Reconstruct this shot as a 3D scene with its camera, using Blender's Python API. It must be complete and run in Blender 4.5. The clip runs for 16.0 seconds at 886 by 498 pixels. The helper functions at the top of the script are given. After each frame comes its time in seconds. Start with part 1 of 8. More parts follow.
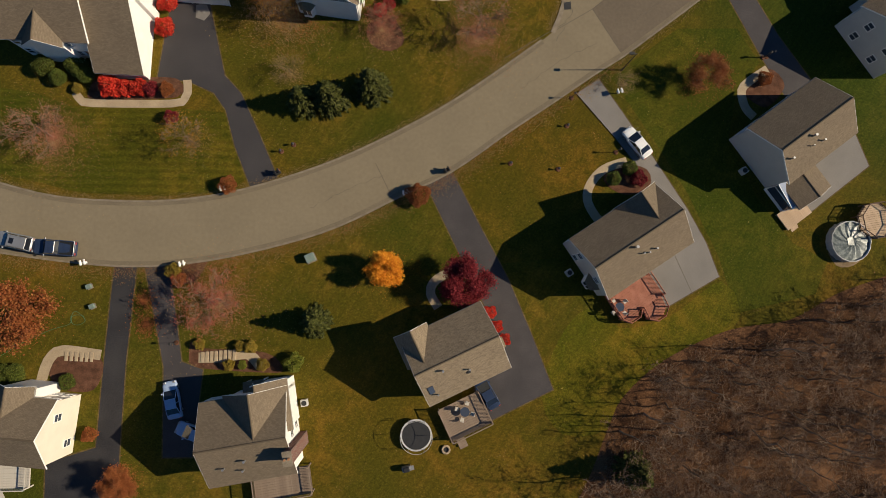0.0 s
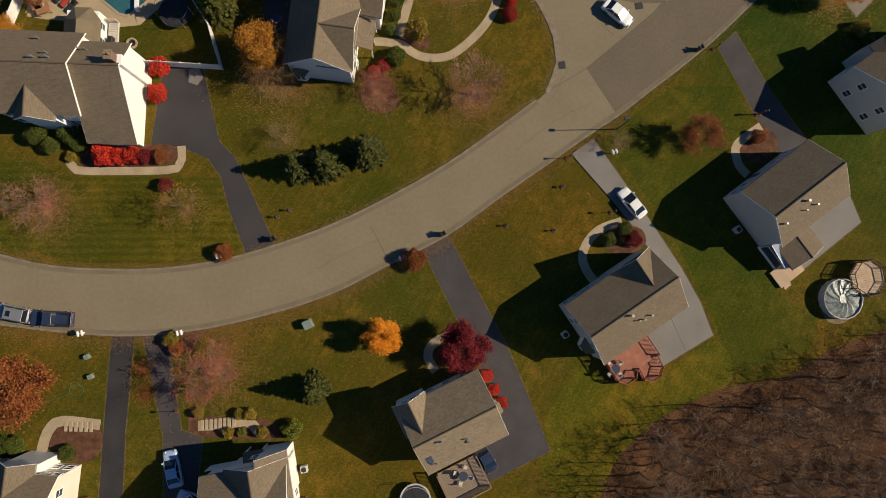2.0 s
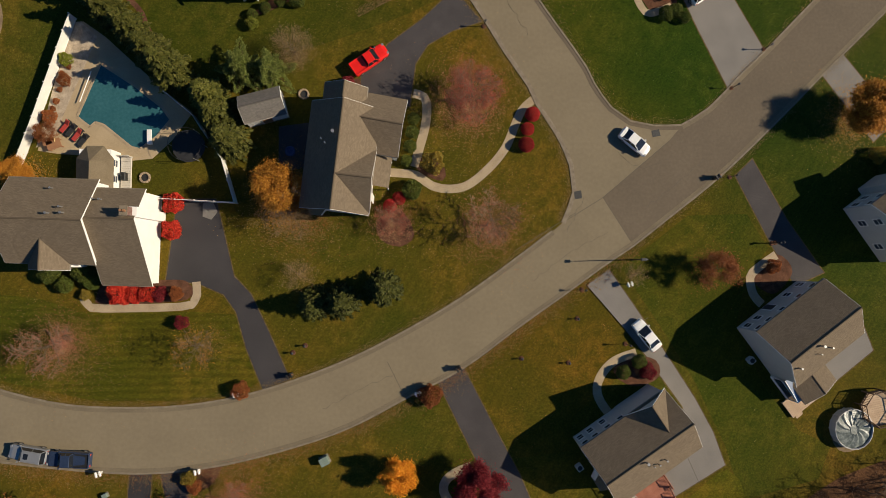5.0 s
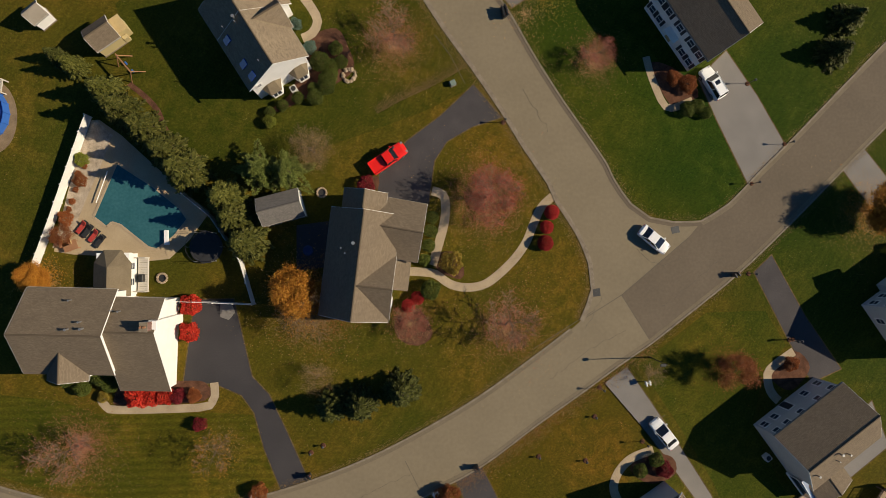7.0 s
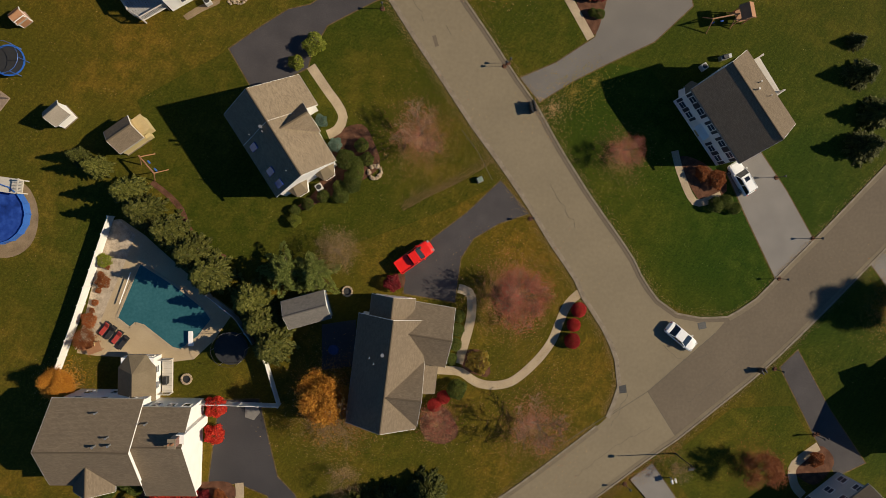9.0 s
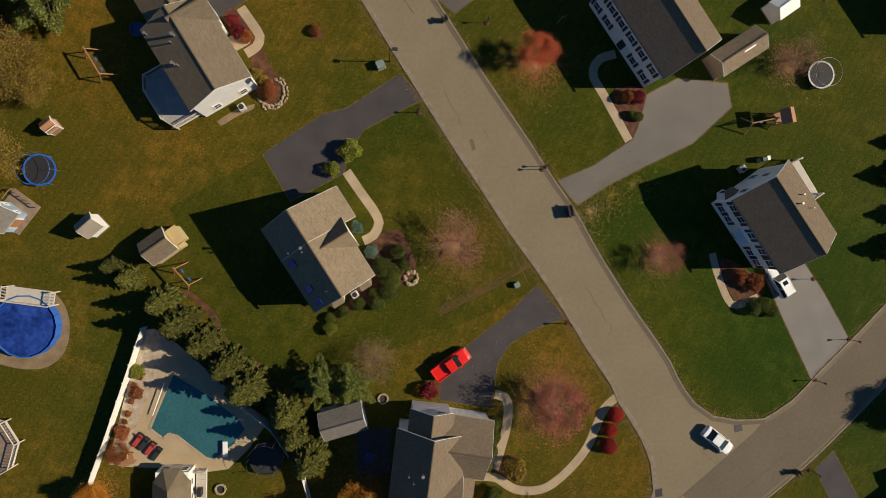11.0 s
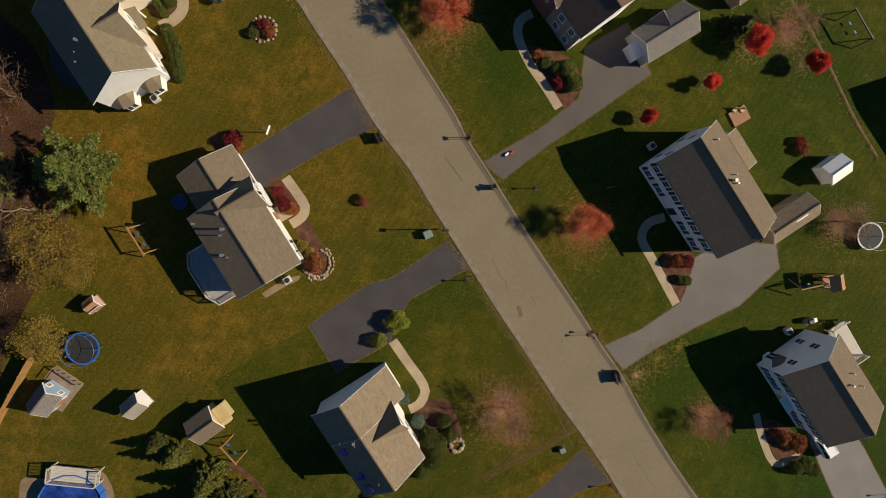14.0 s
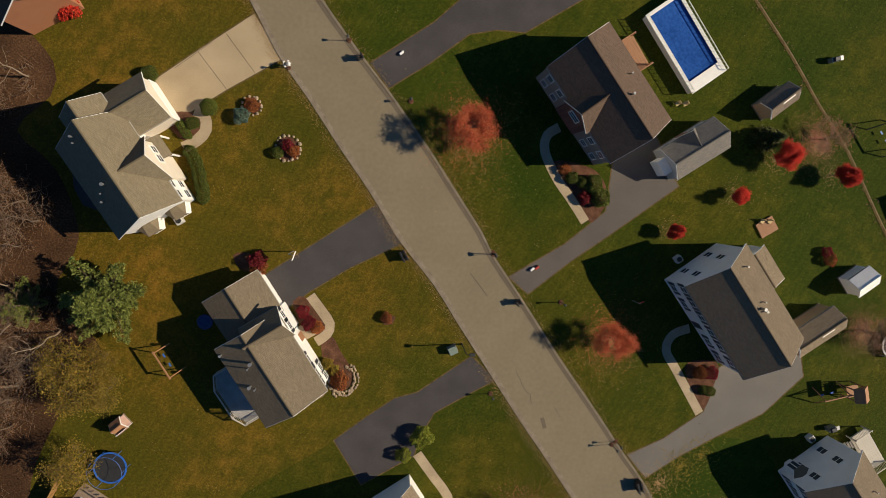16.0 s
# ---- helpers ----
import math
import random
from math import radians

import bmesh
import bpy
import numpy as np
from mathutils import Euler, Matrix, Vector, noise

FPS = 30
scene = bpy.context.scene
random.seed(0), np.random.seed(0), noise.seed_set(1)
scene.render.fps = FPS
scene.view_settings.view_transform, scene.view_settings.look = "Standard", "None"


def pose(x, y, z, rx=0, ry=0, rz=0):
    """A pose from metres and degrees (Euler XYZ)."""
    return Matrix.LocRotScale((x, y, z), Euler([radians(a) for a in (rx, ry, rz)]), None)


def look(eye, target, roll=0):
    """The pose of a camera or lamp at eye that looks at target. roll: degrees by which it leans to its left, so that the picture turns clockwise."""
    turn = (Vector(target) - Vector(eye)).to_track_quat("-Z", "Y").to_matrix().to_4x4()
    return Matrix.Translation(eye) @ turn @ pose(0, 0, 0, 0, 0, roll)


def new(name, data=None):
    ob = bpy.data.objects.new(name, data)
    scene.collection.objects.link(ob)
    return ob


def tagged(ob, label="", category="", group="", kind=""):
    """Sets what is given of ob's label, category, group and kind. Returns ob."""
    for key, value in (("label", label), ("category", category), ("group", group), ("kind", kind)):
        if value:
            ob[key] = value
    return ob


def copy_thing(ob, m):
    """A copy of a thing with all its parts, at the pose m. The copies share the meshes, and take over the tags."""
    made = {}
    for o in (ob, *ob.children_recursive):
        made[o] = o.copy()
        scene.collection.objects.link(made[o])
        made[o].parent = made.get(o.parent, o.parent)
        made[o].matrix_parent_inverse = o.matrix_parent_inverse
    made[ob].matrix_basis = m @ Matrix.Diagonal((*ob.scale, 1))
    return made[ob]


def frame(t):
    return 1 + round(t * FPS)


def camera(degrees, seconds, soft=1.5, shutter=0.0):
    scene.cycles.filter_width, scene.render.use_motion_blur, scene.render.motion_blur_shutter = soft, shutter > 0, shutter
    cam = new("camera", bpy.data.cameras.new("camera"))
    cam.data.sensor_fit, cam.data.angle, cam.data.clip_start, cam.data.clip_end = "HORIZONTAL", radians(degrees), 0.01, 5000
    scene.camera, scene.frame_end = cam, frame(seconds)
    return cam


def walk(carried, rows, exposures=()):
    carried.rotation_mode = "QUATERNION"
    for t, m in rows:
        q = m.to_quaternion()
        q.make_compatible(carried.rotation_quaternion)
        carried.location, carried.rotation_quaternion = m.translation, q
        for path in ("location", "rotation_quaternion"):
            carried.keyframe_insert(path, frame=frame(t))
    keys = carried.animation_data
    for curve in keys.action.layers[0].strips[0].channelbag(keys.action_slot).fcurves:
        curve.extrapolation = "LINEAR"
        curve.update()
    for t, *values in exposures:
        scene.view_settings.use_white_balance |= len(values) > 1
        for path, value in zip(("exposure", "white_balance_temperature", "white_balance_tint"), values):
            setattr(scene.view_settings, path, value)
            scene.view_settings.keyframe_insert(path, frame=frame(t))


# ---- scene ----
cam = camera(75.0, 16.0, soft=0.8)
# seconds, eye, turns about x, y and z in degrees from straight down
ROWS = [
    (0.0, -0.00, 0.00, 75.38, 4.36, -2.60, 0.02),
    (0.5, 0.06, 2.03, 75.58, 4.08, -2.70, -0.18),
    (1.0, 0.02, 4.33, 75.83, 3.80, -2.83, -0.36),
    (1.5, -0.07, 7.00, 76.09, 3.51, -2.97, -0.50),
    (2.0, -0.20, 9.83, 76.36, 3.26, -3.06, -0.61),
    (2.5, -0.44, 12.85, 76.66, 2.99, -3.10, -0.69),
    (3.0, -0.75, 16.03, 76.87, 2.71, -3.14, -0.67),
    (3.5, -1.16, 19.30, 77.06, 2.42, -3.22, -0.60),
    (4.0, -1.60, 22.76, 77.13, 2.11, -3.29, -0.58),
    (6.5, -4.47, 41.10, 76.85, 0.58, -3.55, -0.28),
    (7.0, -5.17, 44.73, 76.78, 0.32, -3.58, -0.22),
    (7.5, -5.88, 48.28, 76.51, 0.06, -3.64, -0.18),
    (8.0, -6.83, 51.85, 76.32, -0.22, -3.72, -0.14),
    (8.5, -7.83, 55.45, 76.08, -0.51, -3.76, -0.04),
    (9.0, -8.95, 59.10, 75.75, -0.76, -3.87, 0.00),
    (11.5, -15.61, 77.23, 73.82, -1.44, -4.46, 0.14),
    (12.0, -16.94, 81.02, 73.41, -1.63, -4.59, 0.17),
    (12.5, -18.16, 84.86, 72.88, -1.89, -4.74, 0.23),
    (13.0, -19.20, 88.91, 72.42, -2.29, -4.85, 0.24),
    (13.5, -20.14, 93.14, 72.18, -2.83, -4.94, 0.36),
    (14.0, -20.91, 97.48, 71.83, -3.40, -4.94, 0.41),
    (14.5, -21.70, 101.69, 71.40, -3.96, -4.92, 0.52),
    (15.0, -22.41, 105.85, 70.99, -4.47, -4.87, 0.57),
    (15.5, -23.13, 109.99, 70.46, -4.93, -4.83, 0.54),
    (16.0, -23.81, 114.13, 69.99, -5.37, -4.79, 0.56),
]
walk(cam, [(t, pose(x, y, z, rx, ry, rz)) for t, x, y, z, rx, ry, rz in ROWS])

# ---- light ----
SUN_ELEVATION, SUN_AZIMUTH = 33.5, 1.0   # degrees; the sun stands over +x
world = bpy.data.worlds.new("sky")
scene.world = world
world.use_nodes = True
wn = world.node_tree.nodes
sky = wn.new("ShaderNodeTexSky")
sky.sky_type, sky.sun_disc = "NISHITA", False
sky.ozone_density, sky.air_density, sky.dust_density = 7.0, 1.1, 0.3
sky.sun_elevation, sky.sun_rotation = radians(SUN_ELEVATION), radians(90 - SUN_AZIMUTH)
wn["Background"].inputs["Strength"].default_value = 0.055
tone = wn.new("ShaderNodeHueSaturation")
tone.inputs["Saturation"].default_value = 1.18
world.node_tree.links.new(sky.outputs[0], tone.inputs["Color"])
world.node_tree.links.new(tone.outputs[0], wn["Background"].inputs["Color"])
sun = new("sun", bpy.data.lights.new("sun", "SUN"))
sun.data.energy, sun.data.angle, sun.data.color = 5.0, radians(0.5), (1.0, 0.868, 0.66)
sun.matrix_world = look((math.cos(radians(SUN_AZIMUTH)) * math.cos(radians(SUN_ELEVATION)) * 200, math.sin(radians(SUN_AZIMUTH)) * math.cos(radians(SUN_ELEVATION)) * 200, math.sin(radians(SUN_ELEVATION)) * 200), (0, 0, 0))
scene.view_settings.exposure = 0.25


# ---- materials ----
def surface(name, colours, scale=1.0, fine=12.0, rough=0.85, bump=0.3, metal=0.0, spread=0.0, gloss=None):
    """Two scales of noise between the colours; spread: value change from object to object."""
    m = bpy.data.materials.new(name)
    m.use_nodes = True
    nt = m.node_tree
    n, l = nt.nodes, nt.links
    bs = n["Principled BSDF"]
    co = n.new("ShaderNodeTexCoord")
    big, small, mix = n.new("ShaderNodeTexNoise"), n.new("ShaderNodeTexNoise"), n.new("ShaderNodeMath")
    big.inputs["Scale"].default_value, big.inputs["Detail"].default_value = scale, 5
    small.inputs["Scale"].default_value, small.inputs["Detail"].default_value = fine, 4
    l.new(co.outputs["Object"], big.inputs["Vector"])
    l.new(co.outputs["Object"], small.inputs["Vector"])
    mix.operation, mix.inputs[2].default_value = "MULTIPLY_ADD", 0.5
    half = n.new("ShaderNodeMath")
    half.operation, half.inputs[1].default_value = "MULTIPLY", 0.5
    l.new(big.outputs["Fac"], half.inputs[0])
    l.new(small.outputs["Fac"], mix.inputs[0])
    mix.inputs[1].default_value = 0.5
    l.new(half.outputs[0], mix.inputs[2])
    ramp = n.new("ShaderNodeValToRGB")
    el = ramp.color_ramp.elements
    while len(el) < len(colours):
        el.new(0.5)
    for k, (e, c) in enumerate(zip(el, colours)):
        e.position = 0.34 + 0.32 * k / max(1, len(colours) - 1)
        e.color = (*c, 1)
    l.new(mix.outputs[0], ramp.inputs[0])
    out = ramp.outputs[0]
    if spread:
        info, hsv, mr = n.new("ShaderNodeObjectInfo"), n.new("ShaderNodeHueSaturation"), n.new("ShaderNodeMapRange")
        mr.inputs["To Min"].default_value, mr.inputs["To Max"].default_value = 1 - spread, 1 + spread
        l.new(info.outputs["Random"], mr.inputs["Value"])
        l.new(mr.outputs[0], hsv.inputs["Value"])
        l.new(out, hsv.inputs["Color"])
        out = hsv.outputs[0]
    l.new(out, bs.inputs["Base Color"])
    bs.inputs["Roughness"].default_value, bs.inputs["Metallic"].default_value = rough, metal
    if gloss is not None:
        bs.inputs["Specular IOR Level"].default_value = gloss
    if bump:
        bp = n.new("ShaderNodeBump")
        bp.inputs["Strength"].default_value, bp.inputs["Distance"].default_value = bump, 0.03
        l.new(small.outputs["Fac"], bp.inputs["Height"])
        l.new(bp.outputs[0], bs.inputs["Normal"])
    return m


def foliage(name, colours, rough=0.7):
    """Each leaf clump takes its own colour; some light passes through."""
    m = bpy.data.materials.new(name)
    m.use_nodes = True
    n, l = m.node_tree.nodes, m.node_tree.links
    geo, ramp, info, hsv, mr = n.new("ShaderNodeNewGeometry"), n.new("ShaderNodeValToRGB"), n.new("ShaderNodeObjectInfo"), n.new("ShaderNodeHueSaturation"), n.new("ShaderNodeMapRange")
    el = ramp.color_ramp.elements
    while len(el) < len(colours):
        el.new(0.5)
    for k, (e, c) in enumerate(zip(el, colours)):
        e.position, e.color = k / max(1, len(colours) - 1), (*c, 1)
    l.new(geo.outputs["Random Per Island"], ramp.inputs[0])
    mr.inputs["To Min"].default_value, mr.inputs["To Max"].default_value = 0.8, 1.2
    l.new(info.outputs["Random"], mr.inputs["Value"])
    l.new(mr.outputs[0], hsv.inputs["Value"])
    l.new(ramp.outputs[0], hsv.inputs["Color"])
    bs = n["Principled BSDF"]
    l.new(hsv.outputs[0], bs.inputs["Base Color"])
    bs.inputs["Roughness"].default_value = rough
    bs.inputs["Specular IOR Level"].default_value = 0.2
    tr, add = n.new("ShaderNodeBsdfTranslucent"), n.new("ShaderNodeMixShader")
    l.new(hsv.outputs[0], tr.inputs["Color"])
    add.inputs[0].default_value = 0.25
    l.new(bs.outputs[0], add.inputs[1])
    l.new(tr.outputs[0], add.inputs[2])
    l.new(add.outputs[0], n["Material Output"].inputs["Surface"])
    return m


def lawn(name, tint=(1, 1, 1), stripes=0.04, heading=32):
    """Mown autumn grass: green blades, worn straw patches, faint mowing stripes."""
    m = bpy.data.materials.new(name)
    m.use_nodes = True
    n, l = m.node_tree.nodes, m.node_tree.links
    bs, co = n["Principled BSDF"], n.new("ShaderNodeTexCoord")

    def tex(scale, detail=5, rough=0.6):
        t = n.new("ShaderNodeTexNoise")
        t.inputs["Scale"].default_value, t.inputs["Detail"].default_value, t.inputs["Roughness"].default_value = scale, detail, rough
        l.new(co.outputs["Object"], t.inputs["Vector"])
        return t

    def ramp(src, stops):
        r = n.new("ShaderNodeValToRGB")
        el = r.color_ramp.elements
        while len(el) < len(stops):
            el.new(0.5)
        for e, (p, c) in zip(el, stops):
            e.position, e.color = p, (*c, 1)
        l.new(src, r.inputs[0])
        return r

    def mixed(fac, a, b, mode="MIX"):
        x = n.new("ShaderNodeMix")
        x.data_type, x.blend_type = "RGBA", mode
        if isinstance(fac, float):
            x.inputs["Factor"].default_value = fac
        else:
            l.new(fac, x.inputs["Factor"])
        l.new(a, x.inputs["A"])
        l.new(b, x.inputs["B"])
        return x.outputs["Result"]

    fine, clump, mid, big, huge = tex(9.0, 6, 0.8), tex(3.4, 6, 0.75), tex(0.55, 6, 0.65), tex(0.1, 4), tex(0.025, 2)
    grain = n.new("ShaderNodeMath")
    grain.operation, grain.inputs[1].default_value = "MULTIPLY_ADD", 0.5
    tuft = n.new("ShaderNodeMath")
    tuft.operation, tuft.inputs[1].default_value = "MULTIPLY", 0.5
    l.new(clump.outputs["Fac"], tuft.inputs[0])
    l.new(fine.outputs["Fac"], grain.inputs[0])
    l.new(tuft.outputs[0], grain.inputs[2])
    green = ramp(grain.outputs[0], [(0.34, (0.0178, 0.0202, 0.0026)), (0.5, (0.0495, 0.0525, 0.0053)), (0.66, (0.112, 0.107, 0.014))])
    straw = ramp(grain.outputs[0], [(0.34, (0.055, 0.042, 0.008)), (0.5, (0.113, 0.085, 0.013)), (0.66, (0.225, 0.168, 0.032))])
    worn = ramp(mid.outputs["Fac"], [(0.38, (0, 0, 0)), (0.66, (0.9, 0.9, 0.9))])
    patch = ramp(big.outputs["Fac"], [(0.38, (0.05, 0.05, 0.05)), (0.62, (1, 1, 1))])
    both = mixed(1.0, worn.outputs[0], patch.outputs[0], "MULTIPLY")
    base = mixed(both, green.outputs[0], straw.outputs[0])
    olive = ramp(huge.outputs["Fac"], [(0.36, (0.72, 0.9, 0.72)), (0.62, (1.3, 1.06, 0.88))])
    base = mixed(1.0, base, olive.outputs[0], "MULTIPLY")
    # single fallen leaves and pale tufts
    cell = n.new("ShaderNodeTexVoronoi")
    cell.inputs["Scale"].default_value = 2.6
    l.new(co.outputs["Object"], cell.inputs["Vector"])
    spot = ramp(cell.outputs["Distance"], [(0.1, (0.85, 0.85, 0.85)), (0.2, (0, 0, 0))])
    few = ramp(tex(0.3, 4).outputs["Fac"], [(0.52, (0, 0, 0)), (0.68, (1, 1, 1))])
    spots = mixed(1.0, spot.outputs[0], few.outputs[0], "MULTIPLY")
    dry = ramp(cell.outputs["Color"], [(0.2, (0.2, 0.13, 0.05)), (0.8, (0.34, 0.25, 0.11))])
    base = mixed(spots, base, dry.outputs[0])
    sep, add_n = n.new("ShaderNodeSeparateXYZ"), n.new("ShaderNodeMath")
    l.new(co.outputs["Object"], sep.inputs[0])
    wob = tex(0.04, 3)
    add_n.operation, add_n.inputs[1].default_value = "MULTIPLY_ADD", 60.0
    l.new(wob.outputs["Fac"], add_n.inputs[0])
    across = n.new("ShaderNodeMath")
    across.operation, across.inputs[1].default_value = "MULTIPLY_ADD", 0.74
    l.new(sep.outputs["Y"], across.inputs[0])
    l.new(sep.outputs["X"], across.inputs[2])
    l.new(across.outputs[0], add_n.inputs[2])
    side = n.new("ShaderNodeMapRange")
    side.inputs["From Min"].default_value, side.inputs["From Max"].default_value = 80.0, 116.0
    l.new(add_n.outputs[0], side.inputs["Value"])
    lush = ramp(side.outputs[0], [(0.1, (1.11, 0.965, 0.93)), (0.9, (0.6, 0.8, 0.62))])
    base = mixed(1.0, base, lush.outputs[0], "MULTIPLY")
    wave = n.new("ShaderNodeTexWave")
    wave.inputs["Scale"].default_value, wave.inputs["Distortion"].default_value, wave.inputs["Detail"].default_value = 0.32, 1.5, 2
    turn = n.new("ShaderNodeMapping")
    turn.inputs["Rotation"].default_value = (0, 0, radians(heading))
    l.new(co.outputs["Object"], turn.inputs["Vector"])
    l.new(turn.outputs[0], wave.inputs["Vector"])
    stripe = ramp(wave.outputs["Fac"], [(0.2, tuple((1 - stripes) * c for c in tint)), (0.8, tuple((1 + stripes) * c for c in tint))])
    base = mixed(1.0, base, stripe.outputs[0], "MULTIPLY")
    l.new(base, bs.inputs["Base Color"])
    bs.inputs["Roughness"].default_value, bs.inputs["Specular IOR Level"].default_value = 0.95, 0.1
    bp = n.new("ShaderNodeBump")
    bp.inputs["Strength"].default_value, bp.inputs["Distance"].default_value = 0.45, 0.08
    l.new(fine.outputs["Fac"], bp.inputs["Height"])
    l.new(bp.outputs[0], bs.inputs["Normal"])
    return m


def shingles(name, dark, light):
    """Asphalt shingles in courses, 0.14 m apart, tabs varied."""
    m = bpy.data.materials.new(name)
    m.use_nodes = True
    n, l = m.node_tree.nodes, m.node_tree.links
    bs, co, brick, noise_t = n["Principled BSDF"], n.new("ShaderNodeTexCoord"), n.new("ShaderNodeTexBrick"), n.new("ShaderNodeTexNoise")
    l.new(co.outputs["UV"], brick.inputs["Vector"])
    brick.inputs["Scale"].default_value = 1.0
    brick.inputs["Brick Width"].default_value, brick.inputs["Row Height"].default_value, brick.inputs["Mortar Size"].default_value = 0.3, 0.14, 0.008
    mid = tuple((a + b) / 2 for a, b in zip(dark, light))
    brick.inputs["Color1"].default_value, brick.inputs["Color2"].default_value, brick.inputs["Mortar"].default_value = (*light, 1), (*mid, 1), (*dark, 1)
    noise_t.inputs["Scale"].default_value, noise_t.inputs["Detail"].default_value = 0.5, 7
    l.new(co.outputs["Object"], noise_t.inputs["Vector"])
    r, x = n.new("ShaderNodeValToRGB"), n.new("ShaderNodeMix")
    r.color_ramp.elements[0].position, r.color_ramp.elements[0].color = 0.3, (0.95, 0.95, 0.955, 1)
    r.color_ramp.elements[1].position, r.color_ramp.elements[1].color = 0.7, (1.05, 1.045, 1.035, 1)
    l.new(noise_t.outputs["Fac"], r.inputs[0])
    x.data_type, x.blend_type = "RGBA", "MULTIPLY"
    x.inputs["Factor"].default_value = 1.0
    l.new(brick.outputs["Color"], x.inputs["A"])
    l.new(r.outputs[0], x.inputs["B"])
    l.new(x.outputs["Result"], bs.inputs["Base Color"])
    bs.inputs["Roughness"].default_value, bs.inputs["Specular IOR Level"].default_value = 0.9, 0.15
    bp = n.new("ShaderNodeBump")
    bp.inputs["Strength"].default_value, bp.inputs["Distance"].default_value = 0.5, 0.02
    l.new(brick.outputs["Fac"], bp.inputs["Height"])
    bp.invert = True
    l.new(bp.outputs[0], bs.inputs["Normal"])
    return m


def siding(name, colour):
    """Lapped clapboards, 0.12 m each, by height."""
    m = bpy.data.materials.new(name)
    m.use_nodes = True
    n, l = m.node_tree.nodes, m.node_tree.links
    bs, co, wave, noise_t, r, sep = n["Principled BSDF"], n.new("ShaderNodeTexCoord"), n.new("ShaderNodeTexWave"), n.new("ShaderNodeTexNoise"), n.new("ShaderNodeValToRGB"), n.new("ShaderNodeMapping")
    wave.bands_direction, wave.wave_profile = "Z", "SAW"
    wave.inputs["Scale"].default_value = 2.6
    l.new(co.outputs["Object"], wave.inputs["Vector"])
    noise_t.inputs["Scale"].default_value, noise_t.inputs["Detail"].default_value = 0.8, 5
    l.new(co.outputs["Object"], noise_t.inputs["Vector"])
    r.color_ramp.elements[0].position, r.color_ramp.elements[0].color = 0.3, (*[c * 0.93 for c in colour], 1)
    r.color_ramp.elements[1].position, r.color_ramp.elements[1].color = 0.65, (*colour, 1)
    l.new(noise_t.outputs["Fac"], r.inputs[0])
    l.new(r.outputs[0], bs.inputs["Base Color"])
    bs.inputs["Roughness"].default_value = 0.55
    bp = n.new("ShaderNodeBump")
    bp.inputs["Strength"].default_value, bp.inputs["Distance"].default_value = 0.6, 0.02
    l.new(wave.outputs["Fac"], bp.inputs["Height"])
    l.new(bp.outputs[0], bs.inputs["Normal"])
    return m


def brickwork(name):
    m = bpy.data.materials.new(name)
    m.use_nodes = True
    n, l = m.node_tree.nodes, m.node_tree.links
    bs, co, brick = n["Principled BSDF"], n.new("ShaderNodeTexCoord"), n.new("ShaderNodeTexBrick")
    l.new(co.outputs["Object"], brick.inputs["Vector"])
    brick.inputs["Scale"].default_value, brick.inputs["Brick Width"].default_value, brick.inputs["Row Height"].default_value, brick.inputs["Mortar Size"].default_value = 1.0, 0.2, 0.068, 0.01
    brick.inputs["Color1"].default_value, brick.inputs["Color2"].default_value, brick.inputs["Mortar"].default_value = (0.17, 0.06, 0.04, 1), (0.1, 0.035, 0.025, 1), (0.22, 0.19, 0.16, 1)
    l.new(brick.outputs["Color"], bs.inputs["Base Color"])
    bs.inputs["Roughness"].default_value = 0.9
    return m


def glass(name, colour, rough=0.05):
    m = bpy.data.materials.new(name)
    m.use_nodes = True
    bs = m.node_tree.nodes["Principled BSDF"]
    bs.inputs["Base Color"].default_value = (*colour, 1)
    bs.inputs["Roughness"].default_value = rough
    bs.inputs["Specular IOR Level"].default_value = 0.8
    return m


GRASS = lawn("autumn lawn grass")
GRASS_DEEP = lawn("well watered lawn grass", (0.68, 0.84, 0.74), 0.03)
GRASS_STRIPED = lawn("striped lawn grass", (0.72, 0.93, 0.74), 0.1, 90)
GRASS_DRY = lawn("dry straw lawn grass", (1.2, 1.0, 0.92), 0.03)
GRASS_BRIGHT = lawn("bright green back lawn grass", (1.02, 1.2, 0.9), 0.03)
GRASS_EAST = lawn("green corner lawn grass", (0.7, 0.93, 0.74), 0.03)
GUTTER = surface("gutter asphalt", [(0.135, 0.108, 0.072), (0.16, 0.128, 0.085), (0.19, 0.152, 0.1)], 0.3, 7.0, 0.9, 0.25, gloss=0.2)
LITTER = surface("woodland leaf litter", [(0.035, 0.016, 0.007), (0.1, 0.048, 0.022), (0.2, 0.1, 0.048)], 0.16, 5.0, 0.95, 0.9, gloss=0.1)
# LITTER again, darker: shade of the house and west wood put into its colour
LITTER_SHADED = surface("woodland leaf litter with shade put in", [(0.02, 0.01, 0.005), (0.055, 0.028, 0.014), (0.12, 0.062, 0.03)], 0.16, 5.0, 0.95, 0.9, gloss=0.1)
ROAD = surface("worn pale asphalt", [(0.178, 0.1435, 0.093), (0.196, 0.158, 0.102), (0.214, 0.173, 0.112)], 0.16, 2.2, 0.9, 0.12, gloss=0.2)
ROAD_NEW = surface("browner asphalt", [(0.115, 0.091, 0.064), (0.13, 0.102, 0.071), (0.146, 0.115, 0.08)], 0.16, 2.4, 0.9, 0.12, gloss=0.2)
KERB = surface("kerb concrete", [(0.13, 0.1, 0.066), (0.19, 0.152, 0.105), (0.26, 0.21, 0.15)], 1.2, 9.0, 0.9, 0.3)
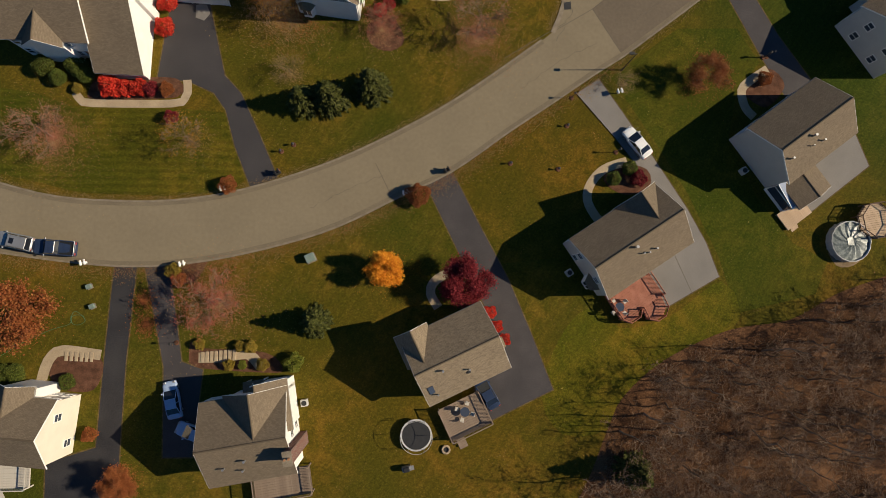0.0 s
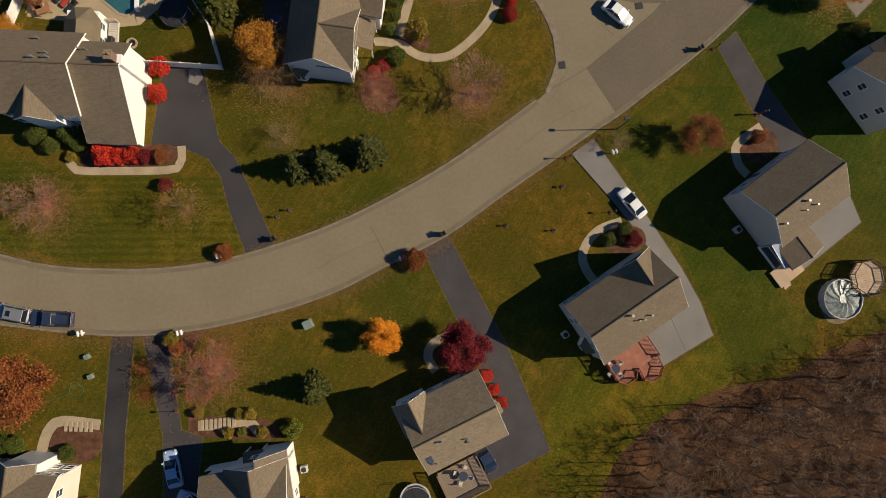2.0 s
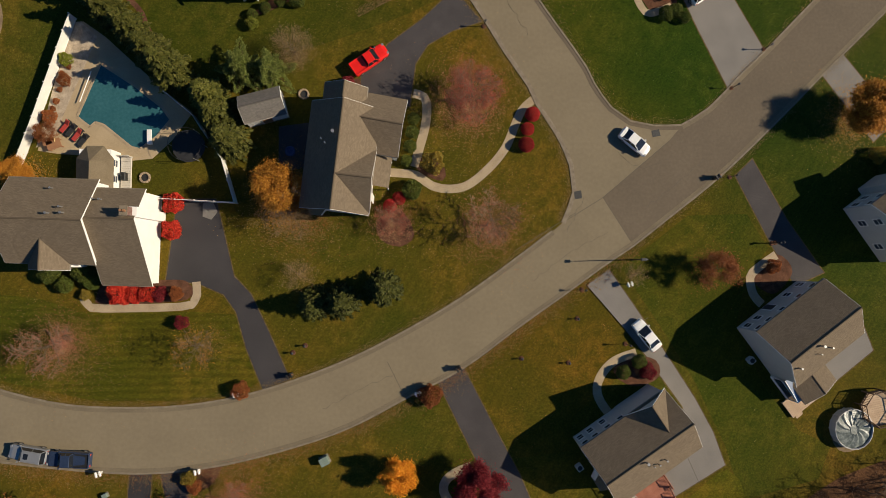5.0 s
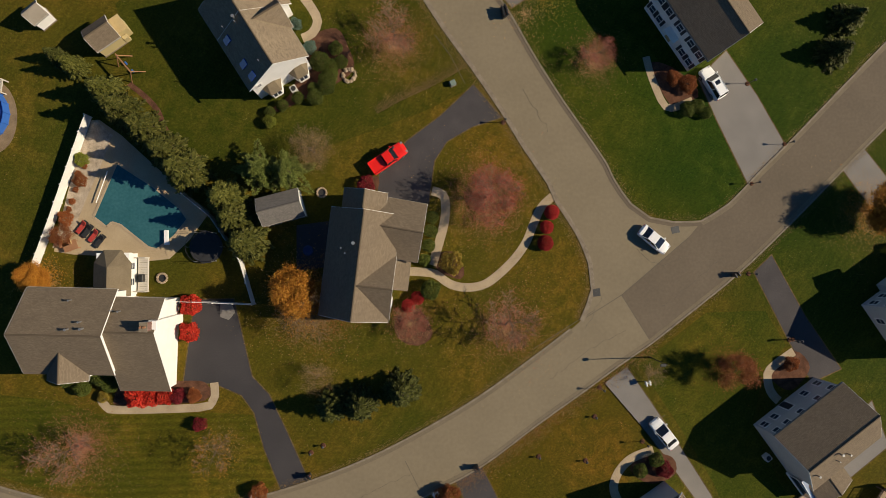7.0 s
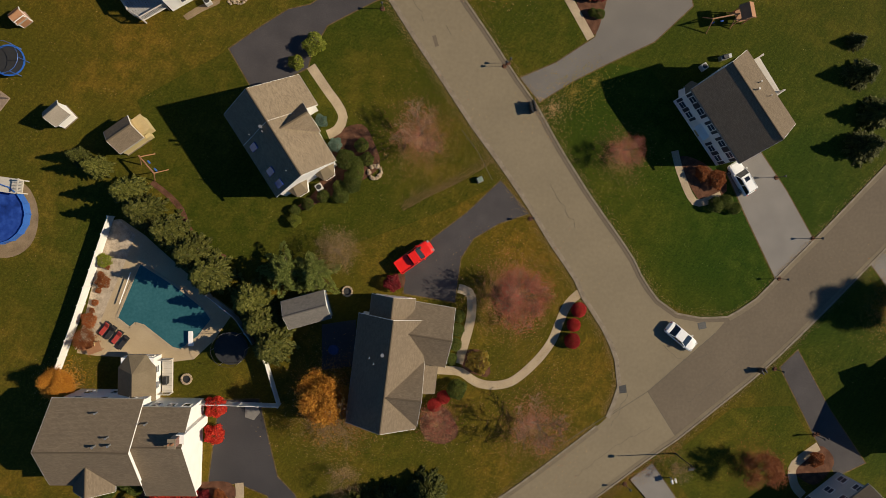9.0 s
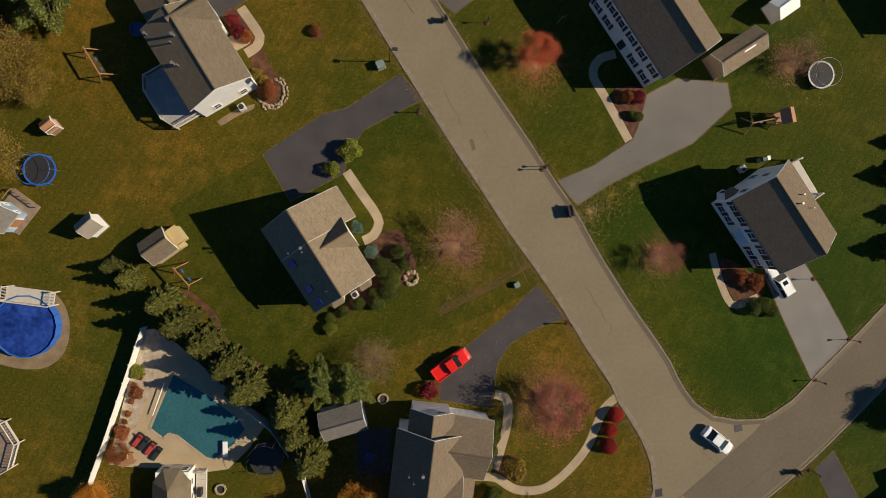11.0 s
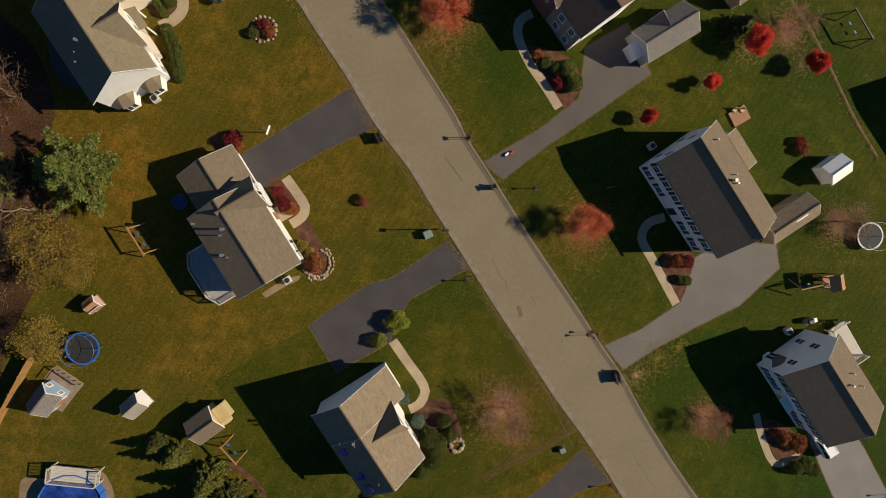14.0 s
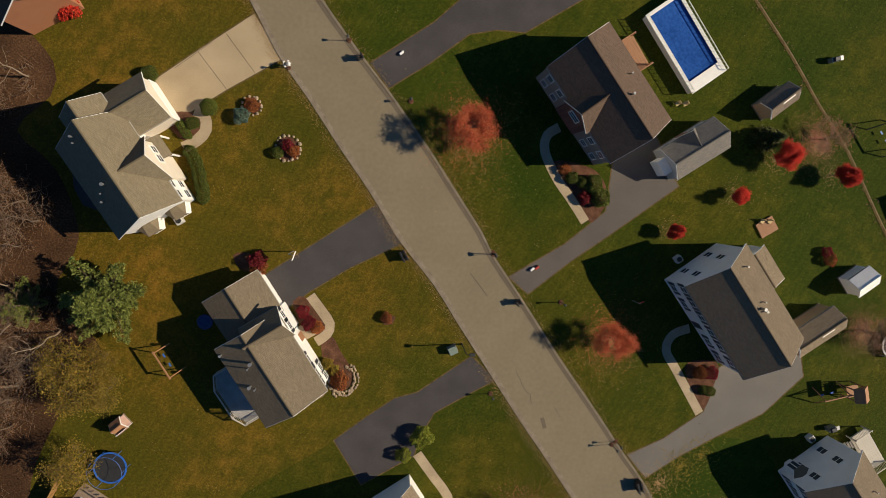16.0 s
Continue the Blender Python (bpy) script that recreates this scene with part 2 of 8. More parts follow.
TAR = surface("crack sealant", [(0.075, 0.06, 0.042), (0.11, 0.088, 0.06)], 1.0, 9.0, 0.8, 0.1)
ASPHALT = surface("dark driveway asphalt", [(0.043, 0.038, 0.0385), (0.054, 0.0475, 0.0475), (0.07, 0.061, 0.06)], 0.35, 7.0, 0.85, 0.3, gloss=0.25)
ASPHALT_BLUE = surface("fresh sealed asphalt", [(0.018, 0.01665, 0.01826), (0.03, 0.02775, 0.02905), (0.042, 0.03885, 0.03818)], 0.3, 7.0, 0.8, 0.3, gloss=0.3)
CONCRETE = surface("driveway concrete", [(0.15, 0.136, 0.12), (0.178, 0.161, 0.142), (0.21, 0.189, 0.166)], 0.3, 8.0, 0.9, 0.2)
CONCRETE_DULL = surface("dull grey paving", [(0.112, 0.099, 0.087), (0.132, 0.117, 0.102), (0.155, 0.137, 0.119)], 0.25, 8.0, 0.9, 0.2)
ASPHALT_DARK = surface("dark sealed asphalt", [(0.034, 0.031, 0.032), (0.043, 0.039, 0.04), (0.056, 0.05, 0.05)], 0.2, 7.0, 0.85, 0.25, gloss=0.25)
DRIVE_BROWN = surface("brown grey asphalt", [(0.075, 0.062, 0.053), (0.09, 0.075, 0.064), (0.108, 0.09, 0.077)], 0.25, 7.0, 0.9, 0.2)
CONCRETE_TAN = surface("tan concrete", [(0.3, 0.224, 0.13), (0.37, 0.278, 0.165), (0.43, 0.327, 0.2)], 0.3, 8.0, 0.9, 0.2)
PATH = surface("path concrete", [(0.27, 0.2035, 0.1286), (0.35, 0.2682, 0.1701), (0.43, 0.333, 0.2158)], 0.6, 8.0, 0.9, 0.2)
MULCH = surface("bark mulch", [(0.05, 0.02405, 0.01411), (0.1, 0.04625, 0.02739), (0.16, 0.07863, 0.04648)], 1.2, 12.0, 0.95, 0.9, gloss=0.1)
GRAVEL = surface("pale gravel", [(0.2, 0.1573, 0.1079), (0.36, 0.2868, 0.2075), (0.52, 0.4255, 0.3154)], 1.5, 14.0, 0.95, 0.8)
SHED_EARTH = surface("bare sandy earth", [(0.14, 0.0925, 0.0498), (0.2, 0.1388, 0.0747), (0.27, 0.185, 0.1079)], 0.8, 9.0, 0.95, 0.6)
ROOF_TAN = shingles("tan brown shingles", (0.106, 0.08, 0.054), (0.178, 0.137, 0.094))
ROOF_BEIGE = shingles("beige brown shingles", (0.098, 0.076, 0.052), (0.185, 0.146, 0.098))
ROOF_PLAIN = surface("small tan roof", [(0.13, 0.1, 0.063), (0.16, 0.125, 0.08), (0.19, 0.15, 0.098)], 0.8, 9.0, 0.9, 0.3, gloss=0.15)
ROOF_PALE = surface("pale shed roof", [(0.2, 0.17, 0.13), (0.24, 0.205, 0.16), (0.28, 0.24, 0.19)], 0.8, 9.0, 0.9, 0.3, gloss=0.15)
ROOF_SLATE = shingles("slate grey shingles", (0.105, 0.094, 0.084), (0.19, 0.172, 0.152))
ROOF_DUSK = shingles("dusty brown shingles", (0.11, 0.083, 0.064), (0.19, 0.148, 0.116))
ROOF_GREY = shingles("weathered grey shingles", (0.12, 0.096, 0.062), (0.2, 0.163, 0.108))
ROOF_MOTTLED = shingles("mottled brown shingles", (0.105, 0.079, 0.053), (0.25, 0.193, 0.13))
ROOF_BROWN = shingles("chocolate shingles", (0.064, 0.043, 0.031), (0.132, 0.09, 0.066))
WHITE_SIDING = siding("white vinyl siding", (0.84, 0.81, 0.76))
CREAM_SIDING = siding("cream vinyl siding", (0.78, 0.68, 0.55))
GREY_SIDING = siding("pale grey siding", (0.5, 0.48, 0.45))
TERRACOTTA = siding("terracotta siding", (0.4, 0.17, 0.09))
TAN_SIDING = siding("tan siding", (0.42, 0.28, 0.16))
YELLOW_SIDING = siding("pale yellow siding", (0.5, 0.4, 0.2))
BLUE_SIDING = siding("pale blue siding", (0.3, 0.42, 0.55))
BRICK = brickwork("red brown brick")
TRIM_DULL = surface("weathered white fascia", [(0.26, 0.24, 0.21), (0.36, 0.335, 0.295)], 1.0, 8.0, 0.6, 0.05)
TRIM = surface("white painted trim", [(0.74, 0.71, 0.66), (0.84, 0.81, 0.76)], 1.0, 10.0, 0.5, 0.05)
SHUTTER = surface("black shutters", [(0.02, 0.021, 0.026), (0.032, 0.033, 0.04)], 1.0, 10.0, 0.5, 0.0)
PANE = glass("window glass", (0.05, 0.06, 0.08))
# pale blue base stands in for the sky reflected by the roof panes
SUN_GLASS = glass("sunroom glass with reflected sky", (0.3, 0.34, 0.42), 0.1)
# base colour carries the blue of the sky these panes reflect
SKYLIGHT = glass("skylight glass with reflected sky blue", (0.025, 0.055, 0.26), 0.08)
METAL = surface("galvanised metal", [(0.3, 0.29, 0.28), (0.45, 0.44, 0.42)], 3.0, 20.0, 0.45, 0.0, 0.7)
DARK_METAL = surface("dark painted steel", [(0.02, 0.02, 0.02), (0.035, 0.033, 0.03)], 3.0, 20.0, 0.5, 0.0)
BLACK = surface("black plastic", [(0.012, 0.012, 0.012), (0.02, 0.02, 0.02)], 3.0, 20.0, 0.5, 0.0)
NET = surface("trampoline mat", [(0.012, 0.012, 0.013), (0.022, 0.022, 0.024)], 2.0, 20.0, 0.8, 0.1)
BLUE_PAD = surface("blue vinyl pad", [(0.02, 0.09, 0.35), (0.03, 0.13, 0.45)], 2.0, 20.0, 0.5, 0.1)
POOL_COVER = surface("blue pool cover", [(0.006, 0.016, 0.09), (0.014, 0.042, 0.22), (0.028, 0.075, 0.32)], 0.5, 1.6, 0.35, 0.5)
GREY_COVER = surface("grey winter cover", [(0.05, 0.065, 0.06), (0.11, 0.13, 0.12), (0.24, 0.26, 0.24)], 1.1, 4.0, 0.4, 0.8)
WATER = surface("teal pool water", [(0.022, 0.088, 0.1), (0.03, 0.105, 0.12), (0.04, 0.125, 0.14)], 0.25, 3.0, 0.12, 0.12)
POOL_DULL = surface("faded blue vinyl", [(0.02, 0.04, 0.12), (0.03, 0.055, 0.16)], 2.0, 20.0, 0.6, 0.1)
WATER_BLUE = surface("blue pool liner water", [(0.012, 0.05, 0.2), (0.02, 0.075, 0.28), (0.03, 0.1, 0.34)], 0.3, 3.0, 0.12, 0.12)
VINYL = surface("white vinyl fence", [(0.66, 0.63, 0.58), (0.78, 0.75, 0.69)], 1.0, 12.0, 0.45, 0.05)
DECK_RED = surface("redwood stained deck", [(0.2, 0.065, 0.035), (0.29, 0.1, 0.055), (0.36, 0.14, 0.085)], 1.0, 11.0, 0.75, 0.3)
DECK_GREY = surface("weathered deck boards", [(0.14, 0.095, 0.065), (0.21, 0.15, 0.105), (0.28, 0.21, 0.15)], 1.0, 11.0, 0.85, 0.3)
DECK_TAN = surface("tan deck boards", [(0.34, 0.23, 0.14), (0.43, 0.3, 0.19), (0.5, 0.36, 0.24)], 1.0, 11.0, 0.8, 0.3)
DECK_BROWN = surface("dark brown deck rails", [(0.09, 0.05, 0.028), (0.15, 0.085, 0.048)], 1.0, 11.0, 0.8, 0.3)
DECK_SILVER = surface("silvered deck boards", [(0.24, 0.225, 0.21), (0.3, 0.285, 0.27), (0.37, 0.355, 0.34)], 1.0, 11.0, 0.8, 0.3)
DECK_PALE = surface("pale deck boards", [(0.4, 0.36, 0.3), (0.52, 0.47, 0.4)], 1.0, 11.0, 0.8, 0.3)
FENCE_WOOD = surface("brown timber fence", [(0.2, 0.1, 0.03), (0.32, 0.17, 0.05)], 1.2, 12.0, 0.8, 0.3)
CEDAR = surface("cedar wood", [(0.24, 0.11, 0.05), (0.34, 0.17, 0.08)], 1.2, 12.0, 0.75, 0.3)
YELLOW_WOOD = surface("pale new timber", [(0.42, 0.3, 0.13), (0.54, 0.4, 0.19)], 1.2, 12.0, 0.75, 0.2)
STONE = surface("pale boulders", [(0.22, 0.16, 0.1), (0.34, 0.25, 0.16), (0.45, 0.35, 0.24)], 1.5, 8.0, 0.9, 0.6, spread=0.25)
BARK = surface("grey brown bark", [(0.06, 0.03885, 0.0249), (0.11, 0.074, 0.04814), (0.17, 0.1203, 0.083)], 2.0, 14.0, 0.95, 0.6)
PALE_BARK = surface("pale grey bark", [(0.16, 0.115, 0.078), (0.24, 0.18, 0.125), (0.33, 0.26, 0.19)], 1.5, 12.0, 0.95, 0.4)
TWIG = surface("bare brown twigs", [(0.11, 0.068, 0.041), (0.17, 0.108, 0.068), (0.25, 0.165, 0.11)], 1.0, 9.0, 0.95, 0.0)
WHITE_PAINT = surface("white car paint", [(0.74, 0.73, 0.7), (0.8, 0.79, 0.76)], 1.0, 10.0, 0.25, 0.0)
SILVER_PAINT = surface("silver car paint", [(0.3, 0.3, 0.3), (0.36, 0.36, 0.36)], 1.0, 10.0, 0.3, 0.0, 0.5)
NAVY_PAINT = surface("navy car paint", [(0.02, 0.03, 0.06), (0.03, 0.045, 0.085)], 1.0, 10.0, 0.25, 0.0)
# white paint with the blue cast of house shade put into it
SHADED_WHITE_PAINT = surface("white car paint with blue shade put in", [(0.28, 0.36, 0.5), (0.34, 0.43, 0.58)], 1.0, 10.0, 0.25, 0.0)
RED_PAINT = surface("bright red car paint", [(0.62, 0.012, 0.008), (0.72, 0.02, 0.012)], 1.0, 10.0, 0.3, 0.0)
CAR_GLASS = glass("car glass", (0.012, 0.014, 0.018))
TYRE = surface("tyre rubber", [(0.012, 0.012, 0.012), (0.022, 0.022, 0.022)], 2.0, 20.0, 0.9, 0.0)
RED_SHED = surface("pale pink plastic", [(0.5, 0.3, 0.24), (0.6, 0.4, 0.33)], 2.0, 20.0, 0.6, 0.0)
HOSE = surface("green rubber hose", [(0.04, 0.09, 0.03), (0.06, 0.13, 0.05)], 2.0, 20.0, 0.5, 0.0)
CUSHION = surface("red cushion", [(0.3, 0.025, 0.02), (0.42, 0.05, 0.035)], 2.0, 20.0, 0.8, 0.1)
GREEN_BOX = surface("green utility box", [(0.12, 0.16, 0.13), (0.2, 0.25, 0.21)], 2.0, 20.0, 0.6, 0.0)

LEAVES = {
    "pine": foliage("olive pine needles", [(0.045, 0.05, 0.008), (0.09, 0.093, 0.015), (0.15, 0.14, 0.03)]),
    "spruce": foliage("blue green needles", [(0.03, 0.034, 0.005), (0.062, 0.067, 0.011), (0.105, 0.106, 0.022)]),
    "bluepine": foliage("blue green pine needles", [(0.08, 0.1, 0.02), (0.15, 0.175, 0.036), (0.23, 0.25, 0.065)]),
    "hedge": foliage("olive shrub leaves", [(0.035, 0.05, 0.008), (0.085, 0.105, 0.015), (0.15, 0.16, 0.03)]),
    "lime": foliage("yellow green shrub leaves", [(0.1, 0.12, 0.01), (0.17, 0.19, 0.02), (0.25, 0.24, 0.04)]),
    "gold": foliage("golden shrub leaves", [(0.2, 0.13, 0.015), (0.32, 0.21, 0.03), (0.22, 0.2, 0.04)]),
    "teal": foliage("grey green shrub leaves", [(0.06, 0.11, 0.08), (0.12, 0.18, 0.13), (0.18, 0.24, 0.18)]),
    "scarlet": foliage("scarlet leaves", [(0.36, 0.014, 0.01), (0.56, 0.035, 0.02), (0.66, 0.09, 0.04)]),
    "red": foliage("dark red leaves", [(0.24, 0.014, 0.014), (0.38, 0.026, 0.024), (0.48, 0.05, 0.04)]),
    "crimson": foliage("crimson leaves", [(0.1, 0.008, 0.012), (0.2, 0.016, 0.022), (0.3, 0.035, 0.04)]),
    "redorange": foliage("red orange leaves", [(0.38, 0.05, 0.025), (0.56, 0.11, 0.045), (0.66, 0.22, 0.085)]),
    "orange": foliage("orange leaves", [(0.46, 0.13, 0.008), (0.66, 0.25, 0.015), (0.72, 0.36, 0.03)]),
    "amber": foliage("amber leaves", [(0.24, 0.09, 0.012), (0.44, 0.18, 0.02), (0.54, 0.27, 0.035)]),
    "rust": foliage("rust leaves", [(0.18, 0.05, 0.015), (0.29, 0.085, 0.026), (0.33, 0.135, 0.04)]),
    "pink": foliage("faded pink leaves", [(0.28, 0.085, 0.055), (0.39, 0.135, 0.08), (0.45, 0.21, 0.125)]),
    "rose": foliage("faded red leaves", [(0.27, 0.05, 0.034), (0.37, 0.085, 0.055), (0.4, 0.15, 0.09)]),
    "fawn": foliage("fawn leaves", [(0.17, 0.1, 0.04), (0.25, 0.16, 0.065), (0.3, 0.21, 0.09)]),
    "yellowgreen": foliage("turning leaves", [(0.1, 0.085, 0.012), (0.2, 0.14, 0.02), (0.28, 0.17, 0.03)]),
    "shed": foliage("pale fallen leaves", [(0.3, 0.17, 0.07), (0.42, 0.25, 0.11), (0.46, 0.31, 0.16)]),
    "brush": foliage("dry brush leaves", [(0.08, 0.035, 0.015), (0.16, 0.075, 0.032), (0.22, 0.12, 0.055)]),
}


# ---- mesh helpers ----
from mathutils.geometry import tessellate_polygon


def part(name, bm, material, parent=None, label=""):
    """Links a bmesh as one mesh object under a thing or a part."""
    me = bpy.data.meshes.new(name)
    bm.to_mesh(me)
    bm.free()
    return part_mesh(name, me, material, parent, label)


def part_mesh(name, me, material, parent=None, label=""):
    if material and not me.materials:
        me.materials.append(material)
    ob = new(name, me)
    if parent:
        ob.parent = parent
    return tagged(ob, label)


def thing(name, x, y, z=0.0, turn=0.0, label="", category="", group="", kind=""):
    ob = new(name)
    ob.empty_display_size = 0.2
    ob.matrix_basis = pose(x, y, z, 0, 0, turn)
    return tagged(ob, label, category, group, kind)


def add_box(bm, x0, y0, z0, x1, y1, z1, bevel=0.0):
    vs = [bm.verts.new((x, y, z)) for z in (z0, z1) for x, y in ((x0, y0), (x1, y0), (x1, y1), (x0, y1))]
    fs = [(0, 3, 2, 1), (4, 5, 6, 7), (0, 1, 5, 4), (1, 2, 6, 5), (2, 3, 7, 6), (3, 0, 4, 7)]
    faces = [bm.faces.new([vs[i] for i in f]) for f in fs]
    if bevel:
        bmesh.ops.bevel(bm, geom=list({e for f in faces for e in f.edges}), offset=bevel, segments=1, affect="EDGES")
    return vs


def box(x0, y0, z0, x1, y1, z1, bevel=0.0):
    bm = bmesh.new()
    add_box(bm, min(x0, x1), min(y0, y1), min(z0, z1), max(x0, x1), max(y0, y1), max(z0, z1), bevel)
    return bm


def add_tube(bm, a, b, ra, rb, sides=6):
    a, b = Vector(a), Vector(b)
    q = (b - a).to_track_quat("Z", "Y").to_matrix()
    rings = []
    for p, r in ((a, ra), (b, rb)):
        rings.append([bm.verts.new(p + q @ Vector((r * math.cos(6.2832 * k / sides), r * math.sin(6.2832 * k / sides), 0))) for k in range(sides)])
    for k in range(sides):
        bm.faces.new((rings[0][k], rings[0][(k + 1) % sides], rings[1][(k + 1) % sides], rings[1][k]))
    bm.faces.new(rings[1])
    bm.faces.new(rings[0][::-1])


def tube(a, b, ra, rb=None, sides=8):
    bm = bmesh.new()
    add_tube(bm, a, b, ra, ra if rb is None else rb, sides)
    return bm


def slab(points, z0, z1):
    """A flat polygon with thickness."""
    bm = bmesh.new()
    area = sum(a[0] * b[1] - b[0] * a[1] for a, b in zip(points, points[1:] + points[:1]))
    if area < 0:
        points = points[::-1]
    low, high = [[bm.verts.new((x, y, z)) for x, y in points] for z in (z0, z1)]
    for tri in tessellate_polygon([[Vector((x, y, 0)) for x, y in points]]):
        a, b, c = [points[i] for i in tri]
        if (b[0] - a[0]) * (c[1] - a[1]) - (b[1] - a[1]) * (c[0] - a[0]) < 0:
            tri = tri[::-1]
        bm.faces.new([high[i] for i in tri])
    for k in range(len(points)):
        j = (k + 1) % len(points)
        bm.faces.new((low[k], low[j], high[j], high[k]))
    return bm


def smooth(points, step=2.0, closed=False):
    """A Catmull-Rom line through the points."""
    p = [Vector((*q[:2], 0)) for q in points]
    out = []
    count = len(p) if closed else len(p) - 1
    for k in range(count):
        if closed:
            a, b, c, d = p[k - 1], p[k], p[(k + 1) % len(p)], p[(k + 2) % len(p)]
        else:
            a, b, c, d = p[max(k - 1, 0)], p[k], p[k + 1], p[min(k + 2, len(p) - 1)]
        steps = max(1, int((c - b).length / step))
        for s in range(steps):
            t = s / steps
            v = 0.5 * (2 * b + (c - a) * t + (2 * a - 5 * b + 4 * c - d) * t * t + (3 * b - a - 3 * c + d) * t ** 3)
            out.append((v.x, v.y))
    if not closed:
        out.append(tuple(p[-1][:2]))
    return out


def ribbon(line, width, z0, z1, off=0.0):
    """A strip of that width along a line, off to its left."""
    bm = bmesh.new()
    rows = []
    for k, (x, y) in enumerate(line):
        ax, ay = line[max(k - 1, 0)]
        bx, by = line[min(k + 1, len(line) - 1)]
        d = math.hypot(bx - ax, by - ay) or 1
        nx, ny = -(by - ay) / d, (bx - ax) / d
        rows.append([bm.verts.new((x + nx * s, y + ny * s, z)) for s, z in ((off + width / 2, z0), (off + width / 2, z1), (off - width / 2, z1), (off - width / 2, z0))])
    for a, b in zip(rows, rows[1:]):
        for i in range(3):
            bm.faces.new((a[i], a[i + 1], b[i + 1], b[i]))
    bm.faces.new(rows[0][::-1])
    bm.faces.new(rows[-1])
    bmesh.ops.recalc_face_normals(bm, faces=bm.faces)
    return bm


# ---- ground and roads ----
ground = part("ground", slab([(-1500, -1500), (1500, -1500), (1500, 1500), (-1500, 1500)], -0.5, 0.0), GRASS)
tagged(ground, "autumn lawn with worn straw patches round the houses", "ground", kind="structure")


def paved(name, points, z, material, label, category="road"):
    return tagged(part(name, slab(points, -0.1, z), material), label, category, kind="structure")


def strip(name, line, width, z, material, label, category="kerb", off=0.0):
    return tagged(part(name, ribbon(line, width, -0.1, z, off), material), label, category, kind="structure")


NORTH = smooth([(-71.1, 22.1), (-61.8, 17.0), (-53.2, 13.9), (-46.1, 12.2), (-39.0, 11.7), (-31.9, 11.8), (-24.8, 12.8), (-17.6, 14.8), (-10.3, 17.5), (-2.9, 21.1), (4.6, 25.4), (12.3, 30.8), (16.9, 34.2)])
SOUTH = smooth([(-70.2, 9.8), (-61.1, 6.6), (-52.7, 5.2), (-42.9, 3.9), (-35.2, 3.5), (-26.7, 4.3), (-17.4, 6.4), (-10.2, 8.8), (-2.8, 12.5), (4.6, 16.2), (12.2, 21.6), (18.8, 26.1), (23.5, 29.4), (28.0, 32.3)])
JOINT = [(18.3, 35.4), (23.9, 38.8), (28.0, 32.3)]
paved("road_main", NORTH + JOINT + SOUTH[::-1], 0.024, ROAD, "worn pale asphalt residential street with a broad bend")
EAST_LOW = smooth([(28.0, 32.3), (33.4, 36.4), (40.6, 42.0), (48.0, 48.8), (56.2, 56.8), (64.6, 64.8), (81.7, 81.2), (99.4, 98.8)])
EAST_HIGH = smooth([(35.1, 48.7), (39.1, 51.1), (43.1, 55.1), (48.0, 59.8), (56.3, 68.1), (64.7, 76.5), (81.9, 94.1), (96.0, 110.1)])
paved("road_east", [(23.9, 38.8), (33.3, 46.6)] + EAST_HIGH + EAST_LOW[::-1], 0.02, ROAD_NEW, "browner asphalt street running uphill past the junction")
SIDE_WEST = smooth([(-48.7, 150.9), (-44.1, 142.9), (-40.1, 136.2), (-37.1, 130.3), (-33.6, 125.2), (-30.4, 120.2), (-26.4, 114.3), (-23.0, 108.7), (-18.8, 103.3), (-16.0, 98.8), (-13.9, 95.5), (-11.9, 92.4), (-7.4, 85.4), (-4.0, 80.4), (-0.1, 74.5), (3.8, 69.2), (7.7, 63.5), (10.6, 58.8), (13.9, 54.0), (15.0, 51.5), (17.7, 47.4), (19.5, 43.2), (19.9, 39.6), (18.3, 35.4)])
SIDE_EAST = smooth([(-41.4, 150.8), (-36.6, 143.0), (-32.3, 136.4), (-27.7, 130.1), (-24.7, 126.3), (-19.6, 119.2), (-16.9, 115.1), (-13.3, 109.6), (-12.0, 107.0), (-8.0, 101.1), (-3.4, 94.1), (-0.1, 89.4), (2.5, 85.7), (6.0, 80.5), (8.6, 76.9), (11.7, 71.5), (16.1, 64.7), (19.2, 60.4), (21.8, 56.6), (22.8, 54.5), (25.2, 51.1), (27.9, 49.2), (31.1, 48.6), (35.1, 48.7)])
paved("road_side", SIDE_WEST + [(23.9, 38.8), (33.3, 46.6)] + SIDE_EAST[::-1], 0.016, ROAD, "worn pale asphalt side street between lawns")
for line, off in ((NORTH, 0.12), (SOUTH, -0.12), (SIDE_WEST, -0.12), (SIDE_EAST, 0.12), (EAST_HIGH, 0.12), (EAST_LOW, -0.12)):
    strip("kerb", line, 0.24, 0.08, KERB, "low rolled concrete kerb along the street", off=off)
# SIDE_EAST gutter is browner: the kerb's shade is put into its colour
for line, off in ((SIDE_EAST, -0.27), (NORTH, -0.25), (EAST_HIGH, -0.27), (EAST_LOW, 0.27), (SOUTH, 0.27)):
    strip("gutter_pan", line, 0.5, 0.033, ROAD_NEW if line is SIDE_EAST else GUTTER, "darker gutter strip beside the kerb", "gutter", off)
# west gutter is paler: its sunlit look is put into the colour
strip("gutter_pan", SIDE_WEST, 0.4, 0.033, KERB, "gutter strip beside the kerb, its sunlit look put into a pale colour", "gutter", 0.2)
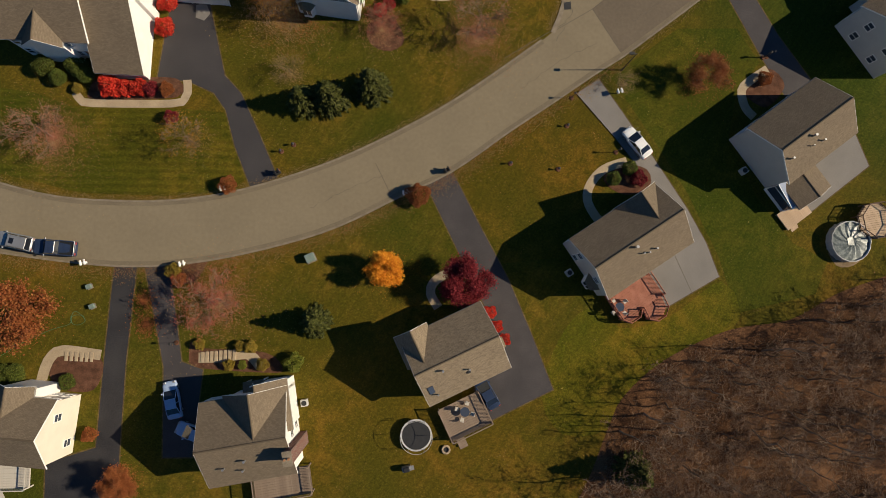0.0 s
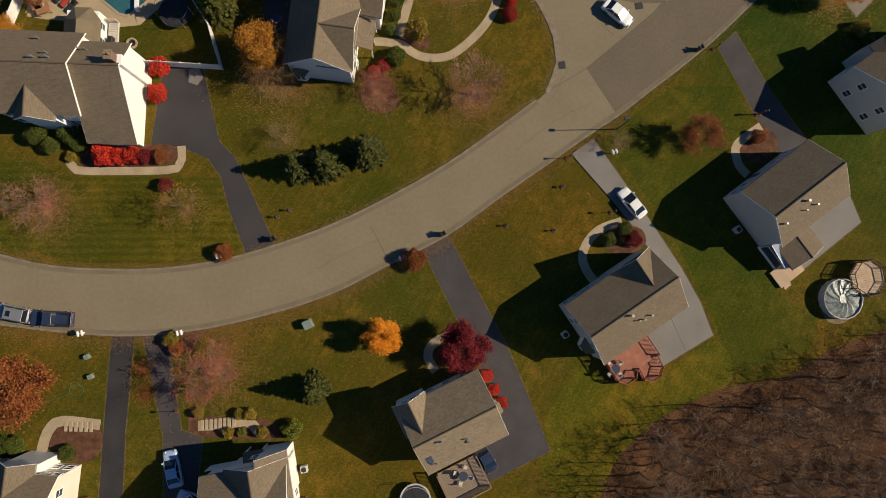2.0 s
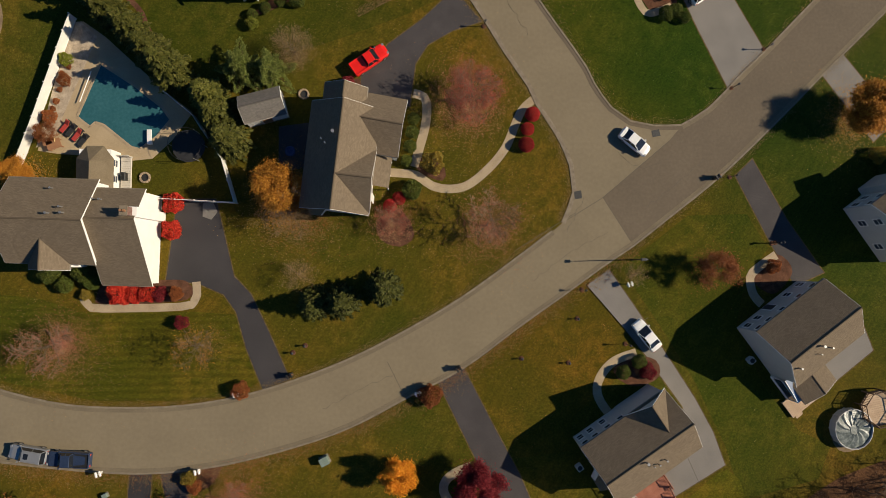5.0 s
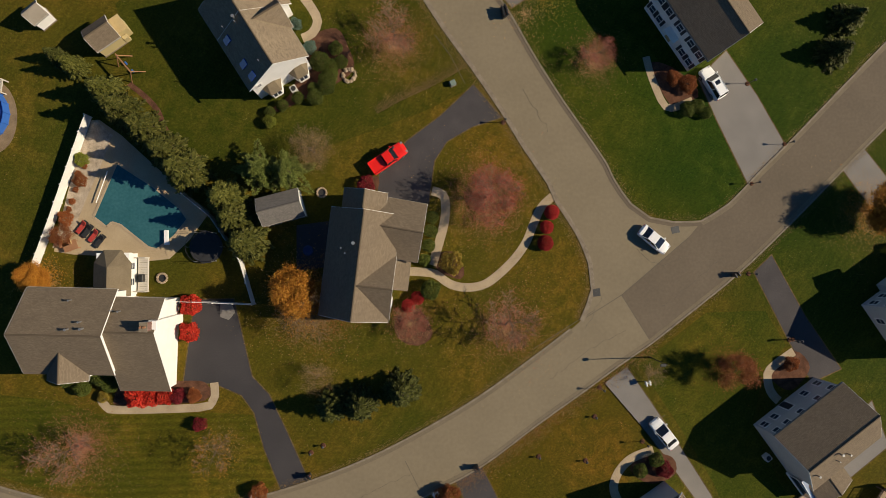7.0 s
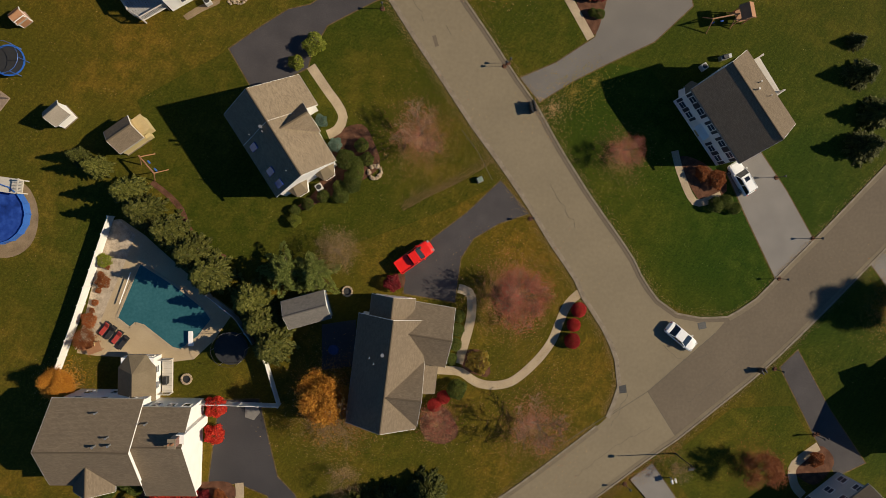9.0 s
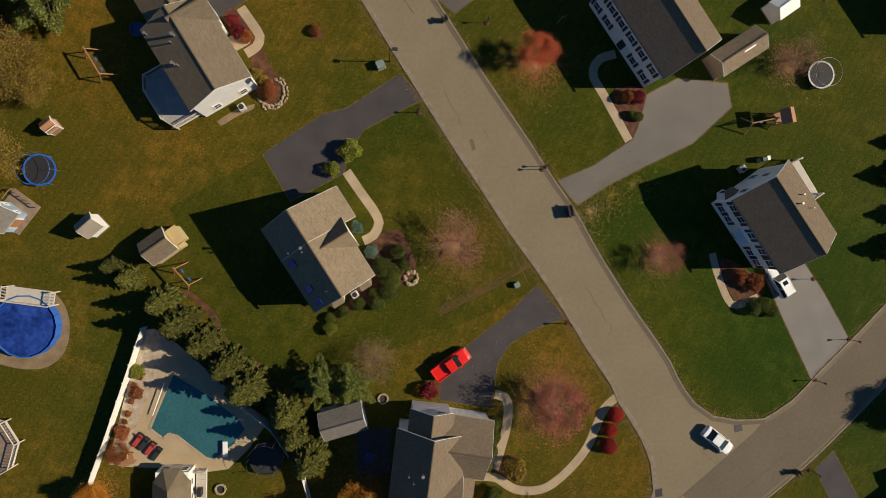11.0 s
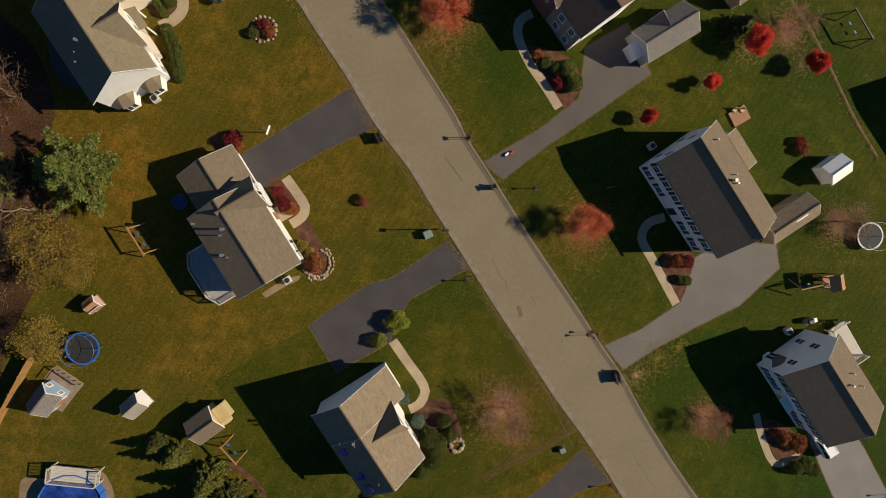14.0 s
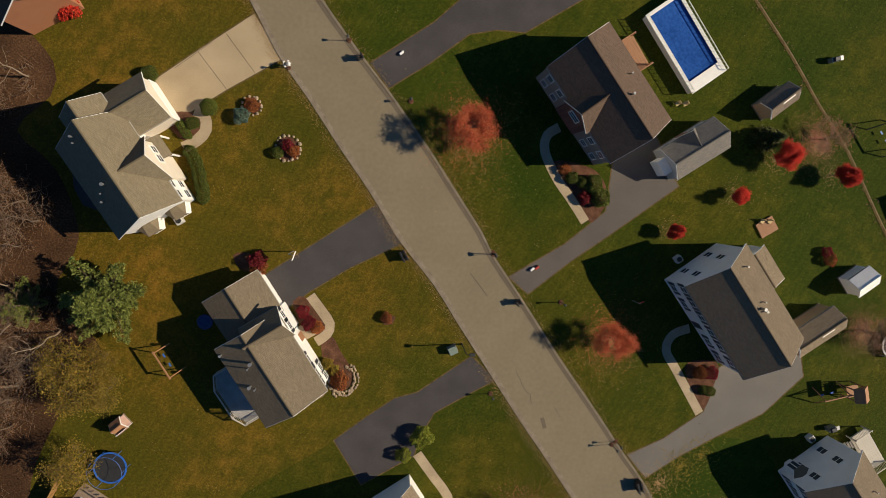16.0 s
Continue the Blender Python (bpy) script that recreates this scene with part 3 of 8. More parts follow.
for line in ([(23.9, 38.8), (28.0, 32.3)], [(18.3, 35.4), (23.9, 38.8), (33.3, 46.6)], [(-5.5, 17.1), (-3.6, 13.2)], [(11.8, 31.7), (20.0, 36.7)], [(-14.5, 104.6), (-13.6, 103.5), (-12.3, 101.7)], [(-1.4, 73.8), (0.8, 70.9), (2.7, 67.2)]):
    strip("road_joint", line, 0.07, 0.029, TAR, "dark tar joint across the street", "joint")
for a in ([(19.9, 39.6), (20.9, 39.8), (21.0, 38.7), (20.0, 38.6)], [(30.8, 48.0), (31.9, 48.2), (32.1, 47.3), (31.0, 47.1)]):
    part_ob = thing("storm_drain", 0, 0, 0, 0, "dark iron storm drain grate set in the gutter", "drain", "storm drains")
    part("grate", slab(a, 0.0, 0.036), DARK_METAL, part_ob)
    cx, cy = sum(p[0] for p in a) / 4, sum(p[1] for p in a) / 4
    for k in range(4):
        part("grate_bar", box(cx - 0.45, cy - 0.36 + k * 0.22, 0.036, cx + 0.45, cy - 0.3 + k * 0.22, 0.06), DARK_METAL, part_ob)
for line in ([(26.1, 44.9), (29.2, 42.9), (33.2, 44.1)], [(21.2, 38.6), (18.8, 34.0)], [(14.0, 27.5), (19.5, 31.5), (24.3, 33.9)], [(-14.0, 11.0), (-9.0, 13.6), (-4.6, 15.4)], [(-8.5, 92.0), (-6.2, 88.0)], [(10.5, 66.5), (14.0, 61.0)], [(-3.4, 87.2), (-2.8, 86.2)], [(29.5, 37.2), (33.6, 40.2), (38.5, 44.3)]):
    strip("road_crack", [(x + 0.16 * math.sin(k * 1.7) + 0.1 * math.sin(k * 4.1), y + 0.16 * math.cos(k * 2.3)) for k, (x, y) in enumerate(smooth(line, 0.6))], 0.04, 0.0285, TAR, "thin sealed crack along the street", "crack")
patch = strip("road_patch", [(-5.0, 86.0), (-4.6, 84.6)], 0.5, 0.028, ROAD_NEW, "small dark asphalt repair patch in the street", "patch")

# lawns with a colour of their own
tagged(part("lawn_watered", slab([(-31.2, 83.6), (-36.8, 80.4), (-42.6, 77.0), (-40.8, 71.4), (-40.9, 66.6), (-37.3, 63.2), (-34.3, 58.1), (-31.8, 57.0), (-22.3, 56.7), (-16.6, 58.4), (-10.9, 60.4), (-3.5, 63.2), (3.9, 66.8), (4.8, 67.5), (0.8, 73.4), (-5.2, 82.5), (-11.0, 91.0), (-18.8, 87.0), (-21.3, 81.5)], -0.1, 0.004), GRASS_DEEP), "dark green well watered lawn round a house", "lawn", kind="structure")
tagged(part("lawn_striped", slab([(-62.1, 27.5), (-49.6, 25.9), (-44.6, 24.1), (-30.3, 24.0), (-25.3, 23.6), (-21.9, 15.0), (-25.2, 13.0), (-32.4, 12.5), (-43.0, 12.8), (-53.5, 15.3), (-61.9, 18.4)], -0.1, 0.004), GRASS_STRIPED), "green lawn with faint mowing stripes", "lawn", kind="structure")
tagged(part("lawn_dry", slab([(3.9, 16.4), (12.6, 21.8), (21.4, 28.3), (26.4, 22.4), (28.8, 19.0), (24.8, 13.6), (19.3, 9.2), (18.8, 4.7), (11.4, 3.9), (7.4, 10.5)], -0.1, 0.005), GRASS_DRY), "dry straw coloured lawn before a house", "lawn", kind="structure")
tagged(part("lawn_lush", slab([(26.3, 29.2), (35.7, 36.3), (44.1, 36.5), (47.1, 31.7), (43.7, 27.7), (42.3, 21.0), (45.9, 12.9), (50.7, 6.7), (55.4, 4.4), (53.5, -0.1), (42.5, -2.7), (40.5, 4.5), (36.5, 13.2), (32.5, 19.8)], -0.1, 0.004), GRASS_EAST), "fresh green lawn between two houses", "lawn", kind="structure")
tagged(part("lawn_east", slab([(9.0, 76.4), (16.3, 64.3), (22.8, 54.5), (25.2, 51.1), (31.1, 48.7), (35.1, 48.8), (41.4, 53.6), (34.8, 68.4), (24.2, 82.1), (14.8, 83.4)], -0.1, 0.004), GRASS_EAST), "green lawn on a street corner", "lawn", kind="structure")

tagged(part("lawn_back", slab(smooth([(16.2, -13.5), (18.4, -6.4), (22.5, -2.0), (27.0, -4.6), (33.5, -3.0), (40.6, 1.6), (43.0, -2.2), (41.4, -4.9), (32.9, -8.6), (27.1, -13.3), (24.8, -17.6), (19.0, -18.2)], 1.5, True), -0.1, 0.0055), GRASS_BRIGHT), "bright yellow green lawn along a wood", "lawn", kind="structure")

# driveways
VERGE = surface("worn soil edge", [(0.05, 0.035, 0.014), (0.1, 0.07, 0.026), (0.17, 0.12, 0.05)], 1.6, 9.0, 0.95, 0.5, gloss=0.1)


def grown(points, by):
    """The ring pushed outwards by that much."""
    area = sum(a[0] * b[1] - b[0] * a[1] for a, b in zip(points, points[1:] + points[:1]))
    out = []
    for a, p, b in zip(points[-1:] + points[:-1], points, points[1:] + points[:1]):
        u, v = Vector((p[0] - a[0], p[1] - a[1])).normalized(), Vector((b[0] - p[0], b[1] - p[1])).normalized()
        n = Vector((u.y + v.y, -u.x - v.x)) * (1 if area > 0 else -1)
        n *= by / max(0.35, n.length_squared / 2)
        out.append((p[0] + n.x, p[1] + n.y))
    return out


def drive(z, material, words, *points):
    paved("driveway", list(points), z + 0.002, material, words, "driveway")
    paved("driveway_edge", grown(list(points), 0.16), z - 0.003, VERGE, "narrow worn soil edge along a driveway", "verge")


drive(0.008, ASPHALT_DARK, "dark asphalt driveway widening beside a white gable", (-32.6, 38.7), (-27.7, 38.7), (-25.4, 28.6), (-23.2, 26.2), (-20.9, 21.2), (-18.2, 15.0), (-21.7, 13.8), (-23.8, 19.1), (-25.1, 23.9), (-26.7, 26.2), (-30.2, 27.8), (-34.1, 27.8))
drive(0.012, ASPHALT_BLUE, "fresh black sealed driveway", (-38.5, 3.6), (-35.7, 3.6), (-36.6, -8.6), (-36.9, -19.1), (-37.0, -25.6), (-45.7, -25.4), (-45.8, -21.0), (-39.8, -19.2), (-39.2, -7.2))
drive(0.008, ASPHALT, "narrow grey asphalt driveway", (-34.8, 3.9), (-31.8, 4.4), (-30.6, -3.0), (-29.7, -8.7), (-27.0, -9.7), (-27.5, -14.3), (-28.0, -20.5), (-31.6, -20.5), (-31.9, -9.3))
drive(0.012, ASPHALT, "long asphalt driveway ending in a parking apron", (1.2, 14.2), (4.6, 16.1), (8.3, 8.8), (12.0, 1.8), (14.9, -5.2), (17.7, -12.5), (9.5, -16.4), (7.4, -12.4), (10.9, -5.9))
drive(0.008, CONCRETE, "pale concrete driveway wrapping round the house", (21.5, 26.9), (24.6, 29.0), (29.1, 22.4), (32.1, 17.8), (36.2, 11.4), (38.7, 6.7), (40.3, 2.2), (32.5, -2.2), (28.6, 2.9), (34.6, 10.1), (29.4, 17.4), (26.4, 21.2))
drive(0.012, ASPHALT, "asphalt driveway with a long house shadow", (42.6, 41.8), (45.1, 44.1), (49.9, 35.6), (55.0, 28.3), (50.8, 26.5), (47.4, 32.5))
drive(0.008, CONCRETE, "pale concrete patio behind a house", (54.7, 19.8), (59.5, 23.7), (61.9, 17.4), (52.7, 10.5), (50.5, 13.7))
drive(0.012, CONCRETE, "weathered concrete driveway", (41.9, 53.8), (47.4, 59.0), (43.2, 66.1), (38.8, 72.3), (34.8, 68.4), (37.5, 62.6))
drive(0.008, ASPHALT, "dark asphalt driveway with a side apron", (-14.2, 94.1), (-11.1, 91.1), (-15.3, 88.9), (-18.8, 87.0), (-20.8, 83.6), (-21.3, 81.5), (-27.9, 77.9), (-31.2, 83.7), (-27.2, 86.6), (-23.7, 88.9), (-20.9, 89.6))
drive(0.012, ASPHALT, "dark asphalt driveway leading to a garage", (3.8, 67.1), (7.6, 62.8), (3.6, 61.5), (0.2, 59.5), (-1.5, 56.9), (-2.3, 51.1), (-9.0, 52.3), (-8.7, 55.7), (-5.1, 59.5), (-0.6, 62.9))
drive(0.008, ASPHALT, "dark asphalt driveway across the lawn", (-26.4, 112.6), (-24.7, 113.9), (-22.6, 108.4), (-29.2, 105.3), (-34.0, 102.4), (-37.4, 99.8), (-39.7, 104.1))
drive(0.012, CONCRETE_DULL, "grey paved driveway with a wide apron", (6.4, 80.7), (9.0, 77.6), (13.5, 80.4), (18.1, 82.8), (24.6, 85.9), (29.9, 90.8), (29.3, 93.9), (22.5, 94.4), (18.3, 92.2), (16.5, 86.3), (11.2, 82.8))
drive(0.008, DRIVE_BROWN, "grey asphalt driveway beside a brick house", (-9.7, 104.1), (-7.2, 102.0), (-1.9, 106.1), (3.1, 109.5), (11.6, 115.5), (8.4, 121.7), (3.1, 118.6), (2.4, 112.3), (-2.7, 108.2))
drive(0.012, CONCRETE_TAN, "tan concrete driveway", (-39.9, 134.6), (-36.6, 129.8), (-43.2, 126.0), (-49.0, 122.3), (-51.9, 126.4), (-46.3, 130.3))
drive(0.008, ASPHALT, "dark asphalt driveway curving behind a lawn", (-26.6, 129.5), (-24.5, 126.7), (-19.7, 129.7), (-15.0, 133.2), (-11.7, 133.8), (-8.3, 133.6), (-1.5, 137.6), (0.5, 140.3), (-13.1, 139.7), (-19.1, 134.4))
drive(0.012, CONCRETE, "pale concrete driveway", (55.2, 56.4), (58.5, 59.1), (66.2, 49.8), (62.8, 46.6))
for points in ([(-29.4, 38.1), (-28.1, 38.4), (-27.5, 37.0), (-28.3, 36.0), (-29.4, 36.4)],):
    paved("concrete_pad", points, 0.03, CONCRETE, "pale worn patch of concrete on a driveway", "pad")
# paving takes dark ASPHALT, which puts the houses' shade into its colour
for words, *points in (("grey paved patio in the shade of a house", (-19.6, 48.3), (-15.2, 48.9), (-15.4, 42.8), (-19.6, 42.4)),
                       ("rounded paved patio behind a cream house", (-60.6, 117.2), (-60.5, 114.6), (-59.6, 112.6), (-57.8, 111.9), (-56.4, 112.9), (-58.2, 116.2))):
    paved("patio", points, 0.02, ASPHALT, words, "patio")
# joints cut in the concrete drives
for a in ([(-43.1, 132.4), (-39.9, 128.0)], [(-46.3, 130.3), (-43.1, 126.0)], [(32.6, 9.0), (36.6, -0.1)], [(29.9, 22.4), (26.7, 20.4)], [(-44.7, 131.3), (-48.9, 128.3)]):
    strip("drive_joint", a, 0.06, 0.018, TAR, "thin dark joint in the concrete drive", "joint")

# garden paths
def garden_path(width, *line):
    strip("path", smooth(line, 0.6), width, 0.03, PATH, "narrow pale concrete garden path", "path")


garden_path(1.05, (-44.4, 26.0), (-43.7, 25.0), (-42.1, 24.6), (-32.1, 24.7), (-30.5, 25.3), (-30.1, 26.2), (-30.2, 27.9))
garden_path(1.2, (-1.8, 52.9), (-0.4, 52.4), (-0.0, 51.1), (-0.2, 48.6), (-1.0, 45.6), (-1.8, 43.0))
garden_path(1.15, (-5.0, 42.2), (-3.3, 42.1), (-1.4, 41.8), (0.5, 40.5), (2.7, 40.0), (5.4, 40.5), (8.4, 42.9), (10.6, 45.6), (11.9, 48.6), (12.9, 50.7), (14.5, 52.2))
garden_path(1.2, (-20.9, 81.7), (-18.8, 78.6), (-17.5, 76.8), (-16.8, 75.2), (-17.5, 73.6), (-18.8, 72.9))
garden_path(1.2, (-33.9, 101.9), (-32.5, 99.9), (-31.6, 98.4), (-32.0, 97.1), (-33.3, 96.2))
garden_path(1.0, (27.5, 71.3), (28.2, 68.7), (29.7, 65.2), (31.0, 64.3), (34.0, 65.4))
garden_path(1.15, (14.0, 97.4), (11.8, 96.6), (11.0, 94.6), (12.4, 92.1), (14.5, 88.5), (15.9, 86.1))
garden_path(1.15, (-3.8, 122.5), (-5.3, 121.5), (-5.5, 119.5), (-4.0, 116.4), (-2.1, 113.8), (-0.2, 111.0))
garden_path(1.3, (-46.8, 123.6), (-45.7, 123.0), (-45.6, 121.4), (-46.6, 120.2), (-48.2, 119.3))
garden_path(1.3, (-46.9, -11.5), (-46.4, -9.3), (-45.7, -7.9), (-44.3, -7.2), (-39.7, -7.8))
garden_path(1.3, (-27.6, -8.2), (-24.2, -8.1), (-21.4, -7.8), (-19.8, -9.4))
garden_path(1.2, (5.5, 3.0), (3.9, 2.5), (2.2, 1.4), (1.8, -0.1), (2.8, -1.9))
garden_path(1.2, (28.2, 17.7), (25.1, 16.6), (23.2, 14.6), (22.7, 12.3), (24.2, 9.7), (26.1, 8.9))
garden_path(1.2, (48.2, 30.8), (45.5, 29.0), (44.4, 27.7), (44.8, 25.4), (46.0, 24.0))

# planting beds
def bed(*points):
    tagged(part("planting_bed", slab(smooth(points, 0.7, True), -0.1, 0.022), MULCH), "brown bark mulch bed beside a house", "flower bed", kind="structure")


bed((-42.9, 25.4), (-41.4, 28.1), (-34.9, 28.2), (-31.3, 27.9), (-31.4, 25.6), (-42.1, 25.0))
bed((-45.7, -8.3), (-39.7, -8.2), (-40.4, -12.1), (-44.9, -11.7))
bed((-36.0, 101.2), (-34.0, 101.6), (-32.0, 98.8), (-32.3, 97.5), (-34.4, 97.1))
bed((-32.7, 96.4), (-31.3, 96.8), (-30.3, 94.9), (-28.9, 92.3), (-29.6, 90.2), (-31.7, 90.5))
bed((13.7, 92.5), (17.9, 92.9), (17.6, 89.6), (16.1, 86.6))
bed((28.0, 70.2), (31.2, 69.9), (34.8, 66.8), (34.0, 65.3), (31.2, 64.4))
bed((-4.7, 118.1), (0.6, 117.5), (2.5, 114.7), (1.9, 112.3), (-0.2, 111.2))
bed((-50.3, 122.9), (-46.8, 123.3), (-45.9, 121.1), (-48.1, 120.1))
bed((44.4, 28.1), (48.2, 30.9), (50.5, 28.5), (47.6, 25.4))
bed((-6.7, 35.9), (-3.7, 37.3), (-1.8, 33.9), (-3.7, 32.3), (-6.3, 33.3))
bed((-37.7, 119.5), (-36.6, 120.9), (-35.0, 120.0), (-35.1, 118.2), (-36.9, 118.0))
bed((-41.3, 124.4), (-40.2, 125.3), (-39.2, 124.4), (-40.1, 123.3))
bed((-31.6, 1.7), (-28.5, 4.2), (-26.8, 4.2), (-28.7, 1.3))
bed((-11.1, 54.2), (-9.0, 54.8), (-9.0, 53.1), (-11.1, 53.1))
bed((-25.4, 99.0), (-24.5, 99.6), (-23.6, 99.2), (-24.0, 98.3), (-25.0, 98.2))
bed((-28.5, -5.8), (-27.6, -6.9), (-19.2, -7.6), (-17.0, -9.8), (-19.2, -10.1), (-27.7, -9.4), (-28.8, -8.0))
bed((27.5, 17.3), (30.9, 16.6), (31.2, 14.3), (28.1, 13.1), (25.5, 14.3), (25.1, 15.8))
bed((-18.1, 72.5), (-14.4, 74.3), (-12.6, 71.4), (-12.1, 68.9), (-14.4, 67.0), (-18.1, 65.1), (-21.7, 63.3), (-23.5, 63.1), (-20.2, 65.9))
bed((-42.9, 106.8), (-41.3, 107.1), (-39.2, 106.3), (-39.6, 105.1), (-41.9, 105.0))
strip("bed_edging", smooth([(-40.9, 66.6), (-39.0, 65.1), (-37.3, 63.2), (-36.3, 60.7), (-34.3, 58.1), (-31.8, 57.0)], 0.8), 0.7, 0.024, MULCH, "narrow curved mulch edging under pines", "flower bed")
bed((-1.8, 44.1), (0.9, 44.8), (2.4, 42.6), (2.0, 41.1), (-1.0, 42.2))
for points, words in (([(-58.5, 66.7), (-56.2, 66.2), (-54.9, 63.8), (-54.8, 61.0), (-55.7, 58.6), (-57.7, 57.2), (-60.3, 57.1), (-62.9, 57.7), (-65.5, 58.8), (-65.4, 65.3), (-62.1, 65.3)], "sandy ring of earth round an above ground pool"), ([(55.5, 6.0), (56.6, 3.7), (58.9, 3.7), (60.6, 5.3), (58.3, 6.0)], "bare earth beside a pool"), ([(-36.9, 87.7), (-34.6, 89.2), (-32.2, 90.0), (-32.4, 89.4), (-34.4, 88.4), (-36.4, 87.2)], "gravel strip along a wall")):
    tagged(part("earth_patch", slab(smooth(points, 0.7, True), -0.1, 0.018), SHED_EARTH), words, "earth", kind="structure")

# woodland floor
tagged(part("woodland_floor", slab(smooth([(16.0, -41.2), (17.9, -31.6), (22.1, -24.0), (24.8, -17.6), (27.1, -13.3), (32.9, -8.6), (41.4, -4.9), (49.9, -3.5), (56.4, -0.1), (62.8, 2.1), (74.2, 6.1), (99.2, 10.9), (121.5, -14.0), (108.3, -57.6), (54.5, -62.6)], 1.5, True), -0.1, 0.012), LITTER), "brown leaf litter under a bare autumn wood", "woodland", kind="structure")
tagged(part("woodland_floor_west", slab(smooth([(-65.6, 133.4), (-62.0, 128.6), (-62.5, 124.9), (-66.3, 121.0), (-62.3, 116.6), (-60.2, 108.9), (-63.0, 102.3), (-58.3, 95.5), (-61.7, 90.7), (-66.6, 81.1), (-68.4, 72.0), (-75.4, 62.2), (-102.6, 63.7), (-94.6, 145.6), (-69.9, 141.0)], 1.5, True), -0.1, 0.012), LITTER_SHADED), "brown leaf litter under trees behind the gardens", "woodland", kind="structure")


# ---- houses ----
def roof_slab(corners, thick, material, name, parent):
    """A sloped slab: corners from eave to ridge, eave first; UV in metres."""
    bm = bmesh.new()
    uv = bm.loops.layers.uv.new("uv")
    a, b, c, d = [Vector(p) for p in corners]
    nrm = (b - a).cross(d - a).normalized()
    if nrm.z < 0:
        nrm = -nrm
    top = [bm.verts.new(p) for p in (a, b, c, d)]
    low = [bm.verts.new(p - nrm * thick) for p in (a, b, c, d)]
    faces = [bm.faces.new(top), bm.faces.new(low[::-1])] + [bm.faces.new((low[k], low[(k + 1) % 4], top[(k + 1) % 4], top[k])) for k in range(4)]
    e, s = (b - a).normalized(), (d - a) - (b - a).normalized() * (d - a).dot((b - a).normalized())
    s.normalize()
    for f in faces:
        for lp in f.loops:
            q = lp.vert.co - a
            lp[uv].uv = (q.dot(e), q.dot(s))
    bmesh.ops.recalc_face_normals(bm, faces=bm.faces)
    return part(name, bm, material, parent)


def gable_block(house, L, W, eave, rise, wall, roof, cx=0.0, cy=0.0, turn=0.0, ridge=0.0, over=0.35, trim=True, base=0.0, bury=0.0, back=None):
    """A gabled volume under a house: L along the ridge, W across, both over the eaves. ridge: its shift across.
    bury: how far the +x end runs into another roof, without trim there. back: the eave's height on the +y side, where it differs."""
    m = pose(cx, cy, 0, 0, 0, turn)
    l, w = L / 2 - over, W / 2 - over
    top = eave + rise
    high = eave if back is None else back
    slope_a, slope_b = rise / (W / 2 + ridge), (top - high) / (W / 2 - ridge)

    def done(ob):
        ob.data.transform(m)
        return ob

    bm = bmesh.new()
    ea, eb = eave + over * slope_a - 0.16, high + over * slope_b - 0.16
    ends = [[bm.verts.new((x, y, z)) for y, z in ((-w, base), (w, base), (w, eb), (ridge, top - 0.2), (-w, ea))] for x in (-l, l)]
    bm.faces.new(ends[0][::-1])
    bm.faces.new(ends[1])
    for i in (0, 1, 2, 3, 4):
        j = (i + 1) % 5
        bm.faces.new((ends[0][i], ends[0][j], ends[1][j], ends[1][i]))
    bmesh.ops.recalc_face_normals(bm, faces=bm.faces)
    done(part("wall", bm, wall, house))
    done(roof_slab([(-L / 2, -W / 2, eave), (L / 2, -W / 2, eave), (L / 2, ridge, top), (-L / 2, ridge, top)], 0.14, roof, "roof_slope", house))
    done(roof_slab([(L / 2, W / 2, high), (-L / 2, W / 2, high), (-L / 2, ridge, top), (L / 2, ridge, top)], 0.14, roof, "roof_slope", house))
    done(part("ridge_cap", tube((-L / 2, ridge, top - 0.03), (L / 2, ridge, top - 0.03), 0.11, sides=6), roof, house))
    if trim:
        for x in ((-L / 2, L / 2) if not bury else (-L / 2,)):
            for y0, z0 in ((-W / 2, eave), (W / 2, high)):
                bm = bmesh.new()
                s = 0.03 if x > 0 else -0.03
                vs = [bm.verts.new((x + dx, y, z + dz)) for dx in (0.004 * (1 if s > 0 else -1), s) for y, z, dz in ((y0, z0, -0.22), (ridge, top, -0.22), (ridge, top, -0.01), (y0, z0, -0.01))]
                for f in ((0, 1, 2, 3), (4, 7, 6, 5), (0, 4, 5, 1), (1, 5, 6, 2), (2, 6, 7, 3), (3, 7, 4, 0)):
                    bm.faces.new([vs[i] for i in f])
                bmesh.ops.recalc_face_normals(bm, faces=bm.faces)
                done(part("rake_board", bm, TRIM, house, "white rake board"))
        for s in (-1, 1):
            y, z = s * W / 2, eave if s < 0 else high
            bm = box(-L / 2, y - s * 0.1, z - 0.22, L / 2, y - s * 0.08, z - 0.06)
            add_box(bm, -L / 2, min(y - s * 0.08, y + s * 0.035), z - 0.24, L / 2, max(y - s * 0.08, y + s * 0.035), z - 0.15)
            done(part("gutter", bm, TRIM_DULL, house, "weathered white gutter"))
    return m


def window_mesh(w, h, shutters):
    """Frame, pane and shutters about the origin; the wall is the plane y = 0, outside is -y."""
    bm = bmesh.new()
    t = 0.09
    rings = [[bm.verts.new((sx * (w / 2 - d), y, sz * (h / 2 - d))) for sx, sz in ((-1, -1), (1, -1), (1, 1), (-1, 1))] for d, y in ((0, -0.08), (t, -0.08), (t, 0.02), (0, 0.02))]
    for a, b in zip(rings, rings[1:] + rings[:1]):
        for k in range(4):
            bm.faces.new((a[k], a[(k + 1) % 4], b[(k + 1) % 4], b[k]))
    bmesh.ops.recalc_face_normals(bm, faces=bm.faces)
    return bm


WINDOWS = {}


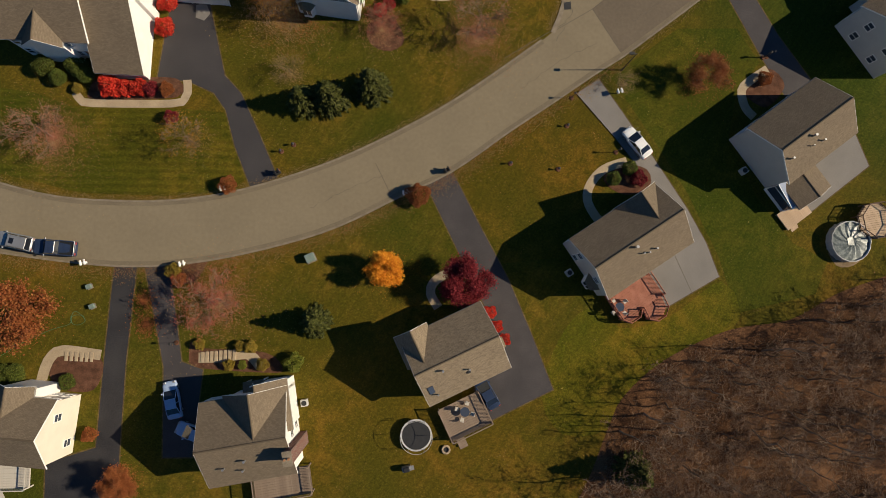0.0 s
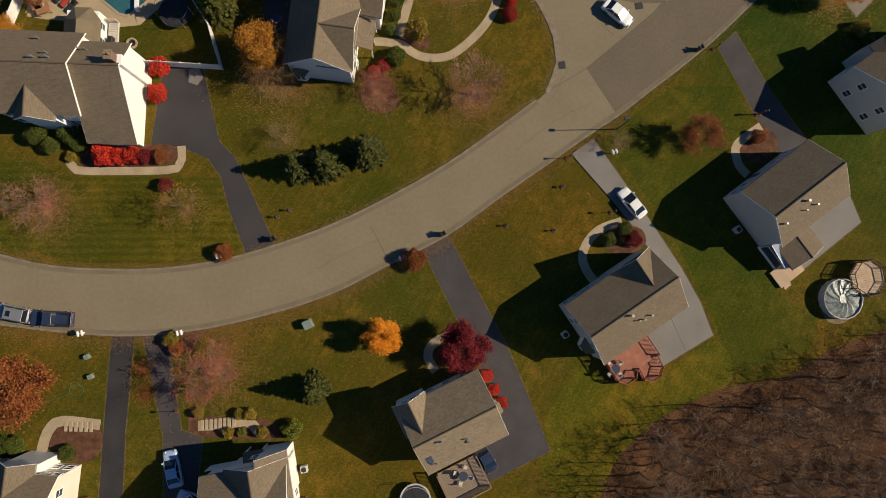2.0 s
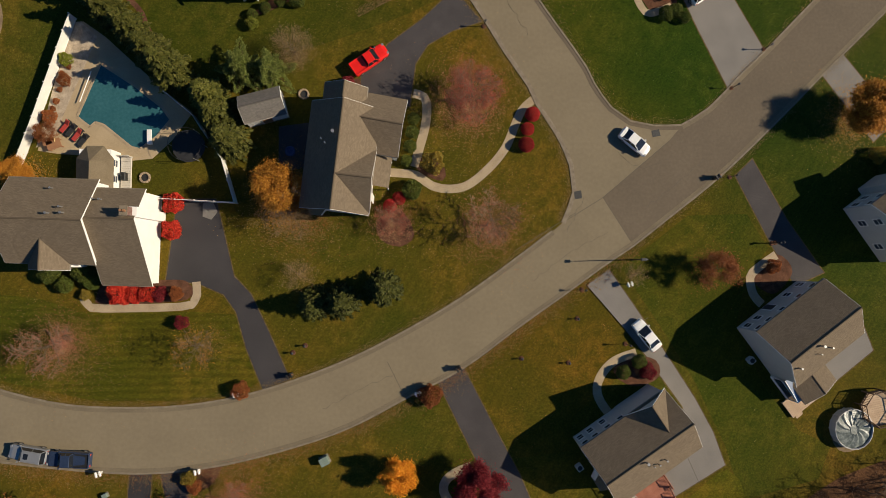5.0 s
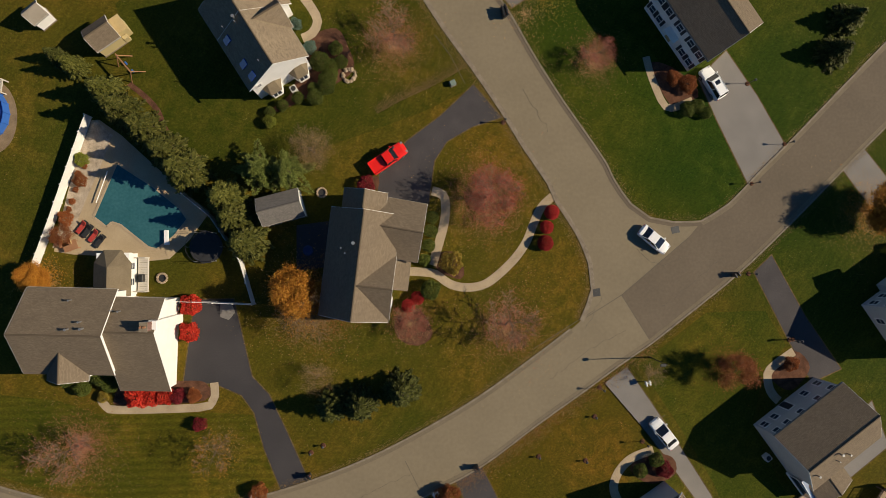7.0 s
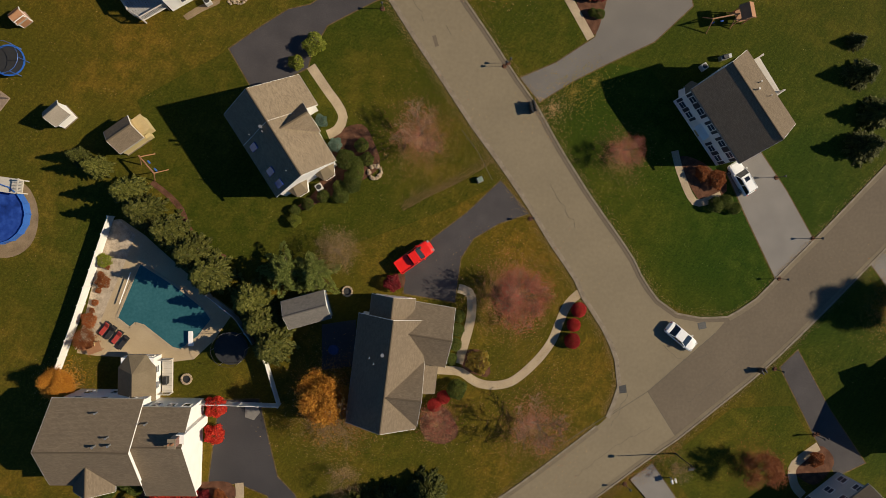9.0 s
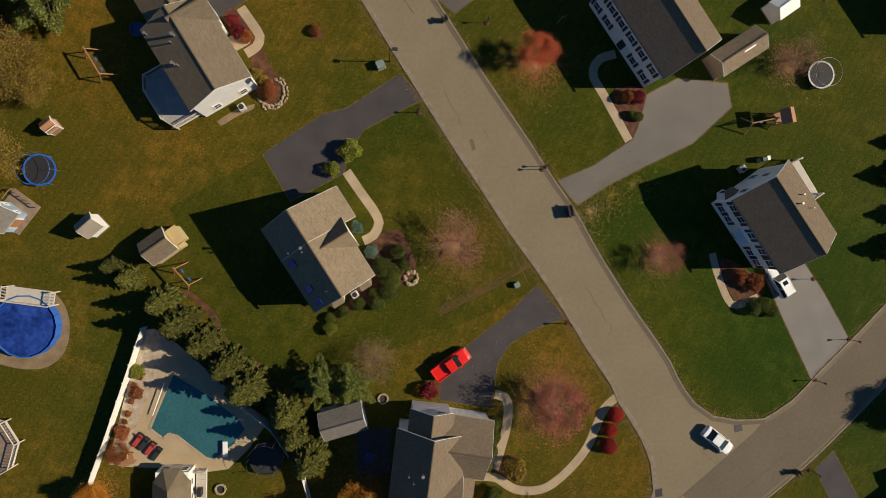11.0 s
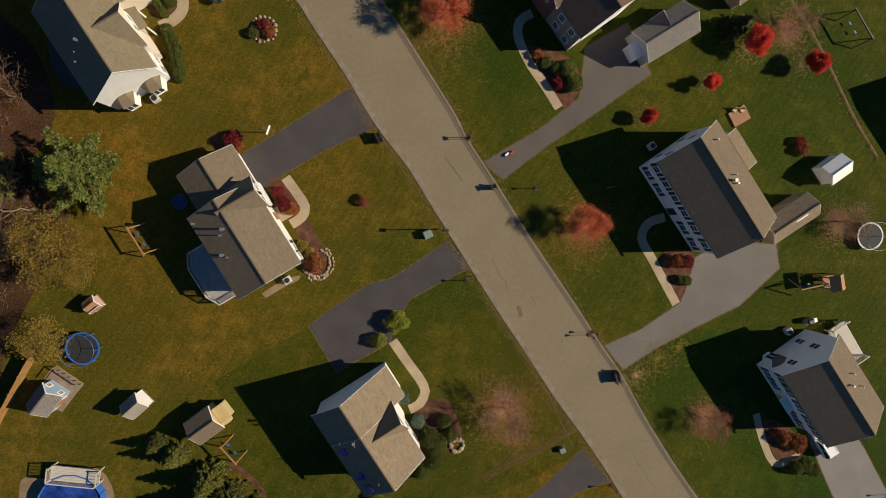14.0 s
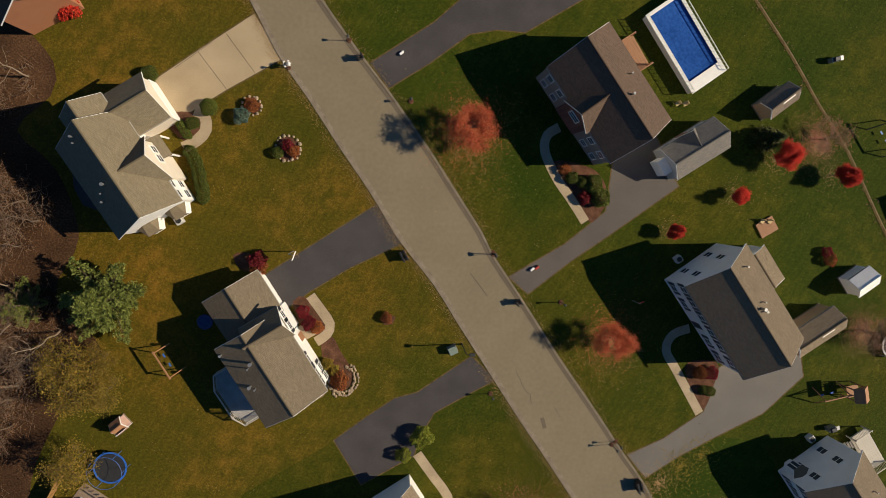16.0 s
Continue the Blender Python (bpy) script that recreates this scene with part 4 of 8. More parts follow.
def add_window(house, place, turn, w=1.0, h=1.45, shutters=True):
    """A window under the house; place: its middle on the wall in the house's own axes, turn: which way outside lies."""
    key = (w, h)
    if key not in WINDOWS:
        fr = bpy.data.meshes.new("window_frame")
        bm = window_mesh(w, h, shutters)
        bm.to_mesh(fr)
        bm.free()
        fr.materials.append(TRIM)
        pn = bpy.data.meshes.new("pane")
        bm = box(-w / 2 + 0.06, -0.035, -h / 2 + 0.06, w / 2 - 0.06, -0.01, h / 2 - 0.06)
        bm.to_mesh(pn)
        bm.free()
        pn.materials.append(PANE)
        sh = bpy.data.meshes.new("shutter")
        bm = box(-0.2, -0.06, -h / 2, 0.2, 0.0, h / 2)
        for k in range(7):
            add_box(bm, -0.16, -0.075, -h / 2 + 0.1 + k * (h - 0.2) / 7, 0.16, -0.06, -h / 2 + 0.16 + k * (h - 0.2) / 7)
        bm.to_mesh(sh)
        bm.free()
        sh.materials.append(SHUTTER)
        bar = bpy.data.meshes.new("glazing_bar")
        bm = box(-w / 2 + 0.09, -0.06, -0.03, w / 2 - 0.09, 0.0, 0.03)
        bm.to_mesh(bar)
        bm.free()
        bar.materials.append(TRIM)
        WINDOWS[key] = fr, pn, sh, bar
    fr, pn, sh, bar = WINDOWS[key]
    m = pose(*place, 0, 0, turn)
    wi = new("window", fr)
    wi.parent, wi.matrix_basis = house, m
    p = new("pane", pn)
    p.parent = wi
    new("glazing_bar", bar).parent = wi
    if shutters:
        for s in (-1, 1):
            o = new("shutter", sh)
            o.parent, o.matrix_basis = wi, Matrix.Translation((s * (w / 2 + 0.23), 0, 0))
    return wi


def row_of_windows(house, side, L, W, spots, z, over=0.35, **more):
    """Windows along a wall: side front, back, left or right; spots: shares of its length from -0.5 to 0.5."""
    for s in spots:
        if side == "front":
            add_window(house, (s * L, -W / 2 + over, z), 0, **more)
        elif side == "back":
            add_window(house, (s * L, W / 2 - over, z), 180, **more)
        elif side == "left":
            add_window(house, (-L / 2 + over, s * W, z), -90, **more)
        else:
            add_window(house, (L / 2 - over, s * W, z), 90, **more)


def add_door(house, place, turn, w=1.0, h=2.1, material=None, name="door"):
    """A door leaf with its frame and panels."""
    ob = part(name, box(-w / 2, -0.06, 0.0, w / 2, 0.0, h), material or TRIM, house)
    ob.matrix_basis = pose(*place, 0, 0, turn)
    for x0, x1, z0, z1 in ((-w / 2 - 0.12, -w / 2, 0.0, h + 0.12), (w / 2, w / 2 + 0.12, 0.0, h + 0.12), (-w / 2, w / 2, h, h + 0.12)):
        part("door_frame", box(x0, -0.05, z0, x1, 0.0, z1), TRIM, ob)
    n = 2 if w < 2 else 4
    for k in range(n):
        for j in range(2):
            x0 = -w / 2 + 0.1 + k * (w - 0.1) / n
            part("door_panel", box(x0, -0.075, 0.2 + j * h / 2, x0 + (w - 0.3) / n, -0.06, 0.05 + (j + 1) * h / 2 - 0.1), material or TRIM, ob)
    return ob


def vents(house, spots):
    """Plumbing vents and a flue standing through the roof: x, y, height of the roof there, size."""
    for x, y, z, r in spots:
        bm = tube((x, y, z - 0.2), (x, y, z + 0.45 + r * 2), r, sides=8)
        add_tube(bm, (x, y, z + 0.45 + r * 2), (x, y, z + 0.55 + r * 2), r * 1.5, r * 1.5, 8)
        part("roof_vent", bm, METAL, house, "grey metal roof vent")


def roof_height(W, eave, rise, y, ridge=0.0):
    return eave + rise * (1 - abs(y - ridge) / (W / 2 + (ridge if y < ridge else -ridge)))


def cross_gable(house, W, eave, rise, x, width, out, wall, roof, reach=None, rise_c=None):
    """A gable over the front wall that runs back into the main roof. out: how far it stands before the front eave."""
    rc = rise_c or rise * width / W
    run = W / 2 * rc / rise           # how far back its ridge meets the slope
    length = out + run + 0.3
    gable_block(house, length, width, eave + 0.02, rc, wall, roof, cx=x, cy=-W / 2 - out + length / 2, turn=90, bury=0.3)


def chimney(house, x, y, z1, sx=1.3, sy=0.7, material=None, chase=None, z_chase=0.0):
    bm = box(x - sx / 2, y - sy / 2, z_chase, x + sx / 2, y + sy / 2, z1, 0.02)
    c = part("chimney", bm, material or BRICK, house, "red brick chimney")
    bm = box(x - sx / 2 - 0.08, y - sy / 2 - 0.08, z1, x + sx / 2 + 0.08, y + sy / 2 + 0.08, z1 + 0.12)
    part("cap", bm, KERB, c)
    for s in (-0.25, 0.25):
        part("flue", tube((x + s * sx, y, z1 + 0.12), (x + s * sx, y, z1 + 0.5), 0.14), CEDAR, c)


def ac_unit(house, x, y):
    a = part("air_conditioner", box(x - 0.42, y - 0.42, 0.0, x + 0.42, y + 0.42, 0.85, 0.04), GREY_SIDING, house, "pale grey air conditioner")
    part("fan_grille", tube((x, y, 0.85), (x, y, 0.89), 0.33, sides=14), BLACK, a)


def bay_window(house, m, width=2.2, depth=0.9, z0=0.5, z1=2.7):
    """A canted bay with a hipped lid; m places it on the wall, outside is -y."""
    bm = bmesh.new()
    prof = [(-width / 2, 0.05), (width / 2, 0.05), (width / 2 - 0.55, -depth), (-width / 2 + 0.55, -depth)]
    low, high = [[bm.verts.new((x, y, z)) for x, y in prof] for z in (z0, z1)]
    for k in range(4):
        bm.faces.new((low[k], low[(k + 1) % 4], high[(k + 1) % 4], high[k]))
    bm.faces.new(low)
    bm.faces.new(high)
    bmesh.ops.recalc_face_normals(bm, faces=bm.faces)
    b = part("bay_window", bm, TRIM, house, "white canted bay window")
    b.matrix_basis = m
    bm = bmesh.new()
    prof = [(-width / 2 - 0.2, 0.05), (width / 2 + 0.2, 0.05), (width / 2 - 0.45, -depth - 0.2), (-width / 2 + 0.45, -depth - 0.2)]
    low = [bm.verts.new((x, y, z1)) for x, y in prof]
    high = [bm.verts.new((-width / 2 + 0.7, 0.05, z1 + 0.6)), bm.verts.new((width / 2 - 0.7, 0.05, z1 + 0.6))]
    for f in ((low[0], low[1], high[1], high[0]), (low[1], low[2], high[1]), (low[2], low[3], high[0], high[1]), (low[3], low[0], high[0]), low[::-1]):
        bm.faces.new(f)
    bmesh.ops.recalc_face_normals(bm, faces=bm.faces)
    part("bay_roof", bm, ROOF_PLAIN, b)
    for x in (-0.28, 0.28):
        part("pane", box(x - 0.22, -depth - 0.02, z0 + 0.6, x + 0.22, -depth + 0.03, z1 - 0.25), PANE, b)


def deck(name, x, y, turn, L, W, h, material, label, rail=True, steps=True, rail_paint=None):
    """A raised timber deck: boards, posts, rails and a short stair."""
    d = thing(name, x, y, 0, turn, label, "deck")
    n = max(4, int(W / 0.3))
    me = bpy.data.meshes.new("deck_board")
    bm = box(-L / 2, -W / n / 2 + 0.012, h - 0.04, L / 2, W / n / 2 - 0.012, h)
    bm.to_mesh(me)
    bm.free()
    me.materials.append(material)
    for k in range(n):
        o = new("deck_board", me)
        o.parent, o.location = d, (0, -W / 2 + (k + 0.5) * W / n, 0)
    part("joist_frame", box(-L / 2 + 0.04, -W / 2 + 0.04, h - 0.25, L / 2 - 0.04, W / 2 - 0.04, h - 0.045), material, d)
    for sx in (-1, 1):
        for sy in (-1, 1):
            part("post", box(sx * (L / 2 - 0.1) - 0.07, sy * (W / 2 - 0.1) - 0.07, 0, sx * (L / 2 - 0.1) + 0.07, sy * (W / 2 - 0.1) + 0.07, h + (1.0 if rail else -0.05)), material, d)
    if rail:
        rod = bpy.data.meshes.new("baluster")
        bm = box(-0.02, -0.02, 0, 0.02, 0.02, 0.92)
        bm.to_mesh(rod)
        bm.free()
        rod.materials.append(rail_paint or material)
        for x0, y0, x1, y1 in ((-L / 2, -W / 2, L / 2, -W / 2), (-L / 2, -W / 2, -L / 2, W / 2), (L / 2, -W / 2, L / 2, W / 2)):
            bm = box(x0 - 0.06, y0 - 0.06, h + 0.92, x1 + 0.06, y1 + 0.06, h + 0.98)
            part("handrail", bm, rail_paint or material, d)
            n = int(max(abs(x1 - x0), abs(y1 - y0)) / 0.18)
            for k in range(1, n):
                o = new("baluster", rod)
                o.parent, o.location = d, (x0 + (x1 - x0) * k / n, y0 + (y1 - y0) * k / n, h)
    if steps:
        for k in range(max(1, int(h / 0.18))):
            part("stair_tread", box(-L / 2 + 0.5, -W / 2 - 0.3 * (k + 1), h - 0.18 * (k + 1) - 0.04, -L / 2 + 1.6, -W / 2 - 0.3 * k, h - 0.18 * (k + 1)), material, d)
    return d


def poly_deck(name, house, ring, h, floor, rail, label, open_edges=()):
    """A raised deck over a convex ring of corners in the house's own axes, railed but for the open edges."""
    d = tagged(new(name), label, "deck")
    d.empty_display_size = 0.2
    d.matrix_basis = house.matrix_basis.copy()
    ys = [p[1] for p in ring]
    n = max(4, int((max(ys) - min(ys)) / 0.3))
    step = (max(ys) - min(ys)) / n
    for k in range(n):
        y0 = min(ys) + (k + 0.5) * step
        cut = [a[0] + (b[0] - a[0]) * (y0 - a[1]) / (b[1] - a[1]) for a, b in zip(ring, ring[1:] + ring[:1]) if (a[1] > y0) != (b[1] > y0)]
        part("deck_board", box(min(cut), y0 - step / 2 + 0.012, h - 0.05, max(cut), y0 + step / 2 - 0.012, h), floor, d)
    for k, ((ax, ay), (bx, by)) in enumerate(zip(ring, ring[1:] + ring[:1])):
        part("post", box(ax - 0.07, ay - 0.07, 0, ax + 0.07, ay + 0.07, h + 1.0), rail, d)
        part("skirt", tube((ax, ay, h - 0.17), (bx, by, h - 0.17), 0.1, sides=4), rail, d)
        if k in open_edges:
            continue
        part("handrail", tube((ax, ay, h + 0.96), (bx, by, h + 0.96), 0.075, sides=4), rail, d)
        m = max(2, int(math.hypot(bx - ax, by - ay) / 0.2))
        for i in range(1, m):
            px, py = ax + (bx - ax) * i / m, ay + (by - ay) * i / m
            part("baluster", box(px - 0.02, py - 0.02, h, px + 0.02, py + 0.02, h + 0.93), rail, d)
    return d


def house_at(x, y, turn, L, W, label):
    return thing("house", x, y, 0, turn, label, "house", "houses along the street"), L, W


def two_rows(h, side, L, W, upper, lower=None, zs=(4.3, 1.6), **more):
    row_of_windows(h, side, L, W, upper, zs[0], **more)
    row_of_windows(h, side, L, W, lower or upper, zs[1], **more)


# white house with dark shutters, east of the side street
h, L, W = house_at(33.6, 76.0, -55, 11.2, 8.9, "two storey white house, black shutters, brown gabled roof")
gable_block(h, L, W, 5.8, 2.95, WHITE_SIDING, ROOF_TAN)
two_rows(h, "front", L, W, (-0.38, -0.22, 0.0, 0.22, 0.38), (-0.38, -0.24, 0.24, 0.38))
add_door(h, (0, -W / 2 + 0.35, 0.3), 0, material=YELLOW_WOOD)
part("porch_roof", box(-1.1, -W / 2 - 0.7, 2.6, 1.1, -W / 2 + 0.35, 2.75, 0.03), TRIM, h)
two_rows(h, "back", L, W, (-0.3, 0.0, 0.3), shutters=False)
two_rows(h, "left", L, W, (-0.2, 0.2), shutters=False)
add_door(h, (L / 2 - 0.35, 0, 0), 90, 4.8, 2.2, name="garage_door")
vents(h, [(-0.1 * L, 1.0, roof_height(W, 5.8, 2.95, 1.0), 0.09), (-0.14 * L, 2.4, roof_height(W, 5.8, 2.95, 2.4), 0.06), (0.05 * L, 2.6, roof_height(W, 5.8, 2.95, 2.6), 0.05)])
bay_window(h, pose(-L / 2 + 0.35, -0.28 * W, 0, 0, 0, -90), 2.0, 0.8)
ac_unit(h, -0.42 * L - 2.0, 0.2 * W)

# house with three skylights, the reflected sky's blue in their glass colour
h, L, W = house_at(-23.7, 71.5, 122, 11.5, 8.4, "white gabled house with mottled brown shingles and three skylights in reflected sky blue")
gable_block(h, L, W, 5.3, 3.6, WHITE_SIDING, ROOF_MOTTLED)
cross_gable(h, W, 5.3, 3.6, 0.2, 3.9, 0.3, WHITE_SIDING, ROOF_MOTTLED, rise_c=2.9)
gable_block(h, 4.3, W + 1.7, 3.84, 5.1, WHITE_SIDING, ROOF_MOTTLED, cx=3.62, cy=-0.85, ridge=0.85, back=5.34)
for x, y in ((0.4, 3.1), (-3.05, 2.95), (-4.8, 2.85)):
    s = part("skylight", box(-0.42, -0.58, -0.02, 0.42, 0.58, 0.14, 0.02), SKYLIGHT, h, "glass skylight with the reflected sky's blue in its colour")
    s.matrix_basis = pose(x, y, roof_height(W, 5.3, 3.6, y), -math.degrees(math.atan2(3.6, W / 2)), 0, 0)
two_rows(h, "front", L, W, (-0.36, -0.2), shutters=False)
add_door(h, (0.02 * L, -W / 2 + 0.35, 0.2), 0, material=CEDAR)
for y in (-2.3, 1.6):
    bay_window(h, pose(-L / 2 + 0.35, y, 0, 0, 0, -90), 2.4, 1.1)
add_window(h, (-L / 2 + 0.35, 2.9, 4.4), -90, w=0.8, h=0.9, shutters=False)
ac_unit(h, -L / 2 - 0.9, -0.4)
vents(h, [(1.35, 0.95, roof_height(W, 5.3, 3.6, 0.95), 0.13), (0.9, 1.1, roof_height(W, 5.3, 3.6, 1.1), 0.06), (1.7, 2.7, roof_height(W, 5.3, 3.6, 2.7), 0.05), (-4.3, 1.2, roof_height(W, 5.3, 3.6, 1.2), 0.05)])

# tan roofed house with a rear deck, west of the side street
h, L, W = house_at(-37.5, 94.4, 121, 10.6, 8.1, "white house with tan gabled roof and garage wing")
EAVE, RISE = 5.5, 2.15
gable_block(h, L, W, EAVE, RISE, WHITE_SIDING, ROOF_BEIGE)
cross_gable(h, W, EAVE, RISE, 4.0, 3.8, 0.3, WHITE_SIDING, ROOF_BEIGE, rise_c=2.3)
gable_block(h, 5.7, 7.3, 2.9, 1.9, WHITE_SIDING, ROOF_BEIGE, cx=7.6, cy=-0.35)
row_of_windows(h, "front", L, W, (-0.42, -0.3, -0.12), 4.0)
row_of_windows(h, "front", L, W, (-0.42, -0.3, 0.3), 1.5)
row_of_windows(h, "front", L, W + 0.6, (0.3, 0.44), 4.0)
add_door(h, (0.1 * L, -W / 2 + 0.35, 0.2), 0, material=CEDAR)
part("porch_step", box(0.02 * L, -W / 2 - 1.6, 0, 0.2 * L, -W / 2 + 0.3, 0.2, 0.03), PATH, h)
add_door(h, (7.7, -3.67, 0), 0, 4.6, 2.2, name="garage_door")
ac_unit(h, -L / 2 - 0.9, -0.7)
row_of_windows(h, "left", L, W, (-0.25, 0.2), 1.5, shutters=False)
vents(h, [(x, y, roof_height(W, EAVE, RISE, y), r) for x, y, r in ((2.1, 0.8, 0.14), (1.7, 1.5, 0.07), (-0.2, 2.6, 0.14), (-0.7, 2.2, 0.07), (4.4, 3.6, 0.1))])
poly_deck("back_deck", h, [(2.4, 4.0), (2.4, 7.2), (0.8, 8.1), (-3.1, 8.1), (-4.6, 7.3), (-4.6, 4.0)], 1.1, DECK_SILVER, DECK_PALE, "raised timber deck with pale rails and clipped corners", (5,))

# pale grey house with blue shaded roof, north west
h, L, W = house_at(-52.8, 115.9, 122, 11.2, 7.9, "cream two storey house with a grey brown gabled roof")
gable_block(h, L, W, 5.8, 4.3, WHITE_SIDING, ROOF_GREY, ridge=-0.8)
cross_gable(h, W, 5.8, 4.3, -0.5, 5.2, 0.5, CREAM_SIDING, ROOF_GREY, rise_c=3.5)
gable_block(h, 2.9, 5.0, 5.8, 2.5, WHITE_SIDING, ROOF_GREY, cx=6.6, cy=-0.7)
RIGHT_WING = (-51.6, 123.2, 123, 5.5, 5.3,)
gx, gy, gt, gl, gw = RIGHT_WING
g = (h.matrix_basis.inverted() @ Vector((gx, gy, 0)))
gable_block(h, gw + 4.0, gl, 4.4, 2.5, CREAM_SIDING, ROOF_GREY, cx=g.x, cy=g.y + 2.0, turn=90, bury=0.3)
roof_slab([(-0.3, -5.1, 3.1), (2.3, -5.1, 3.1), (2.3, -3.5, 3.9), (-0.3, -3.5, 3.9)], 0.12, ROOF_GREY, "porch_roof", h)
for x in (-0.2, 2.2):
    part("porch_post", box(x - 0.08, -5.0, 0, x + 0.08, -4.84, 3.0), TRIM, h)
two_rows(h, "front", L, W, (-0.4, -0.28, -0.16), shutters=False, w=1.1)
row_of_windows(h, "front", L, W + 1.0, (-0.03, 0.07), 4.4, shutters=False)
add_door(h, (0.16 * L, -W / 2 + 0.35, 0.2), 0, material=CEDAR)
add_door(h, (g.x, g.y - gw / 2 + 0.33, 0), 0, 4.8, 2.2, name="garage_door")
for y in (-1.9, 1.6):
    bay_window(h, pose(-L / 2 + 0.35, y, 0, 0, 0, -90), 2.3, 1.1)
ac_unit(h, -L / 2 - 0.8, -0.1 * W)
vents(h, [(x, y, roof_height(W, 5.8, 4.3, y, -0.8), r) for x, y, r in ((4.6, 0.5, 0.09), (4.05, 0.8, 0.06), (-0.8, 0.6, 0.12), (-1.25, 1.7, 0.06), (-1.9, 2.3, 0.08))])

# terracotta house at the northern edge
h, L, W = house_at(-63.2, 136.7, 119, 9.1, 7.0, "terracotta sided house with a reddish roof at the wood's edge")
gable_block(h, L, W, 5.4, 3.0, TERRACOTTA, ROOF_BROWN)
two_rows(h, "front", L, W, (-0.1, 0.2), shutters=False)

# long white house with shuttered front, north east
h, L, W = house_at(17.4, 100.7, -55, 13.8, 8.8, "long white two storey house with black shutters and brown shingles")
gable_block(h, L, W, 6.2, 3.0, WHITE_SIDING, ROOF_TAN)
two_rows(h, "front", L, W, (-0.42, -0.27, -0.12, 0.04, 0.2, 0.38), (-0.4, -0.22, 0.2, 0.38))
add_door(h, (0.02 * L, -W / 2 + 0.35, 0.3), 0, material=SHUTTER)
two_rows(h, "left", L, W, (-0.2, 0.2), shutters=False)
add_door(h, (L / 2 - 0.35, 0, 0), 90, 4.8, 2.2, name="garage_door")
gable_block(h, 5.0, 3.8, 3.3, 0.6, WHITE_SIDING, ROOF_MOTTLED, cx=-0.12 * L, cy=W / 2 + 1.3, over=0.2)
vents(h, [(x, y, roof_height(W, 6.2, 3.0, y), r) for x, y, r in ((-0.6, 0.85, 0.14), (-0.1, 1.0, 0.09), (-0.9, 1.6, 0.06), (-5.4, 2.2, 0.07))])
ac_unit(h, -L / 2 - 1.0, -0.15 * W)

# dark brick house
h, L, W = house_at(0.3, 125.7, -54, 13.0, 8.6, "two storey brick fronted house with white gable end and brown roof")
gable_block(h, L, W, 5.6, 3.1, WHITE_SIDING, ROOF_BROWN, over=0.12)
part("brick_front", box(-L / 2 + 0.13, -W / 2 + 0.02, 0, L / 2 - 0.13, -W / 2 + 0.13, 5.4), BRICK, h, "dark red brick front")
cross_gable(h, W, 5.6, 3.1, -0.1, 4.5, 0.45, BRICK, ROOF_BROWN, rise_c=2.3)
two_rows(h, "front", L, W + 0.66, (-0.4, -0.25, 0.25, 0.4), shutters=False)
row_of_windows(h, "front", L, W + 0.95, (-0.01,), 4.3, shutters=False, w=1.6)
two_rows(h, "right", L, W, (-0.25,), (-0.25,), shutters=False, over=0.12)
add_door(h, (L / 2 - 0.12, 0.15 * W, 0), 90, 4.8, 2.2, name="garage_door")
vents(h, [(0.1 * L, 1.0, roof_height(W, 5.6, 3.1, 1.0), 0.1), (-0.04 * L, 2.6, roof_height(W, 5.6, 3.1, 2.6), 0.06)])

# corner house
h, L, W = house_at(-10.9, 44.0, 83, 14.6, 8.6, "corner house with a broad tan roof of several gables")
gable_block(h, 13.4, W, 5.0, 3.4, WHITE_SIDING, ROOF_TAN, cx=-0.8)
gable_block(h, 3.2, 5.4, 5.0, 2.1, WHITE_SIDING, ROOF_TAN, cx=6.8, cy=0.3)
RIGHT_WING = (-6.7, 47.7, -10, 7.1, 7.5,)
gx, gy, gt, gl, gw = RIGHT_WING
g = (h.matrix_basis.inverted() @ Vector((gx, gy, 0)))
gable_block(h, gl, gw, 4.3, 2.5, WHITE_SIDING, ROOF_TAN, cx=g.x, cy=g.y, turn=gt - math.degrees(h.matrix_basis.to_euler().z))
RIGHT_WING = (-6.1, 42.8, 81, 4.9, 3.1,)
gx, gy, gt, gl, gw = RIGHT_WING
g = (h.matrix_basis.inverted() @ Vector((gx, gy, 0)))
roof_slab([(-3.5, -6.3, 2.9), (0.4, -6.3, 2.9), (0.4, -4.0, 3.9), (-3.5, -4.0, 3.9)], 0.12, ROOF_TAN, "porch_roof", h)
for x in (-3.35, -1.5, 0.25):
    part("porch_post", box(x - 0.08, -6.2, 0, x + 0.08, -6.04, 2.85), TRIM, h)
cross_gable(h, W, 5.0, 3.4, -3.2, 8.0, 0.1, WHITE_SIDING, ROOF_TAN, rise_c=3.3)
two_rows(h, "front", L, W + 0.9, (-0.35,), shutters=False)
two_rows(h, "left", L, W, (-0.25, 0.1, 0.3), shutters=False)
bay_window(h, pose(-L / 2 + 0.35, 0.3 * W, 0, 0, 0, -90), 2.2, 0.9)
vents(h, [(x, y, roof_height(W, 5, 3.4, y), r) for x, y, r in ((1.75, 0.8, 0.14), (1.0, 2.3, 0.06), (0.45, 1.7, 0.06))])

